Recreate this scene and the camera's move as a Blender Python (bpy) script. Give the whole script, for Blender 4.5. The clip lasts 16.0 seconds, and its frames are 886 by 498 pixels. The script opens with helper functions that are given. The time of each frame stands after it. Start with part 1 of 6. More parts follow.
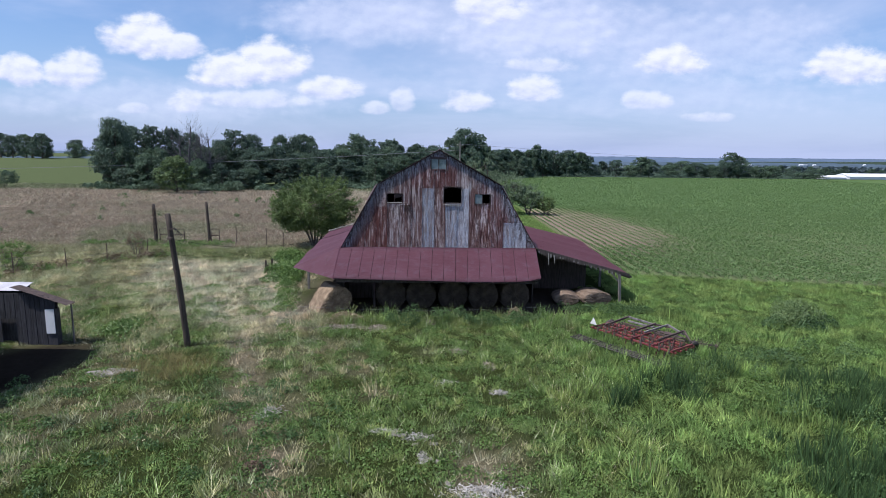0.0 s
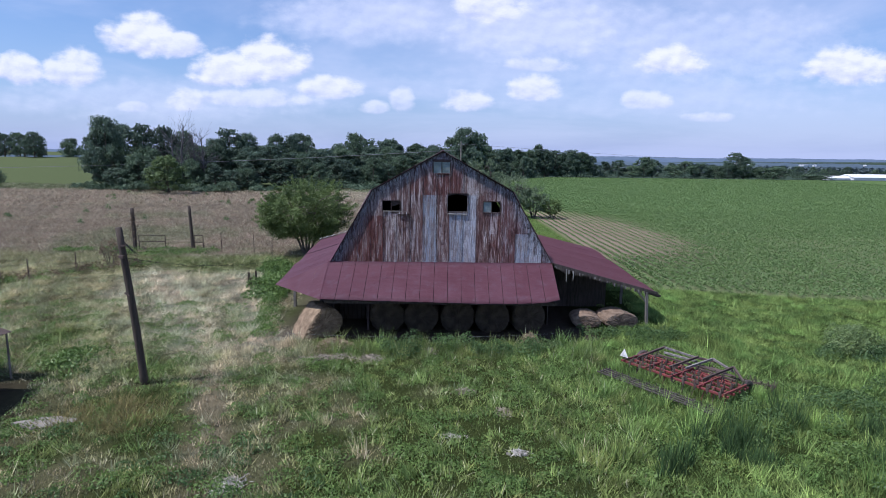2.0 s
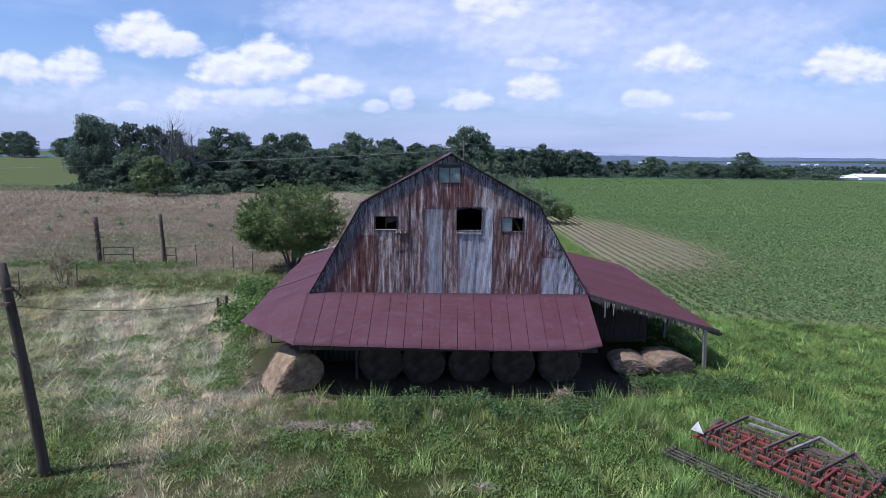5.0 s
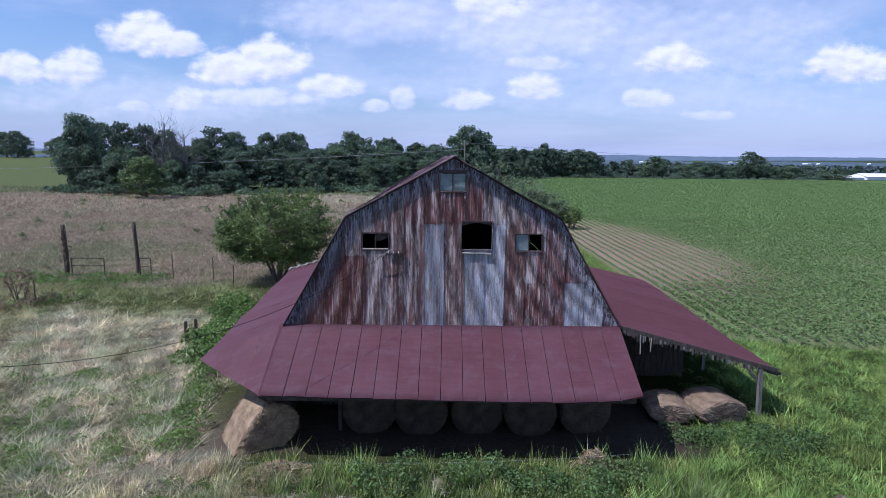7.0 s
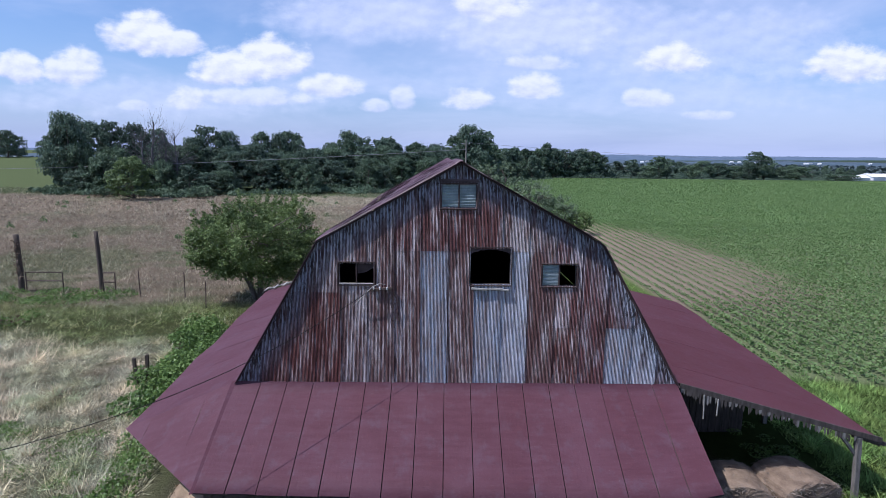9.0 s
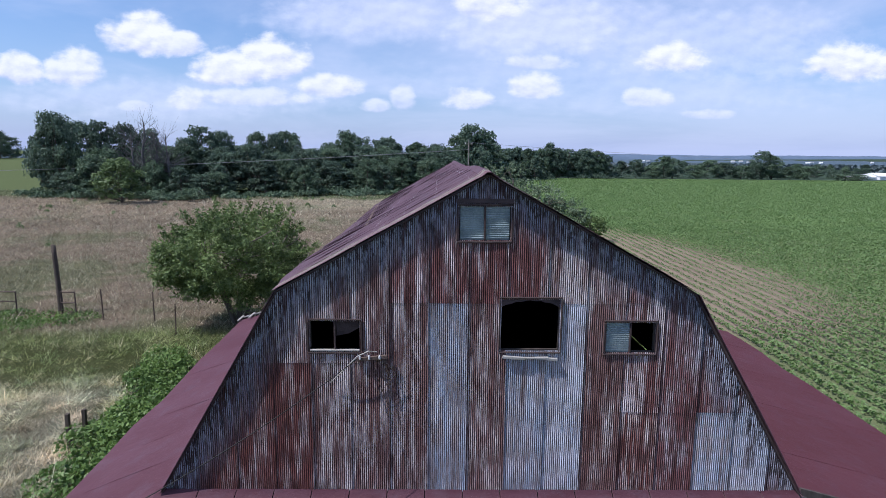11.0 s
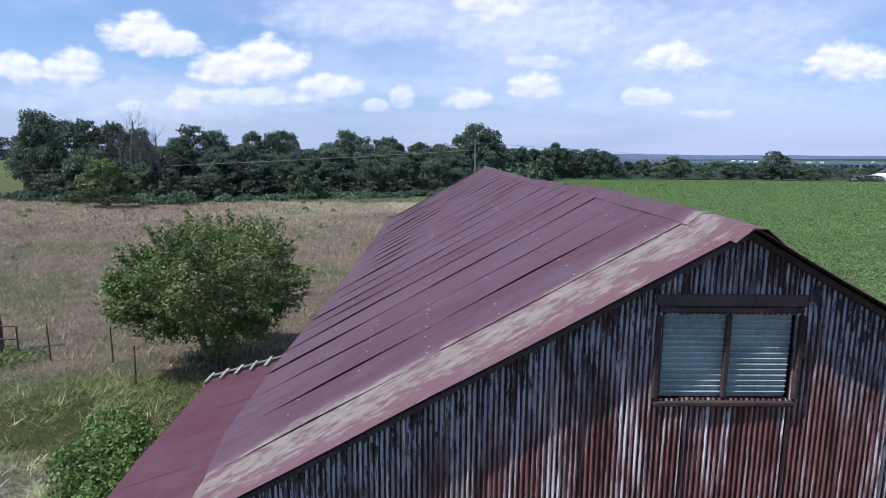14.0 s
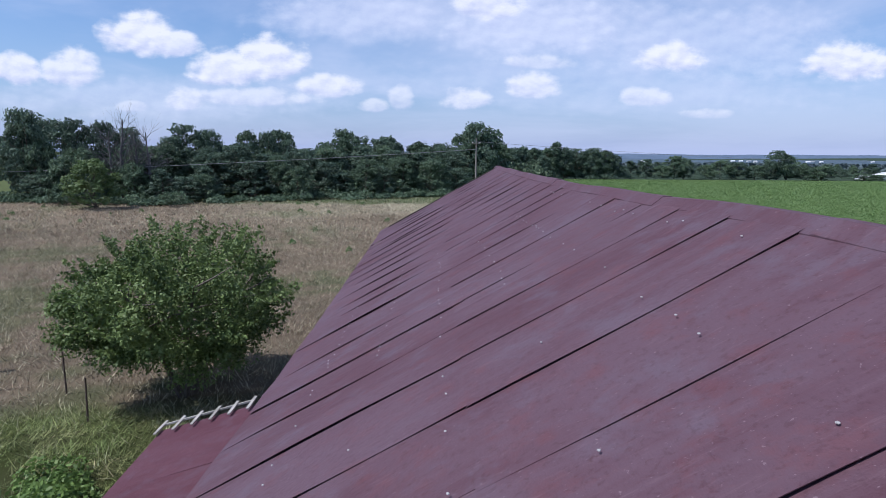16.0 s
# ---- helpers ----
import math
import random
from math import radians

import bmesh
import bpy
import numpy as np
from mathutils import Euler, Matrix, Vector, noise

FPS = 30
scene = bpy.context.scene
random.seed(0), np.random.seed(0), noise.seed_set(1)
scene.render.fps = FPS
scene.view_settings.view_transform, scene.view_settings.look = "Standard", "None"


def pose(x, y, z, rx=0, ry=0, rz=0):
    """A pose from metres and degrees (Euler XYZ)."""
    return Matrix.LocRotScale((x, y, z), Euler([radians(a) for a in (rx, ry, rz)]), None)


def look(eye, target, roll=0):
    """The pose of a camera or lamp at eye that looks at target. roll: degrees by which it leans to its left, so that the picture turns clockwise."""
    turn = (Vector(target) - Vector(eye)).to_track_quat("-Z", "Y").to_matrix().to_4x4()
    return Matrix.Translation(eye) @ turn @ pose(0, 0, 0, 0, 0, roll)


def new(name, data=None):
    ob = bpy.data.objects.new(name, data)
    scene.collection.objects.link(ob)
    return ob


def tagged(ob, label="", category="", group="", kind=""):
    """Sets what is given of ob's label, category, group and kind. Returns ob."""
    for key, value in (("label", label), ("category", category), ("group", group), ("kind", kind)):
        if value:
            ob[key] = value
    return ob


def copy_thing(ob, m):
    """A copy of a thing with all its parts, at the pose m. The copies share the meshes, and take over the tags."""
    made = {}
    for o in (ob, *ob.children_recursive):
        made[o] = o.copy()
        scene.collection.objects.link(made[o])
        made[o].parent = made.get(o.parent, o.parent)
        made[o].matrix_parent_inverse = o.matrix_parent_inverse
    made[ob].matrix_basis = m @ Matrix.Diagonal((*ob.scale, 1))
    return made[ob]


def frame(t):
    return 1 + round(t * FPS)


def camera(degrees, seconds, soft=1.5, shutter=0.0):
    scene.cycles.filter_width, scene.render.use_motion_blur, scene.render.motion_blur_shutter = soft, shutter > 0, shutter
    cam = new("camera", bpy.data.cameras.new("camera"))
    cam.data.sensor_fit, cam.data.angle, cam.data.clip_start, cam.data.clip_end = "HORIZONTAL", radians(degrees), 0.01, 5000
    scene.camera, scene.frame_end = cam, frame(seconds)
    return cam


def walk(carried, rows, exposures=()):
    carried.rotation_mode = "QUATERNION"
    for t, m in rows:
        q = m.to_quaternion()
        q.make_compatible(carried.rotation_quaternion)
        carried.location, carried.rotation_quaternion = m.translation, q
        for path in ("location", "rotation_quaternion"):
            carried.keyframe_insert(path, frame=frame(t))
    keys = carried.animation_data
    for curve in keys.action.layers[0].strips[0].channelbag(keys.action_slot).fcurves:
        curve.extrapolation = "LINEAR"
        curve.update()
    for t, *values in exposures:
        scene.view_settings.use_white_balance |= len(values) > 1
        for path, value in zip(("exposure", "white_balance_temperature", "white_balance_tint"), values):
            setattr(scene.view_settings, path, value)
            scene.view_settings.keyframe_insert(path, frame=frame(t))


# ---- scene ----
cam = camera(74.0, 16.0, soft=0.8)
PATH = [  # seconds, x, y, z, tilt, lean, turn
    (0, -0.155, -30.435, 7.613, -9.08, 0.58, -0.71),
    (0.5, -0.209, -29.539, 7.633, -9.09, 0.59, -0.72),
    (1, -0.252, -28.567, 7.666, -9.11, 0.63, -0.74),
    (1.5, -0.287, -27.594, 7.700, -9.12, 0.67, -0.76),
    (2, -0.307, -26.623, 7.722, -9.13, 0.71, -0.78),
    (2.5, -0.335, -25.686, 7.736, -9.14, 0.74, -0.79),
    (3, -0.366, -24.761, 7.744, -9.15, 0.75, -0.79),
    (3.5, -0.400, -23.846, 7.774, -9.17, 0.73, -0.79),
    (4, -0.464, -22.945, 7.812, -9.18, 0.71, -0.79),
    (6.5, -0.541, -18.190, 7.958, -9.24, 0.62, -0.70),
    (7, -0.517, -17.253, 7.981, -9.25, 0.62, -0.70),
    (7.5, -0.502, -16.197, 8.007, -9.27, 0.62, -0.71),
    (8, -0.501, -15.116, 8.029, -9.28, 0.64, -0.71),
    (8.5, -0.510, -14.014, 8.047, -9.28, 0.65, -0.70),
    (9, -0.537, -12.935, 8.074, -9.29, 0.65, -0.70),
    (11.5, -0.911, -7.727, 8.186, -9.31, 0.50, -0.66),
    (12, -1.104, -6.772, 8.193, -9.31, 0.50, -0.68),
    (12.5, -1.276, -5.862, 8.210, -9.32, 0.50, -0.70),
    (13, -1.434, -4.961, 8.231, -9.32, 0.50, -0.70),
    (13.5, -1.586, -4.078, 8.253, -9.32, 0.50, -0.71),
    (14, -1.716, -3.245, 8.285, -9.33, 0.50, -0.72),
    (14.5, -1.770, -2.425, 8.289, -9.33, 0.49, -0.74),
    (15, -1.770, -1.628, 8.267, -9.33, 0.47, -0.77),
    (15.5, -1.791, -0.857, 8.241, -9.33, 0.45, -0.80),
    (16, -1.840, -0.103, 8.211, -9.33, 0.42, -0.81),
]


def aim(x, y, z, pitch, lean, turn):
    p, a = radians(pitch), radians(turn)
    ahead = Vector((-math.sin(a) * math.cos(p), math.cos(a) * math.cos(p), math.sin(p)))
    return look((x, y, z), Vector((x, y, z)) + ahead, lean)


walk(cam, [(t, aim(*row)) for t, *row in PATH], exposures=[(0.0, 0.0, 5950.0, 13.5), (2.0, -0.02, 5750.0, 16.0), (4.0, -0.02, 5680.0, 17.0), (8.0, -0.03, 5620.0, 17.0), (12.0, 0.08, 5900.0, 13.5), (14.5, 0.09, 5900.0, 13.0), (15.5, -0.02, 5850.0, 13.0), (16.0, -0.07, 5850.0, 13.0)])

# ------------------------------------------------------------------ light
SUN = Vector((-0.524, -0.168, 0.836)).normalized()
sun_data = bpy.data.lights.new("sun", "SUN")
sun_data.energy, sun_data.angle, sun_data.color = 5.0, radians(0.6), (1.0, 0.95, 0.87)
sun = new("sun", sun_data)
sun.matrix_world = look((0, 0, 0), -SUN)


def mth(nt, op, a, b=None, c=None, clamp=False):
    n = nt.nodes.new("ShaderNodeMath")
    n.operation, n.use_clamp = op, clamp
    for k, v in enumerate((a, b, c)):
        if v is None:
            continue
        if isinstance(v, (int, float)):
            n.inputs[k].default_value = v
        else:
            nt.links.new(v, n.inputs[k])
    return n.outputs[0]


def mixc(nt, fac, a, b, mode="MIX"):
    n = nt.nodes.new("ShaderNodeMix")
    n.data_type, n.blend_type = "RGBA", mode
    for sock, v in ((n.inputs[0], fac), (n.inputs[6], a), (n.inputs[7], b)):
        if isinstance(v, (int, float)):
            sock.default_value = v
        elif isinstance(v, tuple):
            sock.default_value = (*v, 1.0)[:4]
        else:
            nt.links.new(v, sock)
    return n.outputs[2]


def noise_tex(nt, vec, scale, detail=4.0, rough=0.55, dist=0.0):
    n = nt.nodes.new("ShaderNodeTexNoise")
    n.inputs["Scale"].default_value, n.inputs["Detail"].default_value = scale, detail
    n.inputs["Roughness"].default_value, n.inputs["Distortion"].default_value = rough, dist
    if vec is not None:
        nt.links.new(vec, n.inputs["Vector"])
    return n.outputs["Fac"]


def step(nt, v, lo, hi):
    n = nt.nodes.new("ShaderNodeMapRange")
    n.interpolation_type = "SMOOTHSTEP"
    nt.links.new(v, n.inputs[0])
    n.inputs[1].default_value, n.inputs[2].default_value = lo, hi
    return n.outputs[0]


def build_world():
    w = bpy.data.worlds.new("summer_sky")
    scene.world = w
    w.use_nodes = True
    nt = w.node_tree
    nt.nodes.clear()
    out, bg = nt.nodes.new("ShaderNodeOutputWorld"), nt.nodes.new("ShaderNodeBackground")
    sky = nt.nodes.new("ShaderNodeTexSky")
    sky.sky_type, sky.sun_disc = "NISHITA", False
    sky.sun_elevation = math.asin(SUN.z)
    sky.sun_rotation = math.atan2(SUN.x, SUN.y)
    sky.air_density, sky.dust_density, sky.ozone_density, sky.altitude = 1.0, 1.2, 1.5, 200.0
    tc = nt.nodes.new("ShaderNodeTexCoord")
    sep = nt.nodes.new("ShaderNodeSeparateXYZ")
    nt.links.new(tc.outputs["Generated"], sep.inputs[0])
    x, y, z = sep.outputs
    yy = mth(nt, "MAXIMUM", y, 0.02)
    a, e = mth(nt, "DIVIDE", x, yy), mth(nt, "DIVIDE", z, yy)
    com = nt.nodes.new("ShaderNodeCombineXYZ")
    nt.links.new(a, com.inputs[0]), nt.links.new(mth(nt, "MULTIPLY", e, 1.6), com.inputs[1])
    def shifted(dx, dy):
        n = nt.nodes.new("ShaderNodeVectorMath")
        n.inputs[1].default_value = (dx, dy, 0.0)
        nt.links.new(com.outputs[0], n.inputs[0])
        return n.outputs[0]

    def billow(vec):
        vo = nt.nodes.new("ShaderNodeTexVoronoi")
        vo.feature, vo.inputs["Scale"].default_value = "SMOOTH_F1", 34.0
        vo.inputs["Smoothness"].default_value = 0.45
        nt.links.new(vec, vo.inputs["Vector"])
        a1 = mth(nt, "MULTIPLY", mth(nt, "SUBTRACT", noise_tex(nt, vec, 15.0, 7.0, 0.62), 0.5), 2.4)
        a2 = mth(nt, "MULTIPLY", mth(nt, "SUBTRACT", noise_tex(nt, vec, 52.0, 5.0, 0.60), 0.5), 1.2)
        return mth(nt, "ADD", mth(nt, "ADD", a1, a2), mth(nt, "MULTIPLY", mth(nt, "SUBTRACT", 0.42, vo.outputs["Distance"]), 1.1))

    puff = billow(com.outputs[0])
    relief = mth(nt, "SUBTRACT", puff, billow(shifted(-0.006, 0.012)))
    # cumulus heads: centre across, centre up, half width, half height, density
    heads = [(-0.478, 0.180, 0.062, 0.043, 1.0), (-0.425, 0.168, 0.050, 0.026, 0.95), (-0.270, 0.144, 0.066, 0.042, 1.0), (-0.335, 0.128, 0.070, 0.036, 1.0),
             (-0.178, 0.104, 0.056, 0.024, 0.9), (-0.680, 0.124, 0.042, 0.030, 0.95), (-0.595, 0.126, 0.052, 0.034, 0.9), (-0.411, 0.080, 0.034, 0.022, 0.7), (-0.300, 0.086, 0.100, 0.018, 0.6),
             (-0.101, 0.074, 0.026, 0.014, 0.6), (-0.056, 0.084, 0.022, 0.027, 0.6), (0.054, 0.084, 0.042, 0.022, 0.8), (0.161, 0.108, 0.046, 0.027, 0.85), (0.171, 0.146, 0.060, 0.015, 0.55),
             (0.387, 0.153, 0.058, 0.027, 1.0), (0.687, 0.148, 0.076, 0.036, 1.0), (0.346, 0.091, 0.046, 0.018, 0.65), (0.456, 0.066, 0.044, 0.011, 0.5), (0.081, 0.236, 0.058, 0.034, 0.9), (-0.500, 0.070, 0.030, 0.010, 0.4)]
    dens, shade = None, None
    for ca, ce, wa, we, amount in heads:
        da = mth(nt, "DIVIDE", mth(nt, "SUBTRACT", a, ca), wa)
        de = mth(nt, "DIVIDE", mth(nt, "SUBTRACT", e, ce), we)
        low = mth(nt, "MULTIPLY", mth(nt, "MINIMUM", de, 0.0), 0.45)
        de2 = mth(nt, "ADD", de, low)
        r2 = mth(nt, "ADD", mth(nt, "MULTIPLY", da, da), mth(nt, "MULTIPLY", de2, de2))
        v = mth(nt, "ADD", mth(nt, "SUBTRACT", 1.0, r2), mth(nt, "MULTIPLY", puff, 0.66))
        m = mth(nt, "MULTIPLY", step(nt, v, -0.42, 0.55), amount)
        lit = mth(nt, "MULTIPLY", m, mth(nt, "ADD", mth(nt, "MULTIPLY", de, 0.50), 0.66, clamp=True))
        dens = m if dens is None else mth(nt, "MAXIMUM", dens, m)
        shade = lit if shade is None else mth(nt, "MAXIMUM", shade, lit)
    # broad soft sheets of thin cloud
    sheet = None
    for ca, ce, wa, we, amount in [(-0.12, 0.218, 0.20, 0.048, 0.62), (0.17, 0.205, 0.21, 0.062, 0.72), (0.45, 0.175, 0.30, 0.085, 0.50), (-0.45, 0.085, 0.34, 0.040, 0.45), (0.30, 0.110, 0.50, 0.050, 0.30)]:
        da = mth(nt, "DIVIDE", mth(nt, "SUBTRACT", a, ca), wa)
        de = mth(nt, "DIVIDE", mth(nt, "SUBTRACT", e, ce), we)
        r2 = mth(nt, "ADD", mth(nt, "MULTIPLY", da, da), mth(nt, "MULTIPLY", de, de))
        m = mth(nt, "MULTIPLY", step(nt, mth(nt, "ADD", mth(nt, "SUBTRACT", 1.0, r2), mth(nt, "MULTIPLY", puff, 0.42)), -0.15, 1.0), amount)
        sheet = m if sheet is None else mth(nt, "MAXIMUM", sheet, m)
    # thin high veil and the broken cloud that goes on all round
    flat = nt.nodes.new("ShaderNodeCombineXYZ")
    zz = mth(nt, "ADD", mth(nt, "MAXIMUM", z, 0.0), 0.16)
    nt.links.new(mth(nt, "DIVIDE", x, zz), flat.inputs[0]), nt.links.new(mth(nt, "DIVIDE", y, zz), flat.inputs[1])
    v1 = noise_tex(nt, flat.outputs[0], 0.55, 6.0, 0.58, 0.4)
    side = step(nt, a, -0.30, 0.35)
    veil = mth(nt, "MULTIPLY", step(nt, mth(nt, "ADD", v1, mth(nt, "MULTIPLY", side, 0.12)), 0.405, 0.74), mth(nt, "MULTIPLY", mth(nt, "ADD", 0.45, mth(nt, "MULTIPLY", step(nt, z, 0.02, 0.16), 0.55)), mth(nt, "SUBTRACT", 0.72, mth(nt, "MULTIPLY", step(nt, z, 0.25, 0.55), 0.5))))
    haze = mth(nt, "POWER", mth(nt, "SUBTRACT", 1.0, mth(nt, "ABSOLUTE", z), clamp=True), 11.0)
    skyc = mixc(nt, 1.0, sky.outputs[0], (SKY * 0.85, SKY * 0.99, SKY * 1.16), "MULTIPLY")
    c0 = mixc(nt, mth(nt, "MULTIPLY", haze, 0.80), skyc, (0.46, 0.54, 0.84))
    c1 = mixc(nt, veil, c0, (0.72, 0.77, 0.95))
    c1 = mixc(nt, sheet, c1, mixc(nt, mth(nt, "ADD", mth(nt, "MULTIPLY", relief, 0.5), 0.6, clamp=True), (0.62, 0.67, 0.90), (0.84, 0.88, 1.02)))
    sunny = mth(nt, "ADD", mth(nt, "DIVIDE", shade, mth(nt, "MAXIMUM", dens, 0.05)), mth(nt, "MULTIPLY", relief, 0.60), clamp=True)
    body = mixc(nt, sunny, (0.60, 0.65, 0.87), (0.97, 0.97, 1.02))
    c2 = mixc(nt, mth(nt, "MULTIPLY", dens, 0.96), c1, body)
    nt.links.new(c2, bg.inputs[0])
    bg.inputs[1].default_value = 1.0
    nt.links.new(bg.outputs[0], out.inputs[0])


SKY = 0.116
build_world()


# ------------------------------------------------------------------ materials
def material(name, rough=0.8, metal=0.0, spec=0.3):
    m = bpy.data.materials.new(name)
    m.use_nodes = True
    nt = m.node_tree
    b = nt.nodes["Principled BSDF"]
    b.inputs["Roughness"].default_value, b.inputs["Metallic"].default_value = rough, metal
    b.inputs["Specular IOR Level"].default_value = spec
    return m, nt, b


def coords(nt, kind="Object", scale=(1, 1, 1)):
    tc, mp = nt.nodes.new("ShaderNodeTexCoord"), nt.nodes.new("ShaderNodeMapping")
    mp.inputs["Scale"].default_value = scale
    nt.links.new(tc.outputs[kind], mp.inputs[0])
    return mp.outputs[0]


def bump(nt, b, height, strength=0.3, distance=0.01):
    n = nt.nodes.new("ShaderNodeBump")
    n.inputs["Strength"].default_value, n.inputs["Distance"].default_value = strength, distance
    nt.links.new(height, n.inputs["Height"])
    nt.links.new(n.outputs[0], b.inputs["Normal"])


def rand(nt):
    return nt.nodes.new("ShaderNodeObjectInfo").outputs["Random"]


def island(nt):
    return nt.nodes.new("ShaderNodeNewGeometry").outputs["Random Per Island"]


def mottled(name, dark, light, scale=3.0, grain=40.0, rough=0.85, stretch=(1, 1, 1), metal=0.0, bumpy=0.3, vary=0.25):
    """A surface with broad stains, fine grain and a shade of its own on each piece."""
    m, nt, b = material(name, rough, metal)
    v = coords(nt, "Object", stretch)
    f = mth(nt, "ADD", mth(nt, "MULTIPLY", noise_tex(nt, v, scale, 5.0), 0.6), mth(nt, "MULTIPLY", noise_tex(nt, v, grain, 3.0), 0.4))
    f = step(nt, f, 0.30, 0.70)
    f = mth(nt, "ADD", f, mth(nt, "MULTIPLY", mth(nt, "SUBTRACT", rand(nt), 0.5), vary), clamp=True)
    nt.links.new(mixc(nt, f, dark, light), b.inputs["Base Color"])
    bump(nt, b, noise_tex(nt, v, grain, 4.0), bumpy, 0.01)
    return m


def sheet_metal(name, rust, chalk, zinc, worn, bare, eat=0.80, groove_shade=1.0):
    """Old corrugated sheet: groove shade painted in as dark rust brown, chalky worn paint on the crests, zinc under the
    eaves toned blue-grey for the shade there.
    """
    m, nt, b = material(name, 0.55, 0.0, 0.35)
    v = coords(nt, "Object")
    run, fine = coords(nt, "Object", (17.0, 17.0, 0.7)), coords(nt, "Object", (60.0, 60.0, 3.0))
    sep = nt.nodes.new("ShaderNodeSeparateXYZ")
    nt.links.new(v, sep.inputs[0])
    x, _, z = sep.outputs
    rr = mth(nt, "MULTIPLY", mth(nt, "SUBTRACT", rand(nt), 0.5), 0.10)
    patch, streak, thin = noise_tex(nt, coords(nt, "Object", (6.0, 6.0, 0.9)), 1.0, 6.0, 0.68), noise_tex(nt, run, 1.0, 5.0, 0.65), noise_tex(nt, fine, 1.0, 4.0, 0.6)
    a = mth(nt, "ADD", mth(nt, "ADD", mth(nt, "MULTIPLY", patch, 0.55), mth(nt, "MULTIPLY", streak, 0.40)), mth(nt, "MULTIPLY", thin, 0.34))
    a = mth(nt, "ADD", a, rr)
    col = mixc(nt, step(nt, a, 0.66 - worn, 0.84 - worn), rust, chalk)
    # the zinc strip under the eaves, toned blue-grey for the overhang's shade
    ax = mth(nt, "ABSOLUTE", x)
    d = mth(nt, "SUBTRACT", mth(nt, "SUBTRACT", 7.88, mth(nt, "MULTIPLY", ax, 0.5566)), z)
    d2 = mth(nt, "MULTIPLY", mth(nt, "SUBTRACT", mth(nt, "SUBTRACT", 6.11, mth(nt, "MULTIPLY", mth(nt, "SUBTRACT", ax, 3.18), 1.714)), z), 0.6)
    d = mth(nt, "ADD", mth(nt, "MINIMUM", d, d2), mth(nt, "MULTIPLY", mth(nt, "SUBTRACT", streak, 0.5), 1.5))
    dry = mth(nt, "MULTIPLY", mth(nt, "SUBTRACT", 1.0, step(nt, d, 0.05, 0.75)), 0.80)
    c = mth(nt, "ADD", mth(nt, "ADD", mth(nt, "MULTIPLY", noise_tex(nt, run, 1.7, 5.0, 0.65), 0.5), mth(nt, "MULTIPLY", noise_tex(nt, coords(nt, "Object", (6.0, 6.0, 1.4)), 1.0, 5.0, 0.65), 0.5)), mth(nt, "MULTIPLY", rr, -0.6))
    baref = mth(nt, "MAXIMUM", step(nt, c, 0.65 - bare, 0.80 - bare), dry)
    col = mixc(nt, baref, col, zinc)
    # dark flakes of old coating left on the eave strip
    flake = noise_tex(nt, coords(nt, "Object", (24.0, 24.0, 5.0)), 1.0, 6.0, 0.72)
    col = mixc(nt, mth(nt, "MULTIPLY", mth(nt, "MULTIPLY", step(nt, flake, 0.50, 0.56), dry), 1.35, clamp=True), col, (0.040, 0.036, 0.042))
    # blotches of rust right through to the crests
    eaten = mth(nt, "ADD", mth(nt, "MULTIPLY", noise_tex(nt, coords(nt, "Object", (9.0, 9.0, 1.3)), 1.0, 6.0, 0.7), 0.75), mth(nt, "MULTIPLY", thin, 0.25))
    col = mixc(nt, mth(nt, "MULTIPLY", step(nt, eaten, 0.51, 0.59), eat), col, (0.070, 0.026, 0.024))
    # stripes follow the corrugation: shade between the crests painted dark
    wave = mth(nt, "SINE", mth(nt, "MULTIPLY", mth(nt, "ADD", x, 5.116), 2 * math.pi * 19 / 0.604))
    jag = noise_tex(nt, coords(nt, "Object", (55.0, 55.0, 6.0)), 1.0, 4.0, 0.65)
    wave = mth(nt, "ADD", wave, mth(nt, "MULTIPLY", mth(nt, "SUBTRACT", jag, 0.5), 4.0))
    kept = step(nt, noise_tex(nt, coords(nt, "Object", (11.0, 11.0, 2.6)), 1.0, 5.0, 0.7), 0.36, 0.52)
    groove = mth(nt, "MULTIPLY", mth(nt, "SUBTRACT", 1.0, step(nt, wave, -0.65, 0.28)), mth(nt, "ADD", 0.62 * groove_shade, mth(nt, "MULTIPLY", kept, 0.38 * groove_shade)))
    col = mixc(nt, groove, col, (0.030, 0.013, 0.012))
    nt.links.new(col, b.inputs["Base Color"])
    nt.links.new(mth(nt, "MULTIPLY", baref, 0.15), b.inputs["Metallic"])
    bump(nt, b, thin, 0.3, 0.004)
    return m


M = {}
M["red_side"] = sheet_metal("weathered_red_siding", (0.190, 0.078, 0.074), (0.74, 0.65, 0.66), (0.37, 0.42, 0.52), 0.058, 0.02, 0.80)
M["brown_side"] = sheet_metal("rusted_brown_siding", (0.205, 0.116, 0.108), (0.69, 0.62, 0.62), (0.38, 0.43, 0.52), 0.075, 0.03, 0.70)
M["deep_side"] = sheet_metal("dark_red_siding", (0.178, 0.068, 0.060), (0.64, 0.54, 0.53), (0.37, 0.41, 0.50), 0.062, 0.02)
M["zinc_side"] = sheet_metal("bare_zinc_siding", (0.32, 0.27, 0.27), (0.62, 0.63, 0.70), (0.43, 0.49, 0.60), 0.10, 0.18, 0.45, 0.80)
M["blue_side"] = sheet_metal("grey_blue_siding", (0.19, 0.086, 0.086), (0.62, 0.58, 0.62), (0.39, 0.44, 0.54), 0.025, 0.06)


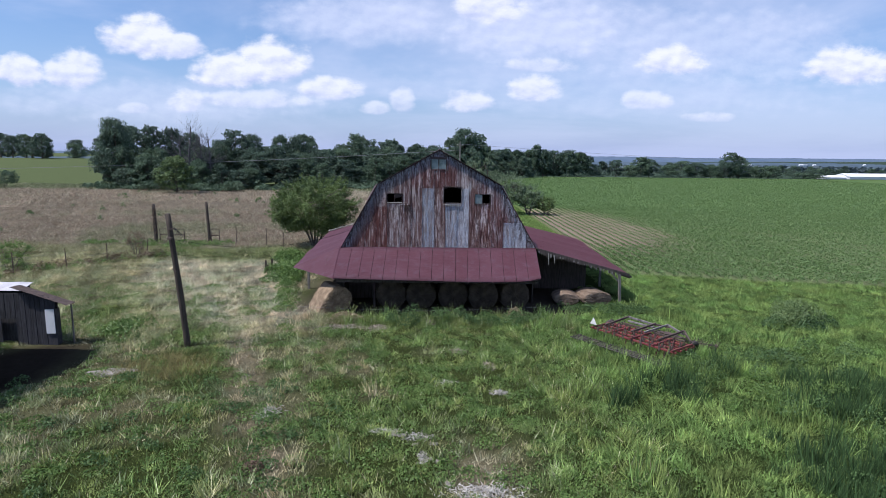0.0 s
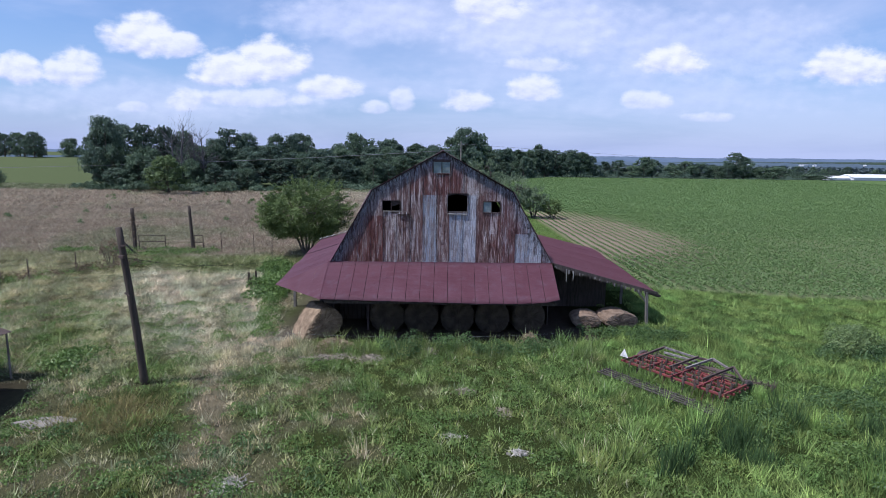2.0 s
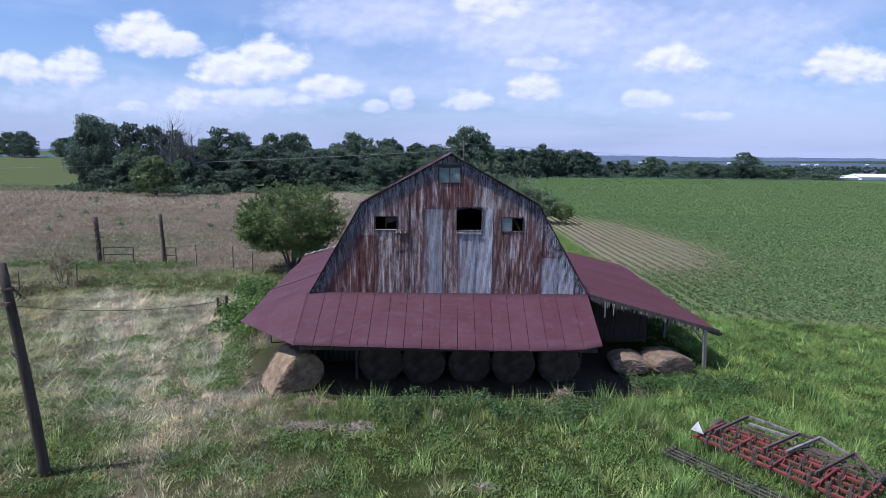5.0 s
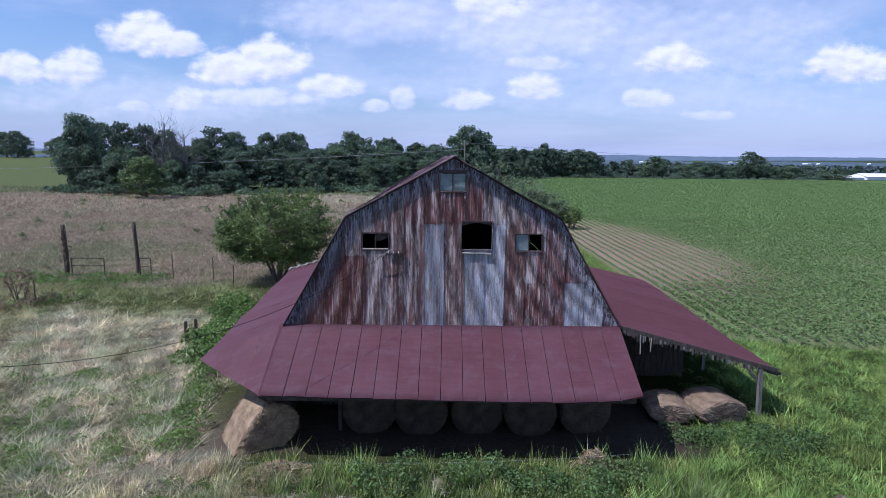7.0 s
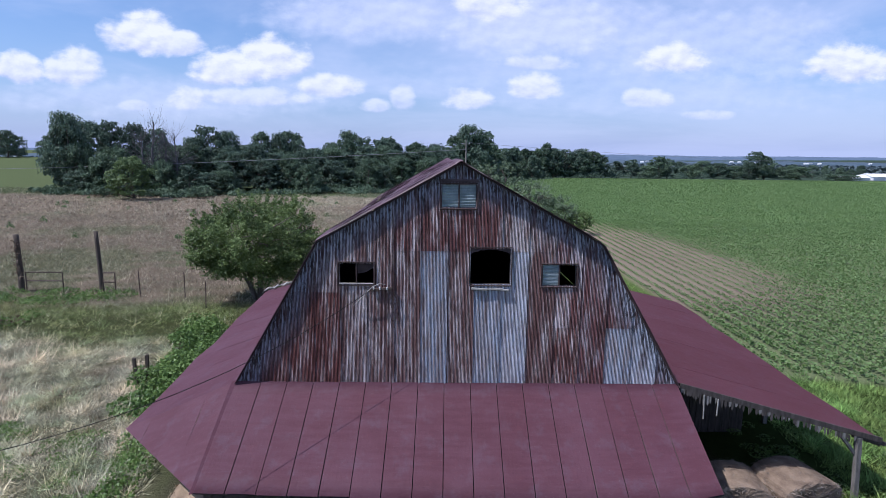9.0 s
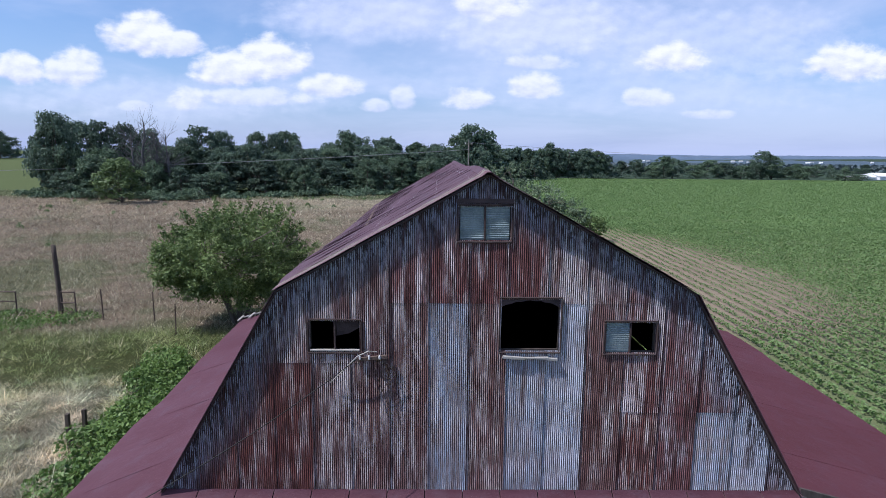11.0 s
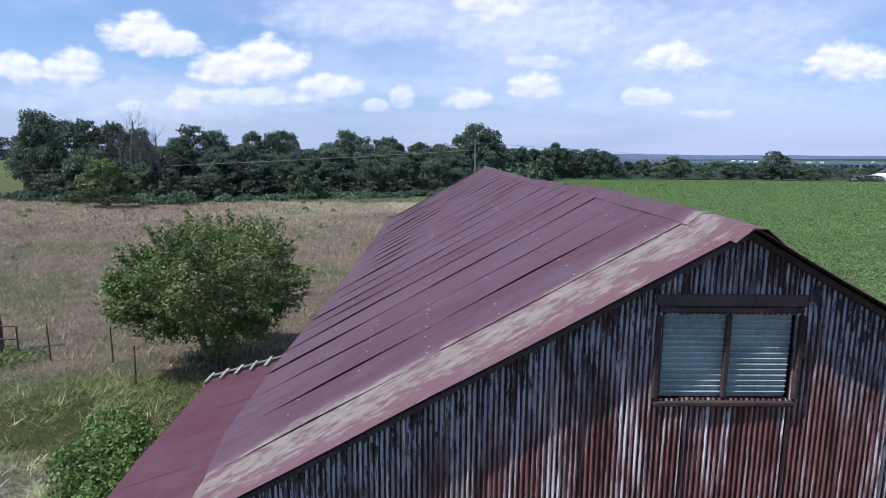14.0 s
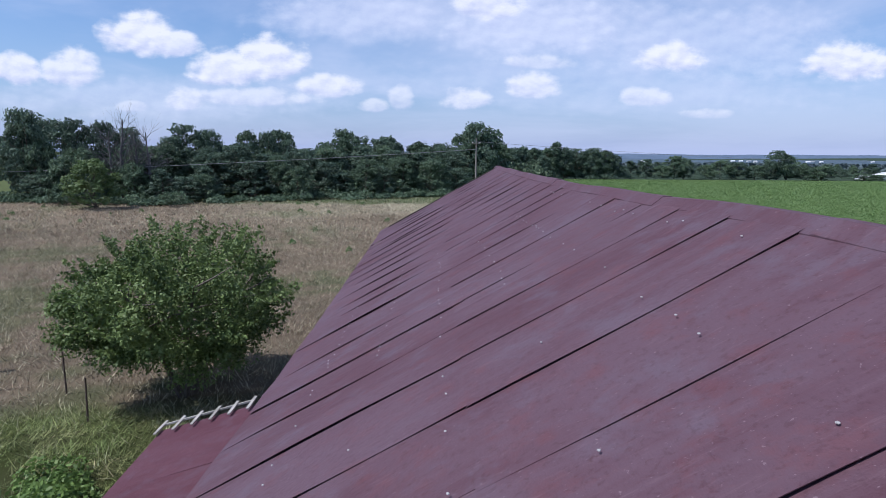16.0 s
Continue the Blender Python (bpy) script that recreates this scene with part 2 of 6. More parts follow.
def roof_paint(name, base, faded, lichen=False, mott=1.0):
    """Old roof paint: faded to grey-violet in places, rusty in others, speckled and streaked down the slope."""
    m, nt, b = material(name, 0.7, 0.0, 0.22)
    v = coords(nt, "Object")
    run = coords(nt, "Object", (0.8, 7.0, 0.8))
    big, mid, fine = noise_tex(nt, v, 0.7, 6.0, 0.62), noise_tex(nt, run, 1.3, 6.0, 0.62), noise_tex(nt, v, 30.0, 4.0, 0.65)
    blot = noise_tex(nt, v, 4.5, 6.0, 0.7)
    f = mth(nt, "ADD", mth(nt, "MULTIPLY", big, 0.55), mth(nt, "MULTIPLY", mid, 0.45))
    f = mth(nt, "ADD", step(nt, f, 0.38, 0.62), mth(nt, "MULTIPLY", mth(nt, "SUBTRACT", rand(nt), 0.5), 0.45), clamp=True)
    col = mixc(nt, f, base, faded)
    col = mixc(nt, mth(nt, "MULTIPLY", step(nt, blot, 0.50, 0.70), 0.42 * mott), col, (0.120, 0.040, 0.046))
    col = mixc(nt, mth(nt, "MULTIPLY", step(nt, noise_tex(nt, v, 2.2, 6.0, 0.7), 0.50, 0.66), 0.55 * mott), col, (0.108, 0.080, 0.106))
    col = mixc(nt, mth(nt, "MULTIPLY", step(nt, fine, 0.54, 0.66), 0.34), col, (0.050, 0.020, 0.026))
    col = mixc(nt, mth(nt, "MULTIPLY", step(nt, noise_tex(nt, v, 55.0, 3.0, 0.6), 0.66, 0.72), 0.5), col, (0.23, 0.17, 0.19))
    scuff = noise_tex(nt, coords(nt, "Object", (3.0, 26.0, 3.0)), 1.6, 6.0, 0.7)
    col = mixc(nt, mth(nt, "MULTIPLY", step(nt, scuff, 0.56, 0.70), 0.30 * mott), col, (0.165, 0.105, 0.125))
    pit = noise_tex(nt, v, 13.0, 6.0, 0.72)
    col = mixc(nt, mth(nt, "MULTIPLY", step(nt, pit, 0.58, 0.66), 0.35 * mott), col, (0.062, 0.022, 0.026))
    if lichen:
        sep = nt.nodes.new("ShaderNodeSeparateXYZ")
        nt.links.new(v, sep.inputs[0])
        y = sep.outputs[1]
        g = noise_tex(nt, coords(nt, "Object", (3.2, 6.0, 3.2)), 1.6, 7.0, 0.75)
        g2 = noise_tex(nt, coords(nt, "Object", (1.0, 2.0, 1.0)), 9.0, 6.0, 0.75)
        k = mth(nt, "ADD", mth(nt, "MULTIPLY", g, 0.6), mth(nt, "MULTIPLY", g2, 0.4))
        # thickest along the inner lap, thin towards the verge, gone past the first sheet
        reach = mth(nt, "ADD", y, mth(nt, "MULTIPLY", mth(nt, "SUBTRACT", big, 0.5), 0.5))
        near = mth(nt, "MULTIPLY", step(nt, reach, -0.25, 0.32), mth(nt, "SUBTRACT", 1.0, step(nt, reach, 0.50, 0.68)))
        k = mth(nt, "ADD", k, mth(nt, "MULTIPLY", near, 0.13))
        first = mth(nt, "SUBTRACT", 1.0, step(nt, reach, 0.50, 0.72))
        col = mixc(nt, mth(nt, "MULTIPLY", first, 0.45), col, (0.185, 0.105, 0.115))
        pale = mixc(nt, step(nt, g2, 0.42, 0.58), (0.205, 0.250, 0.185), (0.31, 0.285, 0.240))
        col = mixc(nt, mth(nt, "MULTIPLY", mth(nt, "MULTIPLY", step(nt, k, 0.545, 0.68), first), 0.60), col, pale)
    nt.links.new(col, b.inputs["Base Color"])
    nt.links.new(mth(nt, "ADD", mth(nt, "MULTIPLY", mid, 0.2), 0.58), b.inputs["Roughness"])
    bump(nt, b, mth(nt, "ADD", mth(nt, "MULTIPLY", fine, 0.25), mth(nt, "ADD", blot, noise_tex(nt, v, 2.0, 3.0))), 0.45, 0.03)
    return m


M["roof"] = roof_paint("purple_red_roof_paint", (0.081, 0.038, 0.051), (0.101, 0.060, 0.079), True)
M["roof_pale"] = roof_paint("flaking_roof_paint", (0.090, 0.038, 0.046), (0.110, 0.060, 0.070), True)
M["lean_red"] = roof_paint("red_lean_to_paint", (0.082, 0.018, 0.023), (0.096, 0.026, 0.034), False, 0.25)
M["skirt"] = roof_paint("dull_red_roof_paint", (0.079, 0.027, 0.038), (0.097, 0.040, 0.055), False, 0.45)
M["nail"] = mottled("lead_nail_head", (0.26, 0.25, 0.25), (0.50, 0.49, 0.48), 30.0, 90.0, 0.5)
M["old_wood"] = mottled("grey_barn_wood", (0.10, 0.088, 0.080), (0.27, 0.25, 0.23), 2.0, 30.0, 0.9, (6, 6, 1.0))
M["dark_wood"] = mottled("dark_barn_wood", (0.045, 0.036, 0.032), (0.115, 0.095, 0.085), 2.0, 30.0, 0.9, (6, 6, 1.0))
# shed boards with the shade of the front wall put in their colour
M["shed_wood"] = mottled("shade_dark_shed_boards", (0.022, 0.021, 0.024), (0.075, 0.072, 0.080), 2.0, 30.0, 0.9, (6, 6, 1.0))
M["pale_wood"] = mottled("bleached_wood", (0.24, 0.225, 0.20), (0.44, 0.42, 0.39), 3.0, 40.0, 0.85)
M["creosote"] = mottled("tarred_pole_wood", (0.045, 0.036, 0.030), (0.105, 0.082, 0.066), 2.0, 26.0, 0.9, (8, 8, 0.7))
M["rake"] = mottled("dark_rake_board", (0.035, 0.026, 0.027), (0.10, 0.07, 0.07), 3.0, 40.0, 0.85)
M["frame"] = mottled("worn_window_frame", (0.030, 0.020, 0.020), (0.085, 0.060, 0.056), 4.0, 50.0, 0.85)
M["hay"] = mottled("weathered_hay", (0.11, 0.075, 0.048), (0.36, 0.265, 0.175), 2.6, 60.0, 0.95, bumpy=0.8)
M["grey_hay"] = mottled("grey_rotting_hay", (0.11, 0.088, 0.070), (0.31, 0.265, 0.22), 2.6, 60.0, 0.95, bumpy=0.8)
# darker copy of the hay, with the shade under the roofs in its colour
M["shade_hay"] = mottled("shade_dark_hay", (0.036, 0.028, 0.021), (0.104, 0.080, 0.058), 2.6, 60.0, 0.95, bumpy=0.8)
M["straw"] = mottled("straw_strands", (0.22, 0.165, 0.10), (0.42, 0.335, 0.225), 5.0, 60.0, 0.95)
M["chaff"] = mottled("bleached_chaff", (0.22, 0.185, 0.135), (0.44, 0.385, 0.295), 5.0, 60.0, 0.95)
M["brown_hay"] = mottled("brown_old_hay", (0.095, 0.064, 0.046), (0.290, 0.215, 0.155), 2.6, 60.0, 0.95, bumpy=0.8)
M["pale_gravel"] = mottled("pale_gravel", (0.36, 0.33, 0.29), (0.62, 0.58, 0.53), 5.0, 60.0, 0.95)
M["louver"] = mottled("pale_green_louver", (0.19, 0.24, 0.25), (0.36, 0.42, 0.43), 4.0, 40.0, 0.6)
M["implement_red"] = mottled("faded_red_implement_paint", (0.085, 0.026, 0.025), (0.25, 0.058, 0.052), 5.0, 50.0, 0.6)
M["rusty_steel"] = mottled("rusty_steel", (0.045, 0.034, 0.030), (0.13, 0.092, 0.076), 6.0, 60.0, 0.8)
M["grey_steel"] = mottled("grey_weathered_steel", (0.045, 0.040, 0.034), (0.115, 0.100, 0.085), 6.0, 60.0, 0.7)
M["white"] = mottled("white_reflector_plate", (0.62, 0.60, 0.58), (0.82, 0.80, 0.78), 6.0, 60.0, 0.6)
M["wire"] = mottled("fence_wire", (0.10, 0.09, 0.085), (0.26, 0.25, 0.24), 6.0, 60.0, 0.6)
M["dark_cable"] = mottled("black_cable", (0.008, 0.008, 0.008), (0.02, 0.02, 0.02), 6.0, 60.0, 0.6)
M["cable"] = mottled("power_line", (0.16, 0.16, 0.17), (0.30, 0.30, 0.32), 6.0, 60.0, 0.6)
M["stone"] = mottled("pale_limestone", (0.15, 0.135, 0.11), (0.33, 0.30, 0.26), 2.0, 30.0, 0.95, bumpy=0.6)
M["bark"] = mottled("grey_bark", (0.06, 0.05, 0.042), (0.17, 0.145, 0.12), 3.0, 26.0, 0.95, (5, 5, 1))
M["dead_bark"] = mottled("grey_dead_bark", (0.075, 0.073, 0.074), (0.17, 0.165, 0.165), 3.0, 26.0, 0.95, (5, 5, 1))
M["shed_roof"] = mottled("pale_tin_roof", (0.36, 0.34, 0.37), (0.62, 0.60, 0.63), 2.0, 30.0, 0.6)
M["far_white"] = mottled("white_shed_paint", (0.70, 0.70, 0.70), (0.82, 0.82, 0.82), 0.1, 1.0, 0.6)
M["far_roof"] = mottled("grey_house_roof", (0.20, 0.21, 0.23), (0.34, 0.35, 0.37), 0.1, 1.0, 0.8)


def leafy(name, dark, light, through_light=0.25, rough=0.55):
    """Leaves or blades, each with a shade of its own."""
    m, nt, b = material(name, rough, 0.0, 0.3)
    v = coords(nt, "Object")
    f = mth(nt, "ADD", mth(nt, "MULTIPLY", island(nt), 0.6), mth(nt, "MULTIPLY", step(nt, noise_tex(nt, v, 0.5, 4.0), 0.3, 0.7), 0.4))
    f = mth(nt, "ADD", f, mth(nt, "MULTIPLY", mth(nt, "SUBTRACT", rand(nt), 0.5), 0.4), clamp=True)
    col = mixc(nt, f, dark, light)
    nt.links.new(col, b.inputs["Base Color"])
    tl, ms = nt.nodes.new("ShaderNodeBsdfTranslucent"), nt.nodes.new("ShaderNodeMixShader")
    nt.links.new(col, tl.inputs[0])
    ms.inputs[0].default_value = through_light
    nt.links.new(b.outputs[0], ms.inputs[1]), nt.links.new(tl.outputs[0], ms.inputs[2])
    nt.links.new(ms.outputs[0], nt.nodes["Material Output"].inputs[0])
    return m


def tinted(name, grain=9.0, through_light=0.2, spread=0.55, rough=0.8):
    """Ground cover: its colour lies in the mesh, patch by patch, broken up by grain and by blade."""
    m, nt, b = material(name, rough, 0.0, 0.2)
    at = nt.nodes.new("ShaderNodeAttribute")
    at.attribute_name = "tint"
    v = coords(nt, "Object")
    f = mth(nt, "ADD", mth(nt, "MULTIPLY", island(nt), 0.5), mth(nt, "MULTIPLY", noise_tex(nt, v, grain, 5.0, 0.65), 0.5))
    k = mth(nt, "ADD", mth(nt, "MULTIPLY", mth(nt, "SUBTRACT", f, 0.5), 2.0 * spread), 1.0)
    com = nt.nodes.new("ShaderNodeCombineXYZ")
    for s in com.inputs:
        nt.links.new(k, s)
    col = mixc(nt, 1.0, at.outputs["Color"], com.outputs[0], "MULTIPLY")
    nt.links.new(col, b.inputs["Base Color"])
    if through_light:
        tl, ms = nt.nodes.new("ShaderNodeBsdfTranslucent"), nt.nodes.new("ShaderNodeMixShader")
        nt.links.new(col, tl.inputs[0])
        ms.inputs[0].default_value = through_light
        nt.links.new(b.outputs[0], ms.inputs[1]), nt.links.new(tl.outputs[0], ms.inputs[2])
        nt.links.new(ms.outputs[0], nt.nodes["Material Output"].inputs[0])
    return m, nt, b


M["leaf_dark"] = leafy("dark_tree_leaves", (0.027, 0.050, 0.036), (0.138, 0.202, 0.136), 0.17)
M["leaf_mid"] = leafy("tree_leaves", (0.032, 0.060, 0.037), (0.160, 0.232, 0.136), 0.20)
M["leaf_bush"] = leafy("bush_leaves", (0.038, 0.070, 0.018), (0.232, 0.312, 0.104), 0.24)
M["leaf_weed"] = leafy("weed_leaves", (0.060, 0.112, 0.028), (0.200, 0.300, 0.080), 0.28, 0.5)
M["leaf_light"] = leafy("yellow_green_leaves", (0.065, 0.110, 0.040), (0.200, 0.270, 0.105), 0.26)
M["leaf_silver"] = leafy("silvery_green_leaves", (0.078, 0.118, 0.062), (0.265, 0.335, 0.200), 0.22)
# distance haze is mixed into this leaf colour
M["leaf_far"] = leafy("haze_blue_leaves", (0.070, 0.098, 0.108), (0.105, 0.138, 0.145), 0.1)
M["leaf_crop"] = leafy("soy_leaves", (0.108, 0.182, 0.062), (0.172, 0.258, 0.090), 0.25)
M["leaf_rank"] = leafy("dark_weed_leaves", (0.036, 0.074, 0.026), (0.125, 0.205, 0.066), 0.25)
# both ridge colours carry the blue of distance haze
M["hills"] = mottled("haze_blue_hills", (0.080, 0.116, 0.170), (0.110, 0.150, 0.215), 0.012, 0.05, 1.0, bumpy=0.0)
M["near_hills"] = mottled("haze_blue_slopes", (0.052, 0.080, 0.108), (0.078, 0.110, 0.142), 0.02, 0.08, 1.0, bumpy=0.0)
M["leaf_dry"] = leafy("dry_brown_stalks", (0.105, 0.068, 0.044), (0.27, 0.195, 0.125), 0.1)
M["grass"], _, _ = tinted("grass_blades", 6.0, 0.18, 0.80)
M["ground"], gnt, gb = tinted("meadow_ground", 5.0, 0.0, 0.50, 0.95)
gb.inputs["Specular IOR Level"].default_value = 0.0
bump(gnt, gb, noise_tex(gnt, coords(gnt, "Object"), 7.0, 6.0, 0.7), 0.9, 0.10)


# ------------------------------------------------------------------ mesh helpers
def link_mesh(name, verts, faces, mat, parent=None, label="", smooth=False):
    me = bpy.data.meshes.new(name)
    me.from_pydata([tuple(v) for v in verts], [], [tuple(f) for f in faces])
    me.materials.append(mat)
    if smooth:
        me.polygons.foreach_set("use_smooth", np.ones(len(me.polygons), bool))
    ob = new(name, me)
    ob.parent = parent
    if label:
        ob["label"] = label
    return ob


def big_mesh(name, verts, faces, mat, tint=None, parent=None):
    """A large mesh from arrays; all faces have the same number of corners."""
    me = bpy.data.meshes.new(name)
    n, k = faces.shape
    me.vertices.add(len(verts)), me.loops.add(n * k), me.polygons.add(n)
    me.vertices.foreach_set("co", np.asarray(verts, np.float32).ravel())
    me.loops.foreach_set("vertex_index", faces.astype(np.int32).ravel())
    me.polygons.foreach_set("loop_start", np.arange(0, n * k, k, dtype=np.int32))
    me.update(calc_edges=True)
    if tint is not None:
        at = me.color_attributes.new("tint", "FLOAT_COLOR", "POINT")
        at.data.foreach_set("color", np.c_[tint, np.ones(len(tint))].astype(np.float32).ravel())
    me.materials.append(mat)
    ob = new(name, me)
    ob.parent = parent
    return ob


def part(name, bm, mat, parent=None, label="", smooth=False):
    me = bpy.data.meshes.new(name)
    bm.to_mesh(me)
    bm.free()
    me.materials.append(mat)
    if smooth:
        me.polygons.foreach_set("use_smooth", np.ones(len(me.polygons), bool))
    ob = new(name, me)
    ob.parent = parent
    if label:
        ob["label"] = label
    return ob


def add_box(bm, a, b, w, h, up=(0, 0, 1), bevel=0.0):
    """A beam from a to b, w wide and h high."""
    a, b = Vector(a), Vector(b)
    d = (b - a).normalized()
    s = d.cross(Vector(up))
    s = s.normalized() if s.length > 1e-4 else Vector((1, 0, 0))
    u = s.cross(d).normalized()
    vs = [bm.verts.new(p + s * i * w / 2 + u * j * h / 2) for p in (a, b) for i, j in ((-1, -1), (1, -1), (1, 1), (-1, 1))]
    fs = [bm.faces.new([vs[k] for k in f]) for f in ((3, 2, 1, 0), (4, 5, 6, 7), (0, 1, 5, 4), (1, 2, 6, 5), (2, 3, 7, 6), (3, 0, 4, 7))]
    if bevel:
        bmesh.ops.bevel(bm, geom=list({e for f in fs for e in f.edges}), offset=bevel, segments=1, affect="EDGES")


def beam(name, a, b, w, h, mat, parent=None, label="", up=(0, 0, 1), bevel=0.006):
    bm = bmesh.new()
    add_box(bm, a, b, w, h, up, bevel)
    return part(name, bm, mat, parent, label)


def add_tube(bm, path, radii, sides=8, jitter=0.0, rng=None):
    """A tapered, uneven round bar along a path."""
    rings = []
    for k, (p, r) in enumerate(zip(path, radii)):
        p = Vector(p)
        d = (Vector(path[min(k + 1, len(path) - 1)]) - Vector(path[max(k - 1, 0)])).normalized()
        s = d.cross(Vector((0.31, 0.93, 0.17))).normalized()
        u = s.cross(d)
        ring = []
        for q in range(sides):
            t = 2 * math.pi * q / sides
            rr = r * (1 + (rng.uniform(-jitter, jitter) if rng else 0))
            ring.append(bm.verts.new(p + (s * math.cos(t) + u * math.sin(t)) * rr))
        rings.append(ring)
    for a, b in zip(rings, rings[1:]):
        for q in range(sides):
            bm.faces.new((a[q], a[(q + 1) % sides], b[(q + 1) % sides], b[q]))
    bm.faces.new(rings[0][::-1]), bm.faces.new(rings[-1])


def thing(name, label, category, at=(0, 0, 0), group="", kind=""):
    ob = new(name)
    ob.location = at
    return tagged(ob, label, category, group, kind)


# ------------------------------------------------------------------ ground
GZ = -0.15


def smooth(v, lo, hi):
    t = np.clip((np.asarray(v, float) - lo) / (hi - lo), 0, 1)
    return t * t * (3 - 2 * t)


def wob(x, y, s, k=0.0):
    """A cheap rolling noise between -1 and 1."""
    x, y = np.asarray(x, float) / s, np.asarray(y, float) / s
    return (np.sin(1.7 * x + 0.9 * y + k) + np.sin(-1.1 * x + 2.1 * y + 1.3 + 2 * k) + np.sin(2.9 * x + 0.4 * y + 2.2 - k) * 0.6 + np.sin(0.6 * x - 3.3 * y + 0.7 + k) * 0.6) / 3.2


def height(x, y):
    x, y = np.asarray(x, float), np.asarray(y, float)
    z = GZ + 0.05 * wob(x, y, 2.6) + 0.03 * wob(x, y, 0.9, 1.0)
    z = z + 5.2 * smooth(-x, 62, 120) * smooth(y, 95, 190)
    z = z - 5.0 * smooth(y, 186, 330) - 22 * smooth(np.hypot(x, y), 420, 1500) + 27 * smooth(np.hypot(x, y), 1900, 3600)
    return z


def crop_mask(x, y):
    edge = 7.2 + 0.5 * wob(x, y, 3.0) - 0.22 * np.clip(np.asarray(x) - 14, 0, 30)
    return smooth(x, 12.0, 12.9) * smooth(y, edge, edge + 0.8) * (1 - smooth(y, 186, 190))


GREEN, LUSH, DRY = np.array((0.154, 0.198, 0.062)), np.array((0.148, 0.216, 0.062)), np.array((0.350, 0.296, 0.190))
TAN, PALE, SOIL = np.array((0.252, 0.200, 0.144)), np.array((0.420, 0.384, 0.272)), np.array((0.300, 0.238, 0.175))
PASTURE, CROP = np.array((0.116, 0.142, 0.066)), np.array((0.118, 0.184, 0.066))


def zone(x, y):
    """The colour of the ground cover at a place, and how dry it is."""
    x, y = np.asarray(x, float), np.asarray(y, float)
    n1, n2, n3 = wob(x, y, 3.1), wob(x, y, 1.05, 2.0), wob(x, y, 8.0, 4.0)
    col = GREEN + (LUSH - GREEN) * smooth(x + 3 * n1, 0, 9)[:, None]
    yard = smooth(0.55 * n1 + 0.45 * n2 + 0.30 * n3 - 0.05 * (x - 1), 0.30, 0.85) * (1 - smooth(x, 3, 9)) * 0.50
    path = np.exp(-((x + 4.6 + 0.35 * (y + 17) + 0.5 * n1) / 1.05) ** 2) * (1 - smooth(y, -7, -4)) + np.exp(-((x - 1.3 + 0.4 * n2) / 1.1) ** 2 - ((y + 16.8) / 1.8) ** 2)
    yard = np.maximum(yard, 0.95 * np.clip(path * (0.85 + 0.6 * n2), 0, 1))
    trail = smooth(-x + 1.1 * n1 - 0.12 * y, 6.2, 8.5) * (1 - smooth(-x + 1.2 * n1 - 0.55 * (np.clip(y, -7, 9) + 4), 11.5, 13.5)) * smooth(y + 2.5 * n1, -7, -2)
    band = smooth(-x, 7.2, 8.4) * (1 - smooth(-x + 2.0 * n1, 18.0, 27.0)) * smooth(y + 1.6 * n1, 9.5, 13.5) * (1 - smooth(y + 0.8 * n2, 18.5, 20.5))
    trail, yard = trail * (1 - 0.85 * band), yard * (1 - 0.8 * band)
    meadow = smooth(y + 1.2 * n1 + 0.10 * (x + 18), 16.2, 19.2) * (1 - smooth(x + 2 * n1, 3, 9))
    dry = np.maximum(yard, trail * (0.72 + 0.28 * n2))
    col = col + (DRY - col) * np.clip(yard, 0, 1)[:, None]
    col = col + (PALE - col) * np.clip(trail * (0.75 + 0.4 * n2), 0, 1)[:, None]
    mc = TAN * (1 + 0.16 * n3 + 0.10 * n1)[:, None] + (PALE - TAN) * (smooth(y + 14 * n3, 60, 100) * smooth(x, -45, -5) * 0.8)[:, None]
    mc = mc + (PASTURE - mc) * (smooth(n3 + 0.5 * n2 + 0.6 * (1 - smooth(y, 20, 55)), 0.25, 1.0) * 0.66)[:, None]
    mc = mc + (PASTURE - mc) * smooth(y + 3 * n1, 93, 98)[:, None]
    mc = mc + (PASTURE - mc) * (smooth(-x, 60, 70) * smooth(y + 3 * n1, 92, 97))[:, None]
    col = col + (mc - col) * meadow[:, None]
    c = crop_mask(x, y)
    bare = np.clip(1 - smooth(np.hypot((x - 14.0) / 11.0, (y - 35) / 26), 0.55, 1.15) + 0.25 * n1, 0, 1) * smooth(y, 12, 24)
    cc = CROP * (1 + 0.10 * n3)[:, None] + (SOIL - CROP) * np.clip(0.30 * (1 - smooth(y, 30, 70)) + bare, 0, 1)[:, None]
    col = col + (cc - col) * c[:, None]
    far = smooth(y, 187, 200) * smooth(x, -95, -60)
    col = col + (np.array((0.060, 0.085, 0.062)) - col) * far[:, None]
    # dark earth patch that stands in for the shed's shadow
    shade_patch = 1 - smooth(np.hypot((x + 15.3) / 2.2, (y + 9.8) / 3.0) + 0.30 * n2, 0.55, 1.20)
    col = col + (np.array((0.085, 0.068, 0.052)) - col) * shade_patch[:, None]
    # worn earth under and in front of the barn
    worn = (1 - smooth(np.abs(x), 6.5, 7.5)) * smooth(y, -2.7, -2.0) * (1 - smooth(y, 17, 18))
    col = col + (np.array((0.25, 0.205, 0.165)) - col) * worn[:, None]
    return col, np.maximum(dry, meadow)


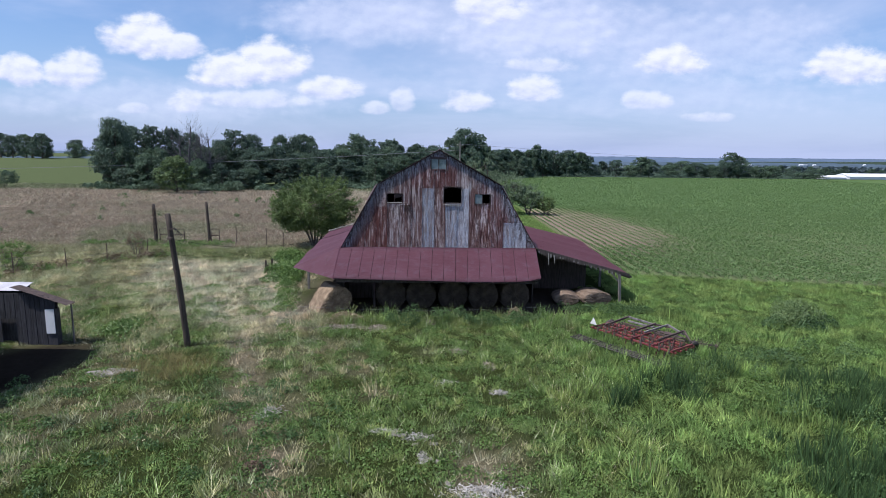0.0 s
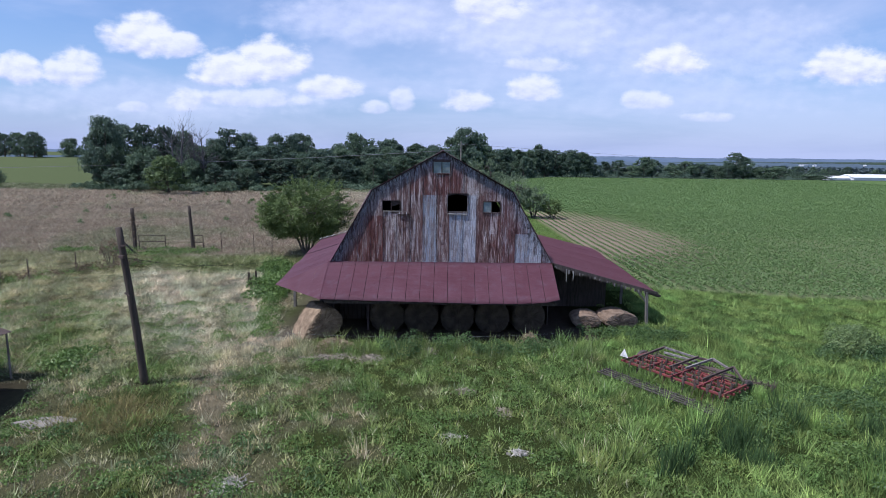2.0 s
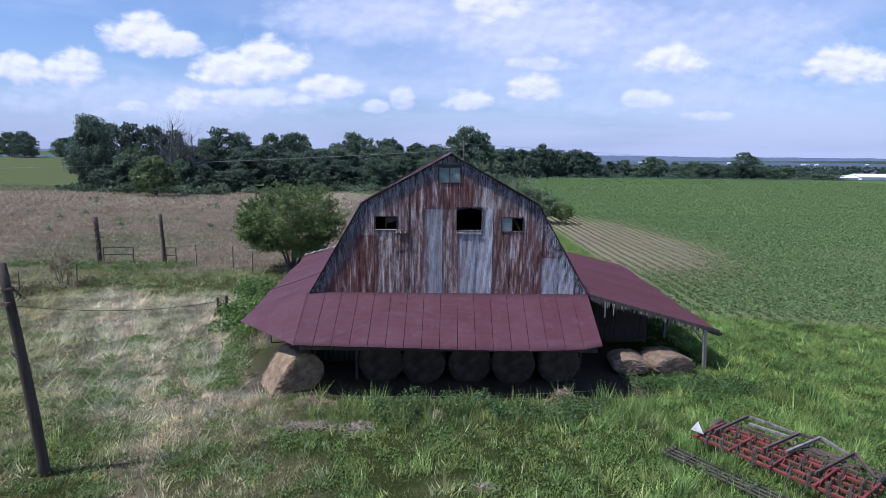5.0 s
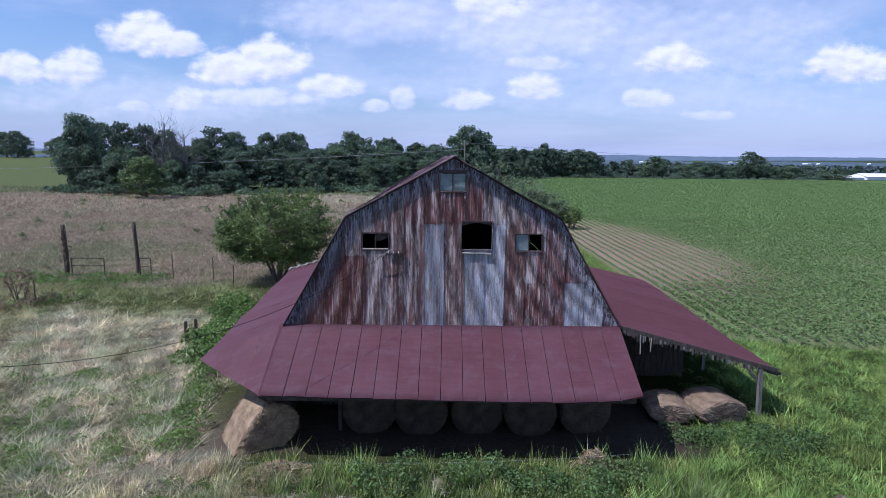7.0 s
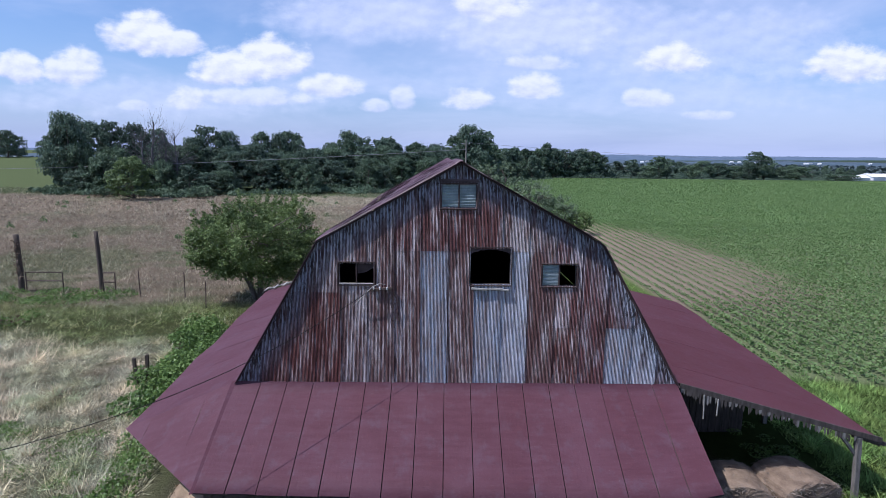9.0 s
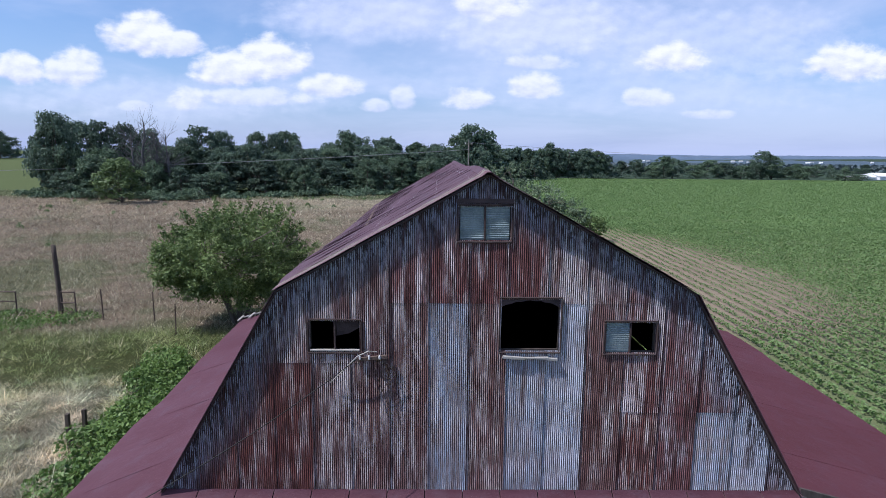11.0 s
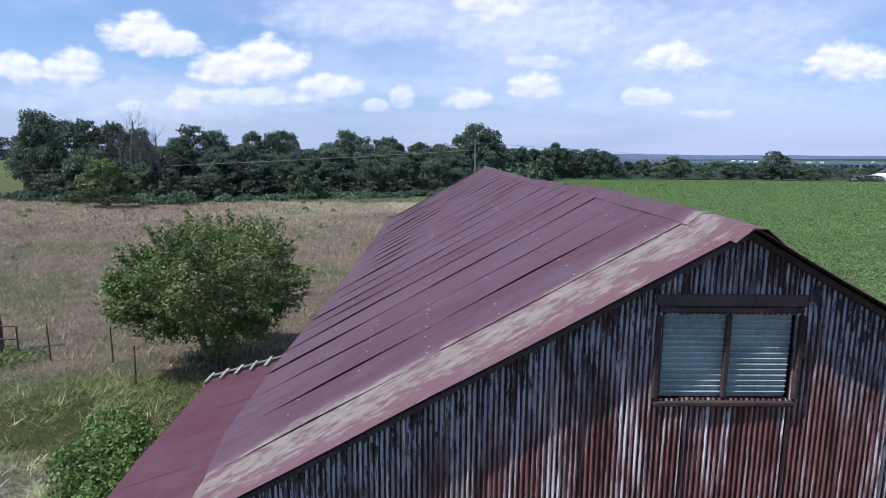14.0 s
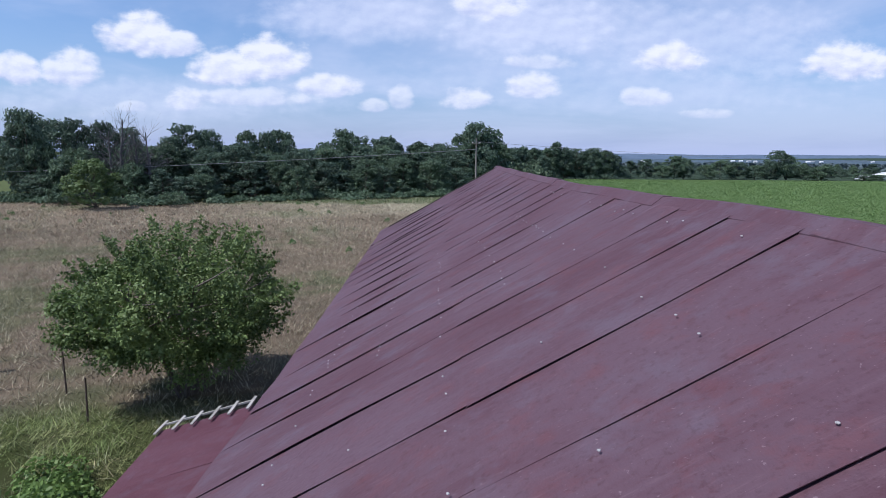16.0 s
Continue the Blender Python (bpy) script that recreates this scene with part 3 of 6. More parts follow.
def grid_axis(near, far, fine, coarse):
    a = list(np.arange(near[0], near[1], fine))
    v, d = near[1], fine
    while v < far[1]:
        a.append(v)
        d *= coarse
        v += d
    v, d, left = near[0], fine, []
    while v > far[0]:
        d *= coarse
        v -= d
        left.append(v)
    return np.array(left[::-1] + a)


def build_ground():
    gx, gy = grid_axis((-30, 34), (-4200, 4200), 0.36, 1.06), grid_axis((-32, 50), (-600, 4300), 0.36, 1.05)
    X, Y = np.meshgrid(gx, gy)
    x, y = X.ravel(), Y.ravel()
    n, w = len(gx), len(gy)
    i = (np.arange(w - 1)[:, None] * n + np.arange(n - 1)).ravel()
    cover, dry = zone(x, y)
    # nearby ground tint is darkened to give the shade between tufts
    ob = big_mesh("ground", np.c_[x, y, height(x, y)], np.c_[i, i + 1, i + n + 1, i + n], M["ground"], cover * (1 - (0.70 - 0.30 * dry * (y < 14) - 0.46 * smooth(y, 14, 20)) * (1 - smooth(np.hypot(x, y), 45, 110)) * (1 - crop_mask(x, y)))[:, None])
    ob.data.polygons.foreach_set("use_smooth", np.ones(len(ob.data.polygons), bool))
    tagged(ob, "rolling farmland of mown grass, dry meadow and crop soil", "ground", kind="structure")


build_ground()

# ------------------------------------------------------------------ barn: sizes
HALF, BASE, KNEE_X, KNEE_Z, TOP, LONG = 5.10, 2.82, 3.18, 6.11, 7.88, 17.0
SLOPE = (TOP - KNEE_Z) / KNEE_X
RAKE = 0.135


def profile(x):
    """The height of the gable's outline at x."""
    x = abs(x)
    return TOP - SLOPE * x if x < KNEE_X else KNEE_Z - (x - KNEE_X) * (KNEE_Z - BASE) / (HALF - KNEE_X)


WINDOWS = [(-2.69, -1.93, 5.15, 5.62), (0.24, 1.13, 5.17, 5.98), (1.86, 2.62, 5.15, 5.62), (-0.42, 0.34, 6.89, 7.39)]
barn = thing("barn", "old gambrel barn clad in rusted corrugated metal sheets", "barn")


def corrugated(x0, x1, zb, zt, lift, over=0.016, pitch=0.604 / 19, amp=0.0057, samples=8):
    """One sheet of siding, cut to the gable's outline and round the windows."""
    n = max(2, round((x1 - x0) / pitch * samples))
    start = -5.116
    xs = np.linspace(x0, x1, n + 1)
    verts, faces, seen = [], [], {}

    def vert(x, z):
        key = (round(x, 4), round(z, 4))
        if key not in seen:
            seen[key] = len(verts)
            verts.append((x, -lift - over * (x - x0) / (x1 - x0) - amp * math.sin(2 * math.pi * (x - start) / pitch), z))
        return seen[key]

    for a, b in zip(xs, xs[1:]):
        mid = (a + b) / 2
        spans = [(zb, zt)]
        for wx0, wx1, wz0, wz1 in WINDOWS:
            if wx0 < mid < wx1:
                spans = [s for lo, hi in spans for s in ((lo, min(hi, wz0)), (max(lo, wz1), hi)) if s[1] - s[0] > 0.01]
        for lo, hi in spans:
            ha, hb = max(min(hi, profile(a)), lo), max(min(hi, profile(b)), lo)
            corner = [vert(a, lo), vert(b, lo), vert(b, hb), vert(a, ha)]
            corner = [c for k, c in enumerate(corner) if c not in corner[:k]]
            if len(corner) > 2:
                faces.append(corner)
    return verts, faces


def build_gable():
    rng = random.Random(5)
    wall = new("gable_wall")
    wall.parent = barn
    # tiers: courses of sheets, by their column
    edges = [-5.12 + 0.604 * i for i in range(18)]
    edges[-1] = 5.10
    for i, (x0, x1) in enumerate(zip(edges, edges[1:])):
        mid = (x0 + x1) / 2
        laps = [2.80, 4.98, 8.0] if mid < -1.6 else ([2.80, 5.94, 8.0] if mid < 2.0 else [2.80, 4.19, 5.96, 8.0])
        for j, (lo, hi) in enumerate(zip(laps, laps[1:])):
            if profile(x0) <= lo and profile(x1) <= lo:
                continue
            v, f = corrugated(x0 - 0.02, x1 + 0.01, lo - 0.03 * (j > 0), hi, 0.012 + 0.003 * (i % 2) + 0.006 * j)
            if not f:
                continue
            if j == 0 and (-0.95 < mid < -0.35 or 0.2 < mid < 1.45 or (3.1 < mid < 4.4 and hi < 4.5)):
                mat = "zinc_side"
            elif (j == 0 and -4.4 < mid < -2.9) or (1.45 < mid < 2.7 and hi < 4.5) or (mid > 4.4 and j == 0):
                mat = "deep_side"
            elif mid < -4.4 or (mid > 2.9 and 4.5 < hi < 6.5) or (2.7 < mid < 3.1 and hi < 4.5):
                mat = "blue_side"
            elif j == 0 and mid < 0.2:
                mat = "brown_side"
            else:
                mat = "red_side" if rng.random() < 0.6 or profile(mid) > 7.2 else "brown_side"
            tag = {"zinc_side": "bare zinc corrugated sheet", "deep_side": "dark red corrugated sheet"}.get(mat, "")
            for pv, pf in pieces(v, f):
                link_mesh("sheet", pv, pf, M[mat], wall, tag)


def pieces(verts, faces):
    """A mesh in its separate pieces."""
    own = list(range(len(verts)))

    def root(k):
        while own[k] != k:
            k = own[k]
        return k

    for f in faces:
        for k in f[1:]:
            own[root(k)] = root(f[0])
    groups = {}
    for f in faces:
        groups.setdefault(root(f[0]), []).append(f)
    out = []
    for fs in groups.values():
        used = sorted({k for f in fs for k in f})
        at = {k: n for n, k in enumerate(used)}
        out.append(([verts[k] for k in used], [[at[k] for k in f] for f in fs]))
    return out


build_gable()


def build_frame():
    """Boards behind the sheets, closing the gable and the walls."""
    z0 = GZ - 0.1
    xs = sorted({-HALF, -KNEE_X, 0.0, KNEE_X, HALF, *(v for w in WINDOWS for v in w[:2])})
    for y, holes in ((0.05, True), (LONG - 0.05, False)):
        for a, b in zip(xs, xs[1:]):
            mid = (a + b) / 2
            spans = [(BASE - 0.05 if y < 1 else z0, 9.0)]
            for wx0, wx1, wz0, wz1 in WINDOWS if holes else ():
                if wx0 < mid < wx1:
                    spans = [s for lo, hi in spans for s in ((lo, min(hi, wz0)), (max(lo, wz1), hi))]
            for lo, hi in spans:
                ta, tb = min(hi, profile(a) - 0.03), min(hi, profile(b) - 0.03)
                if ta <= lo and tb <= lo:
                    continue
                bm = bmesh.new()
                vs = [bm.verts.new(p) for yy in (y, y + 0.03) for p in ((a, yy, lo), (b, yy, lo), (b, yy, max(tb, lo)), (a, yy, max(ta, lo)))]
                for q in ((0, 1, 2, 3), (7, 6, 5, 4), (0, 4, 5, 1), (1, 5, 6, 2), (2, 6, 7, 3), (3, 7, 4, 0)):
                    bm.faces.new([vs[k] for k in q])
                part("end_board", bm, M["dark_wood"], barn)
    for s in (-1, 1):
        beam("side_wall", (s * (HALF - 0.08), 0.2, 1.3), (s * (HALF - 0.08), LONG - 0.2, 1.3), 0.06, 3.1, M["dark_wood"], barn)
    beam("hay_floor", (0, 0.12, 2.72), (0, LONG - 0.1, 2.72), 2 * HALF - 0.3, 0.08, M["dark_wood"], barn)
    beam("back_board_wall", (-HALF, 3.2, 1.25), (HALF, 3.2, 1.25), 0.05, 2.8, M["dark_wood"], barn)


build_frame()


def build_rakes():
    for s in (-1, 1):
        for (xa, za), (xb, zb) in (((0.0, TOP), (s * KNEE_X, KNEE_Z)), ((s * KNEE_X, KNEE_Z), (s * HALF, BASE))):
            beam("rake_board", (xa, -0.055, za - 0.022), (xb, -0.055, zb - 0.022), 0.035, 0.09, M["rake"], barn, up=(0, 1, 0))


build_rakes()


def build_windows():
    for n, (x0, x1, z0, z1) in enumerate(WINDOWS):
        w = new("window")
        w.parent = barn
        w["label"] = ("window opening with a missing sash", "square loft opening with a ragged top", "window with one slatted half", "closed louvred vent")[n]
        for a, b in (((x0 - 0.03, z0 - 0.03), (x1 + 0.03, z0 - 0.03)), ((x0 - 0.03, z1 + 0.03), (x1 + 0.03, z1 + 0.03)), ((x0 - 0.03, z0), (x0 - 0.03, z1)), ((x1 + 0.03, z0), (x1 + 0.03, z1))):
            beam("window_frame", (a[0], -0.035, a[1]), (b[0], -0.035, b[1]), 0.03 if n == 3 else 0.022, 0.04, M["frame"], w, up=(0, 1, 0))
        xm = (x0 + x1) / 2
        if n != 1:
            beam("mullion", (xm, -0.02, z0), (xm, -0.02, z1), 0.03, 0.03, M["frame"], w)
        spans = {2: [(x0, xm)], 3: [(x0, xm), (xm, x1)]}.get(n, [])
        for a, b in spans:
            count = 15
            for k in range(count):
                z = z0 + (k + 0.5) * (z1 - z0) / count
                beam("slat", (a + 0.012, 0.0, z), (b - 0.012, 0.0, z), 0.012, (z1 - z0) / count * 1.25, M["louver"], w, up=(0, -0.55, 1), bevel=0)
        if n == 0:
            link_mesh("broken_pane", [(xm + 0.02, 0.0, z1), (x1, 0.0, z1), (x1, 0.0, z1 - 0.10), (xm + 0.22, 0.0, z1 - 0.20), (xm + 0.02, 0.0, z1 - 0.24)],
                      [(0, 1, 2, 3, 4)], M["frame"], w, "torn leftover of a grey pane")
        if n == 3:
            beam("head_board", (x0 - 0.05, -0.04, z1 + 0.085), (x1 + 0.05, -0.04, z1 + 0.085), 0.07, 0.02, M["rake"], w, up=(0, 1, 0))
        if n == 0:
            beam("sill", (x0, -0.03, z0 + 0.012), (x1, -0.03, z0 + 0.012), 0.025, 0.05, M["pale_wood"], w, "pale worn sill", up=(0, 1, 0))
        if n == 1:
            # torn strip of sheet left along the head
            rag = random.Random(7)
            pts = [(x0 + (x1 - x0) * q / 12, z1 - 0.015 - 0.10 * abs(q / 6 - 1) ** 2.2 - rag.uniform(0, 0.03)) for q in range(13)]
            vs = [(a, -0.012, b) for a, b in pts] + [(a, -0.012, z1 + 0.01) for a, b in pts]
            link_mesh("torn_strip", vs, [(q, q + 1, q + 14, q + 13) for q in range(12)], M["rake"], w, "torn strip of rusty sheet")
    for a, b, c, d, w in ((0.27, 5.075, 0.62, 5.05, 0.045), (0.50, 5.055, 0.98, 5.065, 0.03), (0.80, 5.06, 1.12, 5.035, 0.04)):
        beam("sill_board", (a, -0.055, b), (c, -0.06, d), 0.05, w, M["pale_wood"], barn, "splintered pale sill board")


build_windows()


# ------------------------------------------------------------------ barn: roofs
def roof_sheet(name, quad, mat, parent, lift=0.0, waves=0, amp=0.006, warp=0.012, rng=None, label="", smooth_=False, rib=0.0, thick=0.008):
    """A thin metal sheet over four corners: two at the top, two at the eave (top a, top b, eave b, eave a)."""
    ta, tb, eb, ea = (Vector(p) for p in quad)
    nrm = (tb - ta).cross(ea - ta).normalized()
    if nrm.z < 0:
        nrm = -nrm
    nu, nv = (waves * 6 if waves else 20 if rib else 4), 7
    ph = rng.uniform(0, 6) if rng else 0
    verts, faces = [], []
    for j in range(nv + 1):
        v = j / nv
        for i in range(nu + 1):
            u = i / nu
            p = (ta.lerp(tb, u)).lerp(ea.lerp(eb, u), v)
            h = lift + amp * math.sin(2 * math.pi * waves * u) + warp * math.sin(2.2 * v * 3.1 + ph) * math.sin(3.1 * u + 0.4 * ph) + rib * math.exp(-(((u - 0.5) * 20) ** 2))
            verts.append(p + nrm * h)
    n0 = len(verts)
    verts += [Vector(v) - nrm * thick for v in verts]
    w = nu + 1
    for j in range(nv):
        for i in range(nu):
            k = j * w + i
            faces.append((k, k + 1, k + 1 + w, k + w))
    rim = [j * w for j in range(nv + 1)], [j * w + nu for j in range(nv + 1)], list(range(w)), [nv * w + i for i in range(w)]
    for line in rim:
        for a, b in zip(line, line[1:]):
            faces.append((a, b, b + n0, a + n0))
    return link_mesh(name, verts, faces, mat, parent, label, smooth_)


def knee_out(y):
    """How far the upper slope runs past the knee: flush at the gable, further out behind."""
    return 0.04 + 0.23 * float(smooth(y, -0.1, 1.4))


def sag(y):
    """The ridge's rise and dip along its length."""
    return float(np.interp(y, (-0.2, 1.0, 2.6, 3.6, 4.6, 6.4, 8.2, 12.0, 17.3), (0.0, 0.012, 0.022, 0.004, -0.025, -0.064, -0.084, -0.090, -0.078))) + 0.006 * math.sin(y * 2.3)


def build_roof():
    rng = random.Random(11)
    top = new("roof")
    top.parent = barn
    for s in (-1, 1):
        # upper slope: sheets in two courses that lap half way down, edge lifted over the one before
        verge = RAKE + (0.05 if s > 0 else 0.0)
        seams = [-verge, 0.52, 1.22, 1.92, 2.61, 3.32, 4.02, 4.72, 5.50, 6.40, 7.30, 7.88, 8.60, 9.32, 10.02, 10.75, 11.45, 12.30, 12.78, 13.60, 14.30, 15.05, 15.80, 16.50, LONG + 0.25]
        for k, (y, y1) in enumerate(zip(seams, seams[1:])):
            for low_course in (True, False):
                c0, c1 = (1.63 + rng.uniform(-0.03, 0.03) - 0.06, None) if low_course else (0.0, 1.63 + 0.05)
                j0 = y + (rng.uniform(-0.025, 0.025) if 0 < k else 0.0)
                rise = rng.choice((0.006, 0.009, 0.012, 0.015)) * (1.2 if low_course else 0.5)
                a0, a1 = sag(j0), sag(y1)
                e0, e1 = (KNEE_X + knee_out(j0), KNEE_X + knee_out(y1)) if low_course else (c1, c1)
                over = 0.004 if low_course else 0.012
                quad = [(s * c0, j0, TOP - SLOPE * c0 + a0 + rise + over), (s * c0, y1 + 0.10, TOP - SLOPE * c0 + a1 + over - 0.004), (s * e1, y1 + 0.10, TOP - SLOPE * e1 + a1 + over - 0.004), (s * e0, j0 + rng.uniform(-0.03, 0.03) * (k > 0), TOP - SLOPE * e0 + a0 + rise * rng.uniform(0.5, 1.2) + over)]
                roof_sheet("roof_sheet", quad, M["roof_pale" if k == 0 else "roof"], top, 0.004, 0, 0.0, 0.006, rng, "flaking pale-edged roof sheet" if k == 0 else "", rib=rng.choice((0.0, 0.0, 0.006)) if k else 0.0, thick=0.0025)
        y, k = -verge, 0
        while y < LONG + 0.2:
            y1 = min(y + 0.75, LONG + 0.25)
            o0, o1 = knee_out(y) - 0.02, knee_out(y1) - 0.02
            a0, a1 = sag(y), sag(y1)
            roof_sheet("roof_sheet", ((s * (KNEE_X + o0), y - 0.02, KNEE_Z - o0 * SLOPE - 0.006 + a0), (s * (KNEE_X + o1), y1 + 0.02, KNEE_Z - o1 * SLOPE - 0.006 + a1), (s * HALF, y1 + 0.02, BASE), (s * HALF, y - 0.02, BASE)), M["roof"], top,
                       0.006 + 0.008 * (k % 2), 0, 0.0, 0.006, rng)
            y, k = y1, k + 1
    # ridge caps in lapped lengths
    y, k = -RAKE - 0.055, 0
    while y < LONG + 0.2:
        y1 = min(y + (0.62 if k == 0 else 2.05), LONG + 0.28)
        vs, fs = [], []
        rows = [y + (y1 + 0.06 - y) * q / 5 for q in range(6)]
        for yy in rows:
            z = TOP + 0.026 + 0.005 * (k % 2) + sag(yy)
            vs += [(-0.125, yy, z - 0.125 * SLOPE - 0.004), (-0.035, yy, z), (0.035, yy, z), (0.125, yy, z - 0.125 * SLOPE - 0.004)]
        m = len(vs)
        vs += [(a, b, c - 0.006) for a, b, c in vs]
        for q in range(5):
            o = 4 * q
            fs += [(o + a, o + a + 1, o + a + 5, o + a + 4) for a in range(3)]
            fs += [(o, o + 4, m + o + 4, m + o), (o + 3, o + 7, m + o + 7, m + o + 3)]
        for o in (0, 20):
            fs += [(o + a, o + a + 1, m + o + a + 1, m + o + a) for a in range(3)]
        link_mesh("ridge_cap", vs, fs, M["roof_pale" if k == 0 else "roof"], top)
        y, k = y1, k + 1


build_roof()

SK = dict(gl=(-5.12, -0.02, 2.82), gr=(5.10, -0.02, 2.82), hip=(-5.05, -2.72, 1.68), er=(4.93, -2.84, 1.78), wl=(-7.60, -0.24, 1.75))


def eave_z(x):
    """The skirt roof's eave hangs through between its ends."""
    return float(np.interp(x, (-5.1, -3.0, 0.0, 1.5, 3.0, 4.2, 4.6, 4.95), (1.71, 1.67, 1.62, 1.59, 1.60, 1.65, 1.70, 1.80)))


def build_skirt():
    rng = random.Random(3)
    ro = new("skirt_roof")
    ro.parent = barn
    gl, gr, hip, er = (Vector(SK[k]) for k in ("gl", "gr", "hip", "er"))
    n = 17
    for i in range(n):
        u0, u1 = i / n, (i + 1) / n
        e0, e1 = hip.lerp(er, u0), hip.lerp(er, u1)
        e0.z, e1.z = eave_z(e0.x), eave_z(e1.x)
        ragged = Vector((0, rng.uniform(-0.03, 0.01), 0))
        roof_sheet("roof_sheet", (gl.lerp(gr, u0), gl.lerp(gr, u1) - Vector((0.016, 0, 0)), e1 + ragged - Vector((0.020, 0, 0)), e0 + ragged), M["skirt"], ro, 0.014 + rng.uniform(0, 0.003), 7, 0.0004, 0.004, rng, smooth_=True)
    # close boarding added under the sheets: darkens the seams, blocks light slits
    down = Vector((0, 0.012, -0.022))
    for i in range(n):
        u0, u1 = i / n, (i + 1) / n
        e0, e1 = hip.lerp(er, u0), hip.lerp(er, u1)
        e0.z, e1.z = eave_z(e0.x), eave_z(e1.x)
        four = (gl.lerp(gr, u0), gl.lerp(gr, u1), e1, e0)
        link_mesh("roof_board", [p + down for p in four] + [p + down * 2 for p in four], [(0, 3, 2, 1), (4, 5, 6, 7), (0, 1, 5, 4), (1, 2, 6, 5), (2, 3, 7, 6), (3, 0, 4, 7)], M["rake"], ro)
    side = Vector((0.07, 0.05, 0))
    lift = Vector((0, 0, 0.028))
    roof_sheet("hip_flashing", (gl - side + lift, gl + side + lift, hip + side + lift, hip - side + lift), M["skirt"], ro, 0.0, 0, 0.0, 0.003, rng)
    # hipped corner: sheets fanned between the hip and the cut corner
    wl = Vector(SK["wl"])
    m = 4
    for i in range(m):
        u0, u1 = i / m, (i + 1) / m
        roof_sheet("roof_sheet", (gl.lerp(wl, u0 * 0.999), gl.lerp(wl, u1), hip.lerp(wl, u1), hip.lerp(wl, u0)), M["skirt"], ro, 0.012 + 0.004 * (i % 2), 0, 0.0, 0.004, rng, thick=0.003)


build_skirt()


def build_lean_to(name, s, front, rear, z_front, z_rear, back, start, mat="skirt"):
    """A low side roof whose eave runs from (front, z_front) to (rear, z_rear)."""
    rng = random.Random(21 + s)
    ro = new(name)
    ro.parent = barn
    y, k = start, 0

    def eave(yy):
        f = (yy - start) / (back - start)
        return (s * (front + (rear - front) * f) + 0.04 * math.sin(1.3 * yy), yy, z_front + (z_rear - z_front) * f + 0.02 * math.sin(1.9 * yy))

    while y < back - 0.05:
        y1 = min(y + 1.45, back)
        e0, e1 = eave(y), eave(y1)
        roof_sheet("roof_sheet", ((s * 5.12, y if k else max(y, -0.02), 2.83), (s * 5.12, y1 + 0.03, 2.83), (e1[0], y1 + 0.03, e1[2]), e0), M[mat], ro, 0.003 + 0.003 * (k % 2), 0, 0.0, 0.003, rng, thick=0.003)
        y, k = y1, k + 1
    return ro


build_lean_to("lean_to_roof", -1, 7.60, 7.95, 1.75, 2.02, 12.3, -0.24)
build_lean_to("lean_to_roof", 1, 10.05, 10.3, 1.47, 1.60, 12.6, 0.10, "lean_red")


# ------------------------------------------------------------------ plants
def leaf_cards(centres, size, rng, flat=0.0, aspect=1.6, facing=None, loose=0.6):
    """Small pointed leaves, one at each centre; turned at random, or loosely facing a given way."""
    n = len(centres)
    if facing is None:
        d = rng.normal(size=(n, 3))
        d[:, 2] *= 1 - flat
        d /= np.linalg.norm(d, axis=1)[:, None] + 1e-9
        s = np.cross(d, rng.normal(size=(n, 3)))
    else:
        up = facing / (np.linalg.norm(facing, axis=1)[:, None] + 1e-9) + rng.normal(size=(n, 3)) * loose
        d = np.cross(up, rng.normal(size=(n, 3)))
        d /= np.linalg.norm(d, axis=1)[:, None] + 1e-9
        s = np.cross(up, d)
    s /= np.linalg.norm(s, axis=1)[:, None] + 1e-9
    L = size * rng.uniform(0.6, 1.3, n)[:, None]
    v = np.stack([centres - d * L * 0.5, centres + s * L / aspect / 2, centres + d * L * 0.5, centres - s * L / aspect / 2], 1).reshape(-1, 3)
    return v, np.arange(4 * n).reshape(-1, 4)


def clumps(rng, lumps, per, inner=0.15):
    """Leaf places on rounded clumps (x, y, z, radius across, radius up), and the way each leaf faces."""
    pts, out = [], []
    for x, y, z, r, h in lumps:
        d = rng.normal(size=(per, 3))
        d /= np.linalg.norm(d, axis=1)[:, None]
        d[:, 2] = np.where(d[:, 2] < -0.35, -d[:, 2], d[:, 2])
        rad = np.where(rng.random(per) < inner, rng.random(per), 0.80 + 0.28 * rng.random(per))
        rad = rad * (1 + 0.20 * np.sin(d[:, 0] * 6 + x * 3) + 0.18 * np.sin(d[:, 2] * 8 + y * 3) + 0.12 * np.sin(d[:, 1] * 9 + z))
        pts.append(np.c_[x + d[:, 0] * r * rad, y + d[:, 1] * r * rad, z + d[:, 2] * h * rad])
        out.append(d + np.array((0, 0, 0.35)))
    return np.concatenate(pts), np.concatenate(out)


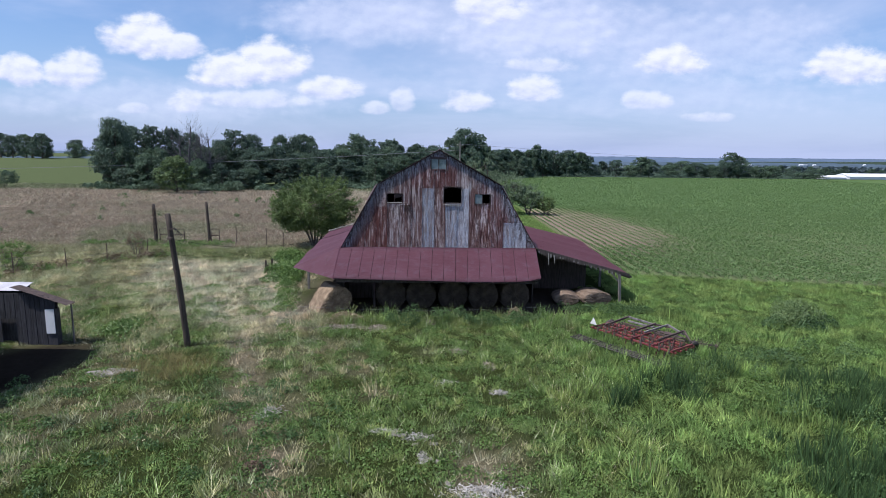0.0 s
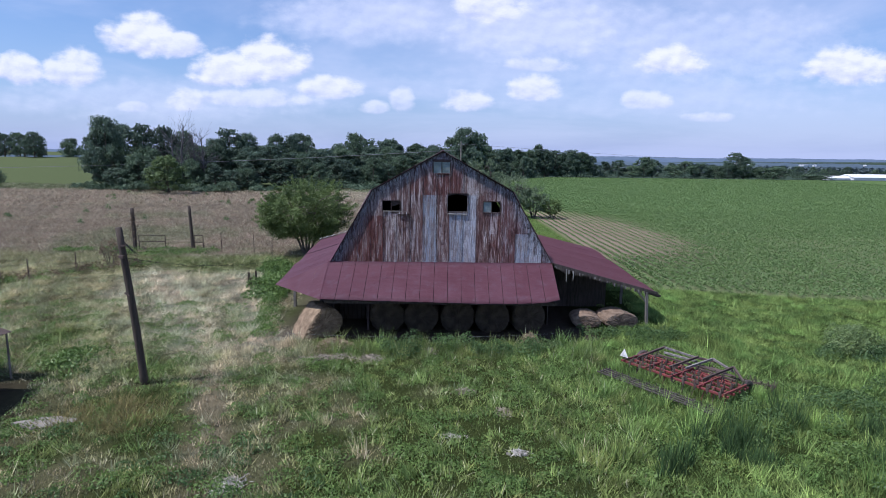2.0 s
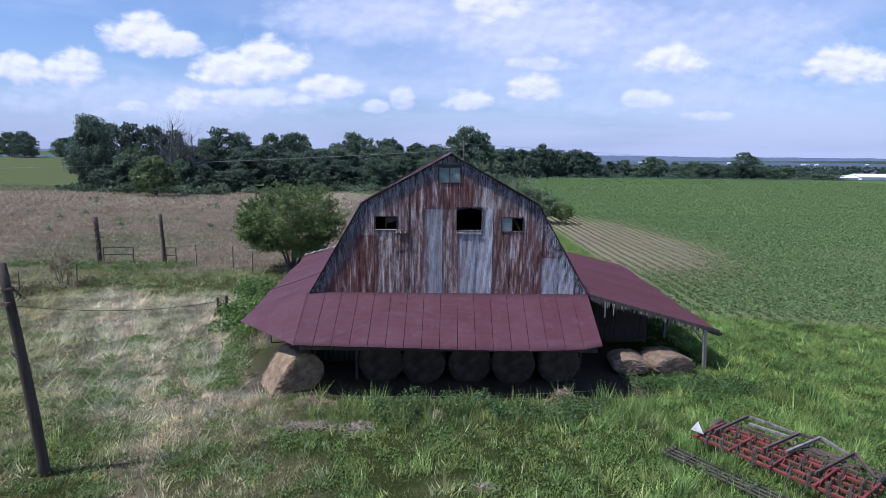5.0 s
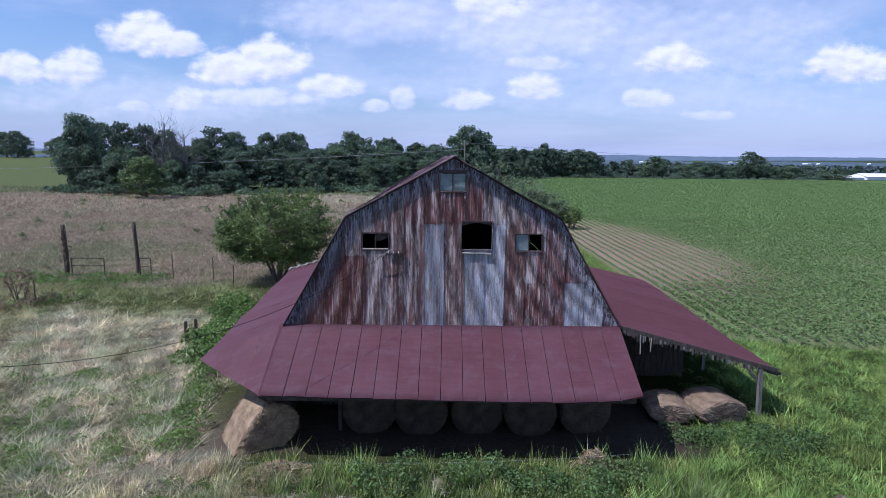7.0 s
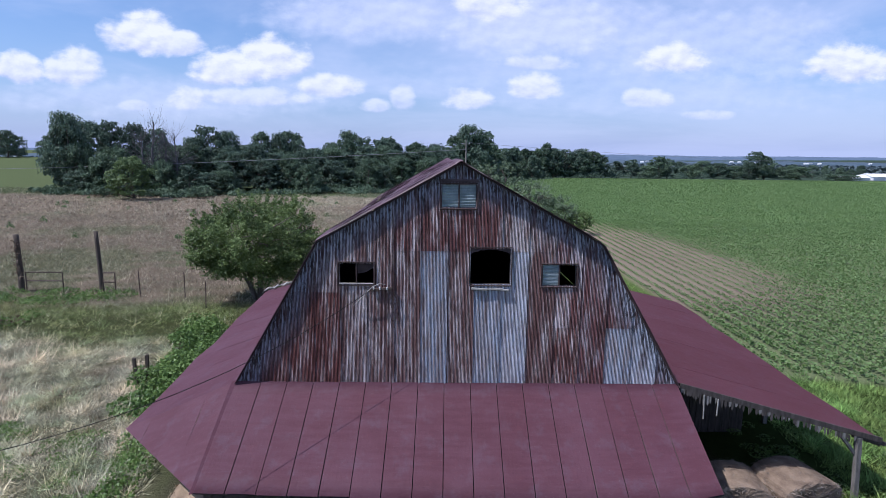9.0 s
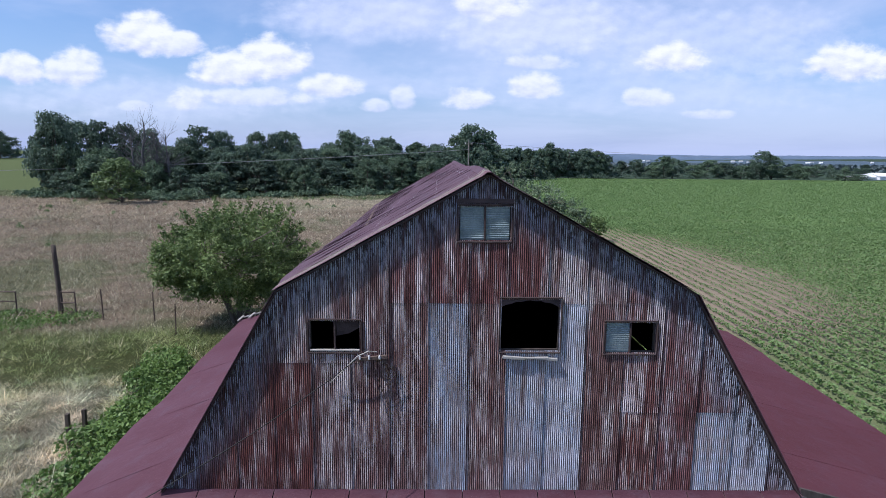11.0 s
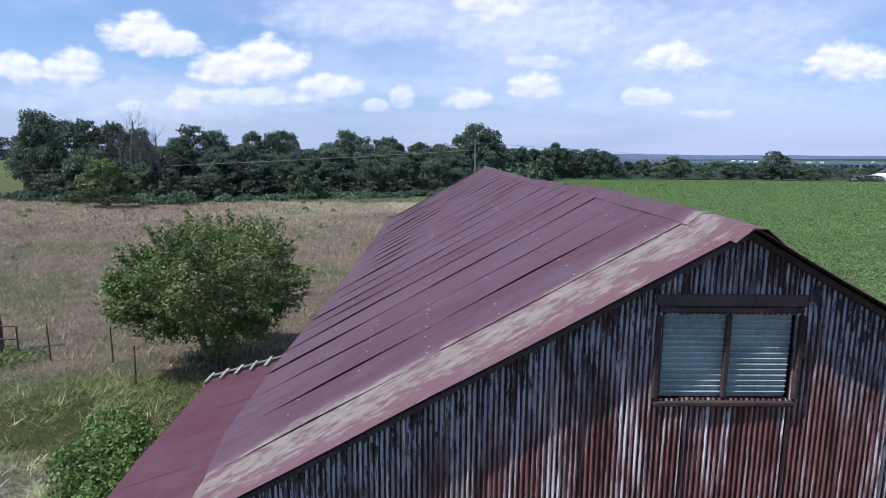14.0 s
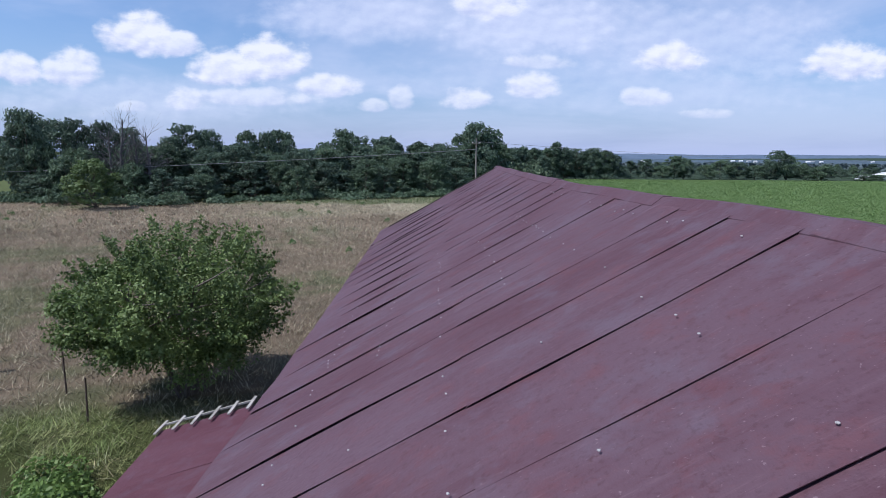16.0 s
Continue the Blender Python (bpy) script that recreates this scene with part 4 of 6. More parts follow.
def branches(bm, rng, tall, spread, trunk_r, n, lean=0.06, start=0.25):
    pts, p = [], np.array((0.0, 0.0, -0.2))
    top = tall
    for k in range(6):
        pts.append(tuple(p))
        p = p + np.array((rng.normal() * lean * tall / 6, rng.normal() * lean * tall / 6, (top + 0.2) / 5))
    add_tube(bm, pts, np.linspace(trunk_r, trunk_r * 0.25, 6), 7)
    for k in range(n):
        f = start + (0.95 - start) * rng.random()
        i = min(int(f * 5), 4)
        a = np.array(pts[i]) + (np.array(pts[i + 1]) - pts[i]) * (f * 5 - i)
        ang = rng.random() * 6.28
        reach = spread * (1.1 - 0.6 * f) * rng.uniform(0.6, 1.0)
        rise = tall * rng.uniform(0.10, 0.26)
        b = a + np.array((math.cos(ang) * reach * 0.5, math.sin(ang) * reach * 0.5, rise * 0.6))
        c = a + np.array((math.cos(ang + 0.2) * reach, math.sin(ang + 0.2) * reach, rise))
        r = trunk_r * 0.42 * (1.15 - f)
        add_tube(bm, [tuple(a), tuple(b), tuple(c)], [r, r * 0.6, r * 0.2], 5)
        for _ in range(2):
            e = c + np.array((rng.normal() * reach * 0.35, rng.normal() * reach * 0.35, abs(rng.normal()) * rise * 0.5))
            add_tube(bm, [tuple(b), tuple((b + e) / 2 + rng.normal(size=3) * 0.1), tuple(e)], [r * 0.5, r * 0.3, r * 0.1], 4)


def make_tree(name, label, seed, tall, spread, leaf, mat, count, at, low=0.2, category="tree", bark="bark", group="", shape=lambda f: 1.0):
    rng = np.random.default_rng(seed)
    root = thing(name, label, category, at, group)
    bm = bmesh.new()
    branches(bm, rng, tall * 0.86, spread, tall * 0.028, 13, start=low)
    part("trunk", bm, M[bark], root, smooth=True)
    lumps = []
    for k in range(70):
        f = rng.random() ** 0.8
        z = tall * (low + 0.06 + (0.90 - low - 0.06) * f)
        wide = spread * (1.0 if f < 0.5 else 1.0 - 1.1 * (f - 0.5)) * (0.62 + 0.38 * min(1, f / 0.22)) * shape(f)
        ang, r = rng.random() * 6.28, wide * rng.uniform(0.50, 1.06) ** 0.8
        q = spread * rng.uniform(0.09, 0.28)
        lumps.append((math.cos(ang) * r, math.sin(ang) * r, z, q, q * rng.uniform(0.65, 0.95)))
    lumps += [(rng.normal() * spread * 0.12, rng.normal() * spread * 0.12, tall * 0.90, spread * 0.24, tall * 0.075) for _ in range(3)]
    lumps += [(0, 0, tall * (low + 0.2 + 0.16 * k), spread * 0.46, tall * 0.14) for k in range(4)]
    pts, out = clumps(rng, lumps, count // len(lumps))
    v, f = leaf_cards(pts, leaf, rng, 0.0, 1.5, out, 0.70)
    big_mesh("crown", v, f, M[mat], parent=root)
    return root


def place_copy(tree, x, y, s, turn, sz=None):
    m = pose(x, y, float(height(x, y)), 0, 0, turn)
    ob = copy_thing(tree, m)
    ob.scale = (s, s, sz or s)
    return ob


def build_woods():
    g = "trees of the wood"
    kinds = [make_tree("tree", "broad dark green oak at the wood's edge", 1, 14.0, 6.4, 0.46, "leaf_dark", 12500, (-74, 112, 0), 0.03, group=g),
             make_tree("tree", "tall rounded green tree in the wood", 2, 13.0, 5.6, 0.44, "leaf_mid", 11000, (-36, 130, 0), 0.04, group=g),
             make_tree("tree", "dense dark leafy tree in the wood", 3, 12.0, 5.0, 0.44, "leaf_dark", 10000, (-20, 134, 0), 0.03, group=g, shape=lambda f: 0.85 + 0.3 * f),
             make_tree("tree", "low spreading green tree at the wood's edge", 4, 8.0, 4.6, 0.40, "leaf_mid", 7500, (-56, 104, 0), 0.0, group=g),
             make_tree("tree", "pointed blue-green tree in the wood", 5, 12.0, 3.8, 0.42, "leaf_dark", 8200, (-12, 132, 0), 0.03, group=g, shape=lambda f: 1.15 - 0.55 * f),
             make_tree("tree", "pale yellow-green round tree before the wood", 6, 7.2, 3.5, 0.34, "leaf_light", 8000, (-50.4, 84.5, 0), 0.0, group=g)]
    sizes = ((14.0, 6.4), (13.0, 5.6), (12.0, 5.0), (8.0, 4.6), (12.0, 3.8), (7.2, 3.5))
    for t in kinds:
        t.location.z = float(height(t.location.x, t.location.y))
    rng = random.Random(8)

    def stand(k, x, y, top, half):
        base = float(height(x, y))
        place_copy(kinds[k], x, y, half / sizes[k][1], rng.uniform(0, 360), (top - base) / sizes[k][0] * 1.02)

    # skyline trees: across, depth, top, half width, kind
    for x, y, top, half, k in [
            (-70.5, 101, 14.7, 4.3, 0), (-72.5, 103, 12.6, 3.6, 2), (-67.6, 100, 9.5, 3.0, 3), (-63.8, 104, 13.4, 3.3, 2), (-60.4, 106, 13.0, 3.2, 0), (-57.0, 108, 12.2, 3.3, 2), (-62.0, 101, 8.5, 3.6, 3),
            (-53.0, 116, 10.6, 3.2, 0), (-46.6, 108, 12.8, 4.0, 2), (-43.2, 110, 11.8, 3.2, 0), (-50.0, 108, 9.4, 3.0, 1), (-38.8, 118, 12.0, 3.4, 1), (-35.0, 119, 11.7, 3.0, 0), (-32.0, 121, 10.6, 3.0, 2),
            (-20.7, 124, 12.7, 4.2, 1), (-25.0, 126, 10.2, 3.6, 2), (-13.4, 125, 10.9, 3.2, 4), (-9.8, 128, 10.2, 2.6, 4), (-5.2, 128, 10.3, 4.0, 1), (-1.0, 130, 10.2, 3.4, 2),
            (8.0, 140, 14.9, 5.4, 0), (11.4, 143, 13.6, 4.8, 2), (5.0, 141, 12.4, 4.4, 1), (14.5, 150, 10.6, 3.6, 1), (19.2, 168, 9.6, 3.2, 2), (23.6, 175, 10.1, 3.0, 4), (29.0, 184, 9.6, 4.0, 1),
            (37.0, 192, 11.8, 3.5, 4), (39.8, 192, 10.2, 3.2, 2), (33.8, 190, 9.8, 3.4, 1), (44.6, 195, 9.8, 4.4, 2), (50.0, 196, 9.9, 4.4, 0), (55.0, 198, 9.2, 4.0, 1), (58.2, 198, 8.0, 3.0, 2),
            (66.0, 205, 5.8, 3.0, 4), (71.5, 206, 6.4, 3.4, 2), (76.5, 204, 4.4, 3.6, 3), (81.0, 204, 7.6, 4.6, 1), (85.0, 206, 6.8, 4.0, 0), (92.5, 206, 4.6, 4.0, 3), (98.0, 206, 6.2, 4.6, 1), (103.6, 205, 5.6, 4.6, 2), (109.0, 204, 4.6, 4.0, 3),
            (116.2, 203, 9.8, 4.3, 2), (119.6, 203, 8.0, 4.2, 1), (113.2, 202, 6.0, 3.6, 0), (124.6, 200, 4.4, 3.6, 3), (129.2, 199, 4.6, 5.2, 3), (141.5, 196, 2.2, 5.0, 3), (145.5, 195, 1.9, 4.0, 3)]:
        stand(k, x, y, top, half)

    # the wood's ragged edge and the rows behind it
    def edge(x):
        return float(np.interp(x, (-76, -66, -45, -29, -14, 2, 14, 34, 60), (101, 97, 95, 103, 110, 117, 152, 184, 194)))

    for x in np.arange(-66, 34, 2.1):
        if rng.random() < 0.85:
            stand(rng.choice((3, 3, 1, 2, 4)), x + rng.uniform(-1, 1), edge(x) + rng.uniform(-1.5, 4), rng.uniform(3.6, 7.6), rng.uniform(2.2, 3.6))
    for x in np.arange(-68, 36, 2.8):
        stand(rng.choice((0, 1, 2, 4)), x + rng.uniform(-1, 1), edge(x) + 9 + rng.uniform(-3, 3), rng.uniform(7.4, 9.6), rng.uniform(2.8, 4.2))
    for x in np.arange(-64, 60, 4.2):
        stand(rng.choice((0, 1, 2)), x, edge(x) + 21 + rng.uniform(-4, 6), rng.uniform(8.2, 9.8), rng.uniform(3.6, 5.0))
    # scattered trees on the far pasture
    for x, y, k, s in ((-185, 240, 1, 0.9), (-176, 238, 2, 0.8), (-200, 245, 0, 0.9), (-214, 250, 2, 0.9), (-166, 246, 0, 0.7), (-228, 250, 1, 0.9), (-140, 182, 2, 0.75), (-146, 186, 1, 0.6), (-160, 196, 0, 0.6), (-172, 200, 3, 0.9), (-133, 190, 3, 0.7)):
        place_copy(kinds[k], x, y, s, rng.uniform(0, 360))
    # hedge trees beyond the crop field
    for x in np.arange(150, 330, 8.0):
        s = rng.uniform(0.40, 0.65)
        place_copy(kinds[rng.choice((0, 1, 2, 3, 3))], x, 330 + rng.uniform(-20, 24), s * 1.1, rng.uniform(0, 360), s)
    for x in np.arange(60, 430, 17):
        place_copy(kinds[rng.randrange(4)], x, 420 + rng.uniform(-30, 40), rng.uniform(0.5, 0.75), rng.uniform(0, 360))


build_woods()


# ------------------------------------------------------------------ barn: underside, posts and odds
def build_underside():
    # posts take a near-black board colour that includes the skirt roof's shade
    for x in (-3.3, 0.45, 4.4):
        beam("post", (x, -0.9, GZ - 0.2), (x + 0.03, -0.9, 2.34), 0.10, 0.10, M["rake"], barn, up=(0, 1, 0))
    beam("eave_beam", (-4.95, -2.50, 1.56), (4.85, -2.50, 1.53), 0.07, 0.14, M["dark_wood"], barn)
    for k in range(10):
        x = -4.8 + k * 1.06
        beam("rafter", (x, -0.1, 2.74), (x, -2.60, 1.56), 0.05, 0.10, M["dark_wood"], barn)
    # board panel in the open front, its wood darkened to stand for shade
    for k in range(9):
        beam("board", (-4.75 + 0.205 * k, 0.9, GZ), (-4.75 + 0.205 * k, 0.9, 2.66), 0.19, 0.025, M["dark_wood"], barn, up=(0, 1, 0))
    # right side roof: posts, brace, fascia, hanging strips
    beam("post", (9.72, 0.12, GZ - 0.2), (9.62, 0.12, 1.48), 0.13, 0.13, M["old_wood"], barn, up=(0, 1, 0), bevel=0.015)
    beam("brace", (9.64, 0.16, 0.98), (9.15, 0.16, 1.58), 0.07, 0.10, M["old_wood"], barn, up=(0, 1, 0))
    for y in (4.2, 8.4, 12.3):
        beam("post", (9.75, y, GZ - 0.2), (9.75, y, 1.45), 0.13, 0.13, M["old_wood"], barn, up=(0, 1, 0))
    beam("fascia", (5.2, 0.07, 2.76), (10.15, 0.07, 1.42), 0.04, 0.13, M["dark_wood"], barn)
    for dy, dz in ((0.0, 0.0), (0.10, -0.05), (0.22, 0.02)):
        beam("rafter_tail", (9.55, 0.14 + dy, 1.52 + dz), (10.28 - dy * 0.4, 0.10 + dy, 1.30 + dz), 0.05, 0.10, M["dark_wood"], barn)
    # boards added across the lean-to so that its inside stays dark
    for k in range(17):
        beam("board", (5.35 + 0.205 * k, 3.6, GZ), (5.35 + 0.205 * k, 3.6, 2.35 - 0.05 * k), 0.195, 0.025, M["dark_wood"], barn, up=(0, 1, 0))
    rng = random.Random(14)
    x = 5.22
    while x < 9.5:
        top = 2.70 - (x - 5.2) * 0.275
        drop = rng.uniform(0.05, 0.24) * (1.0 if x < 7.4 else 0.55)
        w = rng.uniform(0.035, 0.075)
        bm = bmesh.new()
        vs = [bm.verts.new(p) for p in ((x, 0.045, top), (x + w, 0.045, top), (x + w, 0.04, top - drop), (x + w * 0.4, 0.035, top - drop - 0.05), (x, 0.04, top - drop * 0.92))]
        bm.faces.new(vs)
        part("hanging_strip", bm, M["dark_wood" if rng.random() < 0.6 else "old_wood"], barn)
        x += w + rng.choice((0.0, 0.0, 0.01, 0.03, 0.09))
    beam("hanging_batten", (5.78, 0.03, 2.55), (5.80, 0.03, 1.95), 0.03, 0.02, M["pale_wood"], barn, up=(0, 1, 0))
    beam("hanging_batten", (6.12, 0.03, 2.45), (6.11, 0.03, 2.02), 0.03, 0.02, M["pale_wood"], barn, up=(0, 1, 0))
    # left side roof: posts, and the bare purlin ends at its back
    for y in (3.0, 7.5, 12.0):
        beam("post", (-7.5, y, GZ - 0.2), (-7.5, y, 1.75 + 0.02 * y), 0.13, 0.13, M["old_wood"], barn, up=(0, 1, 0))
    a, b = Vector((-5.9, 12.50, 2.66)), Vector((-7.95, 12.50, 2.06))
    beam("fly_rafter", a, b, 0.035, 0.05, M["pale_wood"], barn)
    for k in range(6):
        p = a.lerp(b, k / 5)
        beam("purlin_end", p + Vector((0, -0.5, 0.02)), p + Vector((0, 0.14, 0.03)), 0.07, 0.035, M["pale_wood"], barn)


build_underside()


def build_nails():
    """Lead-headed nails in rows down the roof sheets."""
    rng = random.Random(4)
    bm = bmesh.new()
    bmesh.ops.create_icosphere(bm, subdivisions=1, radius=0.0078)
    me = bpy.data.meshes.new("nail")
    bmesh.ops.scale(bm, vec=(1.0, 1.0, 0.6), verts=bm.verts)
    bm.to_mesh(me)
    bm.free()
    me.materials.append(M["nail"])
    roof = [o for o in barn.children if o.name == "roof"][0]
    for row in range(6):
        y = 0.3 + rng.uniform(0, 0.2)
        while y < 8.0:
            y += rng.choice((0.11, 0.13, 0.16, 0.25, 0.5))
            if rng.random() < 0.45:
                continue
            d = (0.30 + row * 0.58 + rng.uniform(-0.025, 0.025)) / math.hypot(1, SLOPE)
            ob = new("nail", me)
            ob.parent = roof
            ob.location = (-d, y, TOP + sag(y) - d * SLOPE + 0.034)


build_nails()


def build_insulator():
    bm = bmesh.new()
    rng = random.Random(2)
    add_box(bm, (-1.98, -0.06, 5.02), (-1.50, -0.08, 5.08), 0.05, 0.05)
    part("insulator_bracket", bm, M["rusty_steel"], barn, "crooked bracket with white insulators")
    for x in (-1.92, -1.78, -1.62):
        bm = bmesh.new()
        add_tube(bm, [(x, -0.10, 5.04), (x, -0.10, 5.08), (x, -0.10, 5.11)], [0.014, 0.018, 0.010], 8)
        part("insulator", bm, M["white"], barn, "white glazed insulator")
    bm = bmesh.new()
    add_tube(bm, [(-1.66, -0.10, 5.16), (-1.78, -0.16, 5.19), (-1.95, -0.17, 5.11), (-2.10, -0.15, 4.95), (-2.24, -0.12, 4.80), (-2.38, -0.08, 4.66)], [0.008, 0.010, 0.010, 0.009, 0.008, 0.006], 7)
    part("bent_conduit", bm, M["pale_wood"], barn, "pale bent conduit torn from the wall")
    for k in range(5):
        bm = bmesh.new()
        x = -1.7 + rng.uniform(-0.1, 0.15)
        add_tube(bm, [(x, -0.08, 5.05), (x + rng.uniform(-0.1, 0.2), -0.10, 4.8), (x + rng.uniform(-0.1, 0.4), -0.07, 4.5 - rng.uniform(0, 0.4))], [0.008, 0.006, 0.004], 5)
        part("loose_wire", bm, M["rusty_steel"], barn)


build_insulator()


# ------------------------------------------------------------------ poles, wires and fences
def wire(name, a, b, sag, r, mat, label, category="wire", n=24):
    a, b = Vector(a), Vector(b)
    pts = [a.lerp(b, k / n) - Vector((0, 0, sag * 4 * (k / n) * (1 - k / n))) for k in range(n + 1)]
    bm = bmesh.new()
    add_tube(bm, pts, [r] * (n + 1), 5)
    return tagged(part(name, bm, mat, None, label), category=category)


def round_post(name, label, base, top, r, mat, category="post", group="", bend=0.0, seed=1):
    rng = random.Random(seed)
    a, b = Vector(base), Vector(top)
    pts = [a.lerp(b, k / 8) + Vector((bend * math.sin(math.pi * k / 8), 0, 0)) for k in range(9)]
    bm = bmesh.new()
    add_tube(bm, pts, [r * (1.12 - 0.22 * k / 8) for k in range(9)], 12, 0.05, rng)
    return tagged(part(name, bm, mat, None, label, True), category=category, group=group)


pole = round_post("leaning_pole", "leaning dark tarred wooden pole in the yard", (-10.18, -7.34, GZ - 0.4), (-10.62, -7.5, 5.25), 0.115, M["creosote"], "pole", bend=0.03)
for a, b, w in (((-10.58, -7.62, 4.62), (-10.30, -7.62, 4.70), 0.06), ((-10.62, -7.60, 4.30), (-10.42, -7.66, 4.30), 0.09), ((-10.50, -7.62, 3.10), (-10.36, -7.64, 2.98), 0.05)):
    beam("bracket", a, b, w, w, M["rusty_steel"], pole, "rusty cable bracket")
for k in range(4):
    bm = bmesh.new()
    x = -10.50 + 0.08 * k
    add_tube(bm, [(x, -7.62, 4.66), (x + 0.12, -7.66, 4.78 - 0.10 * k), (x + 0.30, -7.64, 4.60 - 0.07 * k), (x + 0.16, -7.62, 4.36)], [0.010, 0.010, 0.010, 0.008], 5)
    part("cable_loop", bm, M["dark_cable"], pole)
wire("service_cable", (-10.45, -7.55, 4.25), (-1.95, -0.12, 5.06), 1.05, 0.007, M["dark_cable"], "sagging dark cable from the yard pole to the barn", "cable")
wire("fence_wire", (-9.0, -4.4, 0.95), (4.6, -3.5, 0.55), 0.25, 0.0025, M["cable"], "thin pale fence tape before the barn", "wire")

fp1 = round_post("fence_post", "tall dark wooden corner post with a vine", (-24.6, 20.7, -0.6), (-24.7, 20.8, 3.17), 0.15, M["creosote"], "post", "tall fence posts", 0.03, 5)
round_post("fence_post", "tall dark wooden fence post in the meadow", (-19.9, 20.6, -0.6), (-20.12, 20.8, 3.40), 0.12, M["creosote"], "post", "tall fence posts", 0.02, 6)


def vine(parent, x, y, z0, z1, seed):
    rng = np.random.default_rng(seed)
    n = 260
    c = np.c_[x + rng.normal(size=n) * 0.16, y + rng.normal(size=n) * 0.16, rng.uniform(z0, z1, n)]
    v, f = leaf_cards(c, 0.13, rng)
    big_mesh("vine", v, f, M["leaf_dry"], parent=parent)


vine(fp1, -24.65, 20.7, 0.6, 2.9, 9)


def build_gate(x0, x1, y, z, label):
    g = thing("gate", label, "gate", (0, 0, 0))
    for a, b in (((x0, z), (x1, z)), ((x0, 0.1), (x0, z)), ((x1, 0.1), (x1, z)), ((x0, 0.55), (x1, 0.55))):
        bm = bmesh.new()
        add_tube(bm, [(a[0], y, a[1] - 0.3 * (a[1] < 0.2)), (b[0], y + 0.02, b[1])], [0.035, 0.035], 7)
        part("rail", bm, M["rusty_steel"], g)


build_gate(-24.1, -22.0, 20.4, 1.05, "low rusty tube gate frame by the post")
build_gate(-19.6, -18.9, 20.2, 1.10, "narrow rusty tube brace by the post")


def build_fence():
    rng = random.Random(31)
    line = [(-28.6, 4.6), (-26.9, 6.4), (-24.9, 8.6), (-23.4, 10.8), (-21.8, 13.4), (-17.2, 19.6), (-14.6, 19.4), (-12.6, 17.2)]
    for x, y in line:
        bm = bmesh.new()
        h = rng.uniform(1.15, 1.55)
        add_tube(bm, [(x, y, -0.4), (x + rng.uniform(-0.05, 0.05), y, h)], [0.032, 0.028], 6)
        tagged(part("fence_stake", bm, M["rusty_steel"], None, "thin rusty steel fence stake in tall grass"), category="post", group="fence stakes")
    for z in (0.55, 0.95):
        wire("fence_wire", (-28.6, 4.6, z), (-21.8, 13.4, z + 0.05), 0.15, 0.006, M["wire"], "thin fence wire between steel stakes")
    # short stubs beside the weeds along the barn
    for x, y, h in ((-11.1, 6.9, 0.85), (-10.75, 7.1, 0.9), (-10.9, 6.6, 0.6)):
        beamo = beam("stub_post", (x, y, -0.4), (x + 0.02, y, h), 0.10, 0.10, M["creosote"], None, "short dark fence stub among weeds", up=(0, 1, 0))
        tagged(beamo, category="post")


build_fence()


def build_power_line():
    p = thing("utility_pole", "grey wooden utility pole before the woods", "pole", (4.9, 98, float(height(4.9, 98))))
    bm = bmesh.new()
    add_tube(bm, [(0, 0, -0.5), (0, 0, 10.7)], [0.16, 0.11], 8)
    part("shaft", bm, M["old_wood"], p)
    bm = bmesh.new()
    add_box(bm, (-0.7, 0, 9.9), (0.7, 0, 9.9), 0.10, 0.12)
    part("crossarm", bm, M["old_wood"], p)
    for x in (-0.6, 0.0, 0.6):
        bm = bmesh.new()
        add_tube(bm, [(x, 0, 9.95), (x, 0, 10.15)], [0.06, 0.04], 6)
        part("insulator", bm, M["white"], p)
    wire("power_line", (4.9, 97.9, 8.75), (-335, 97.9, 8.75), 6.0, 0.035, M["cable"], "thin power line strung before the woods", "cable", 60)
    wire("power_line", (4.9, 97.9, 10.0), (230, 260, 7.0), 2.0, 0.025, M["cable"], "thin power line across the crop field", "cable", 40)


build_power_line()


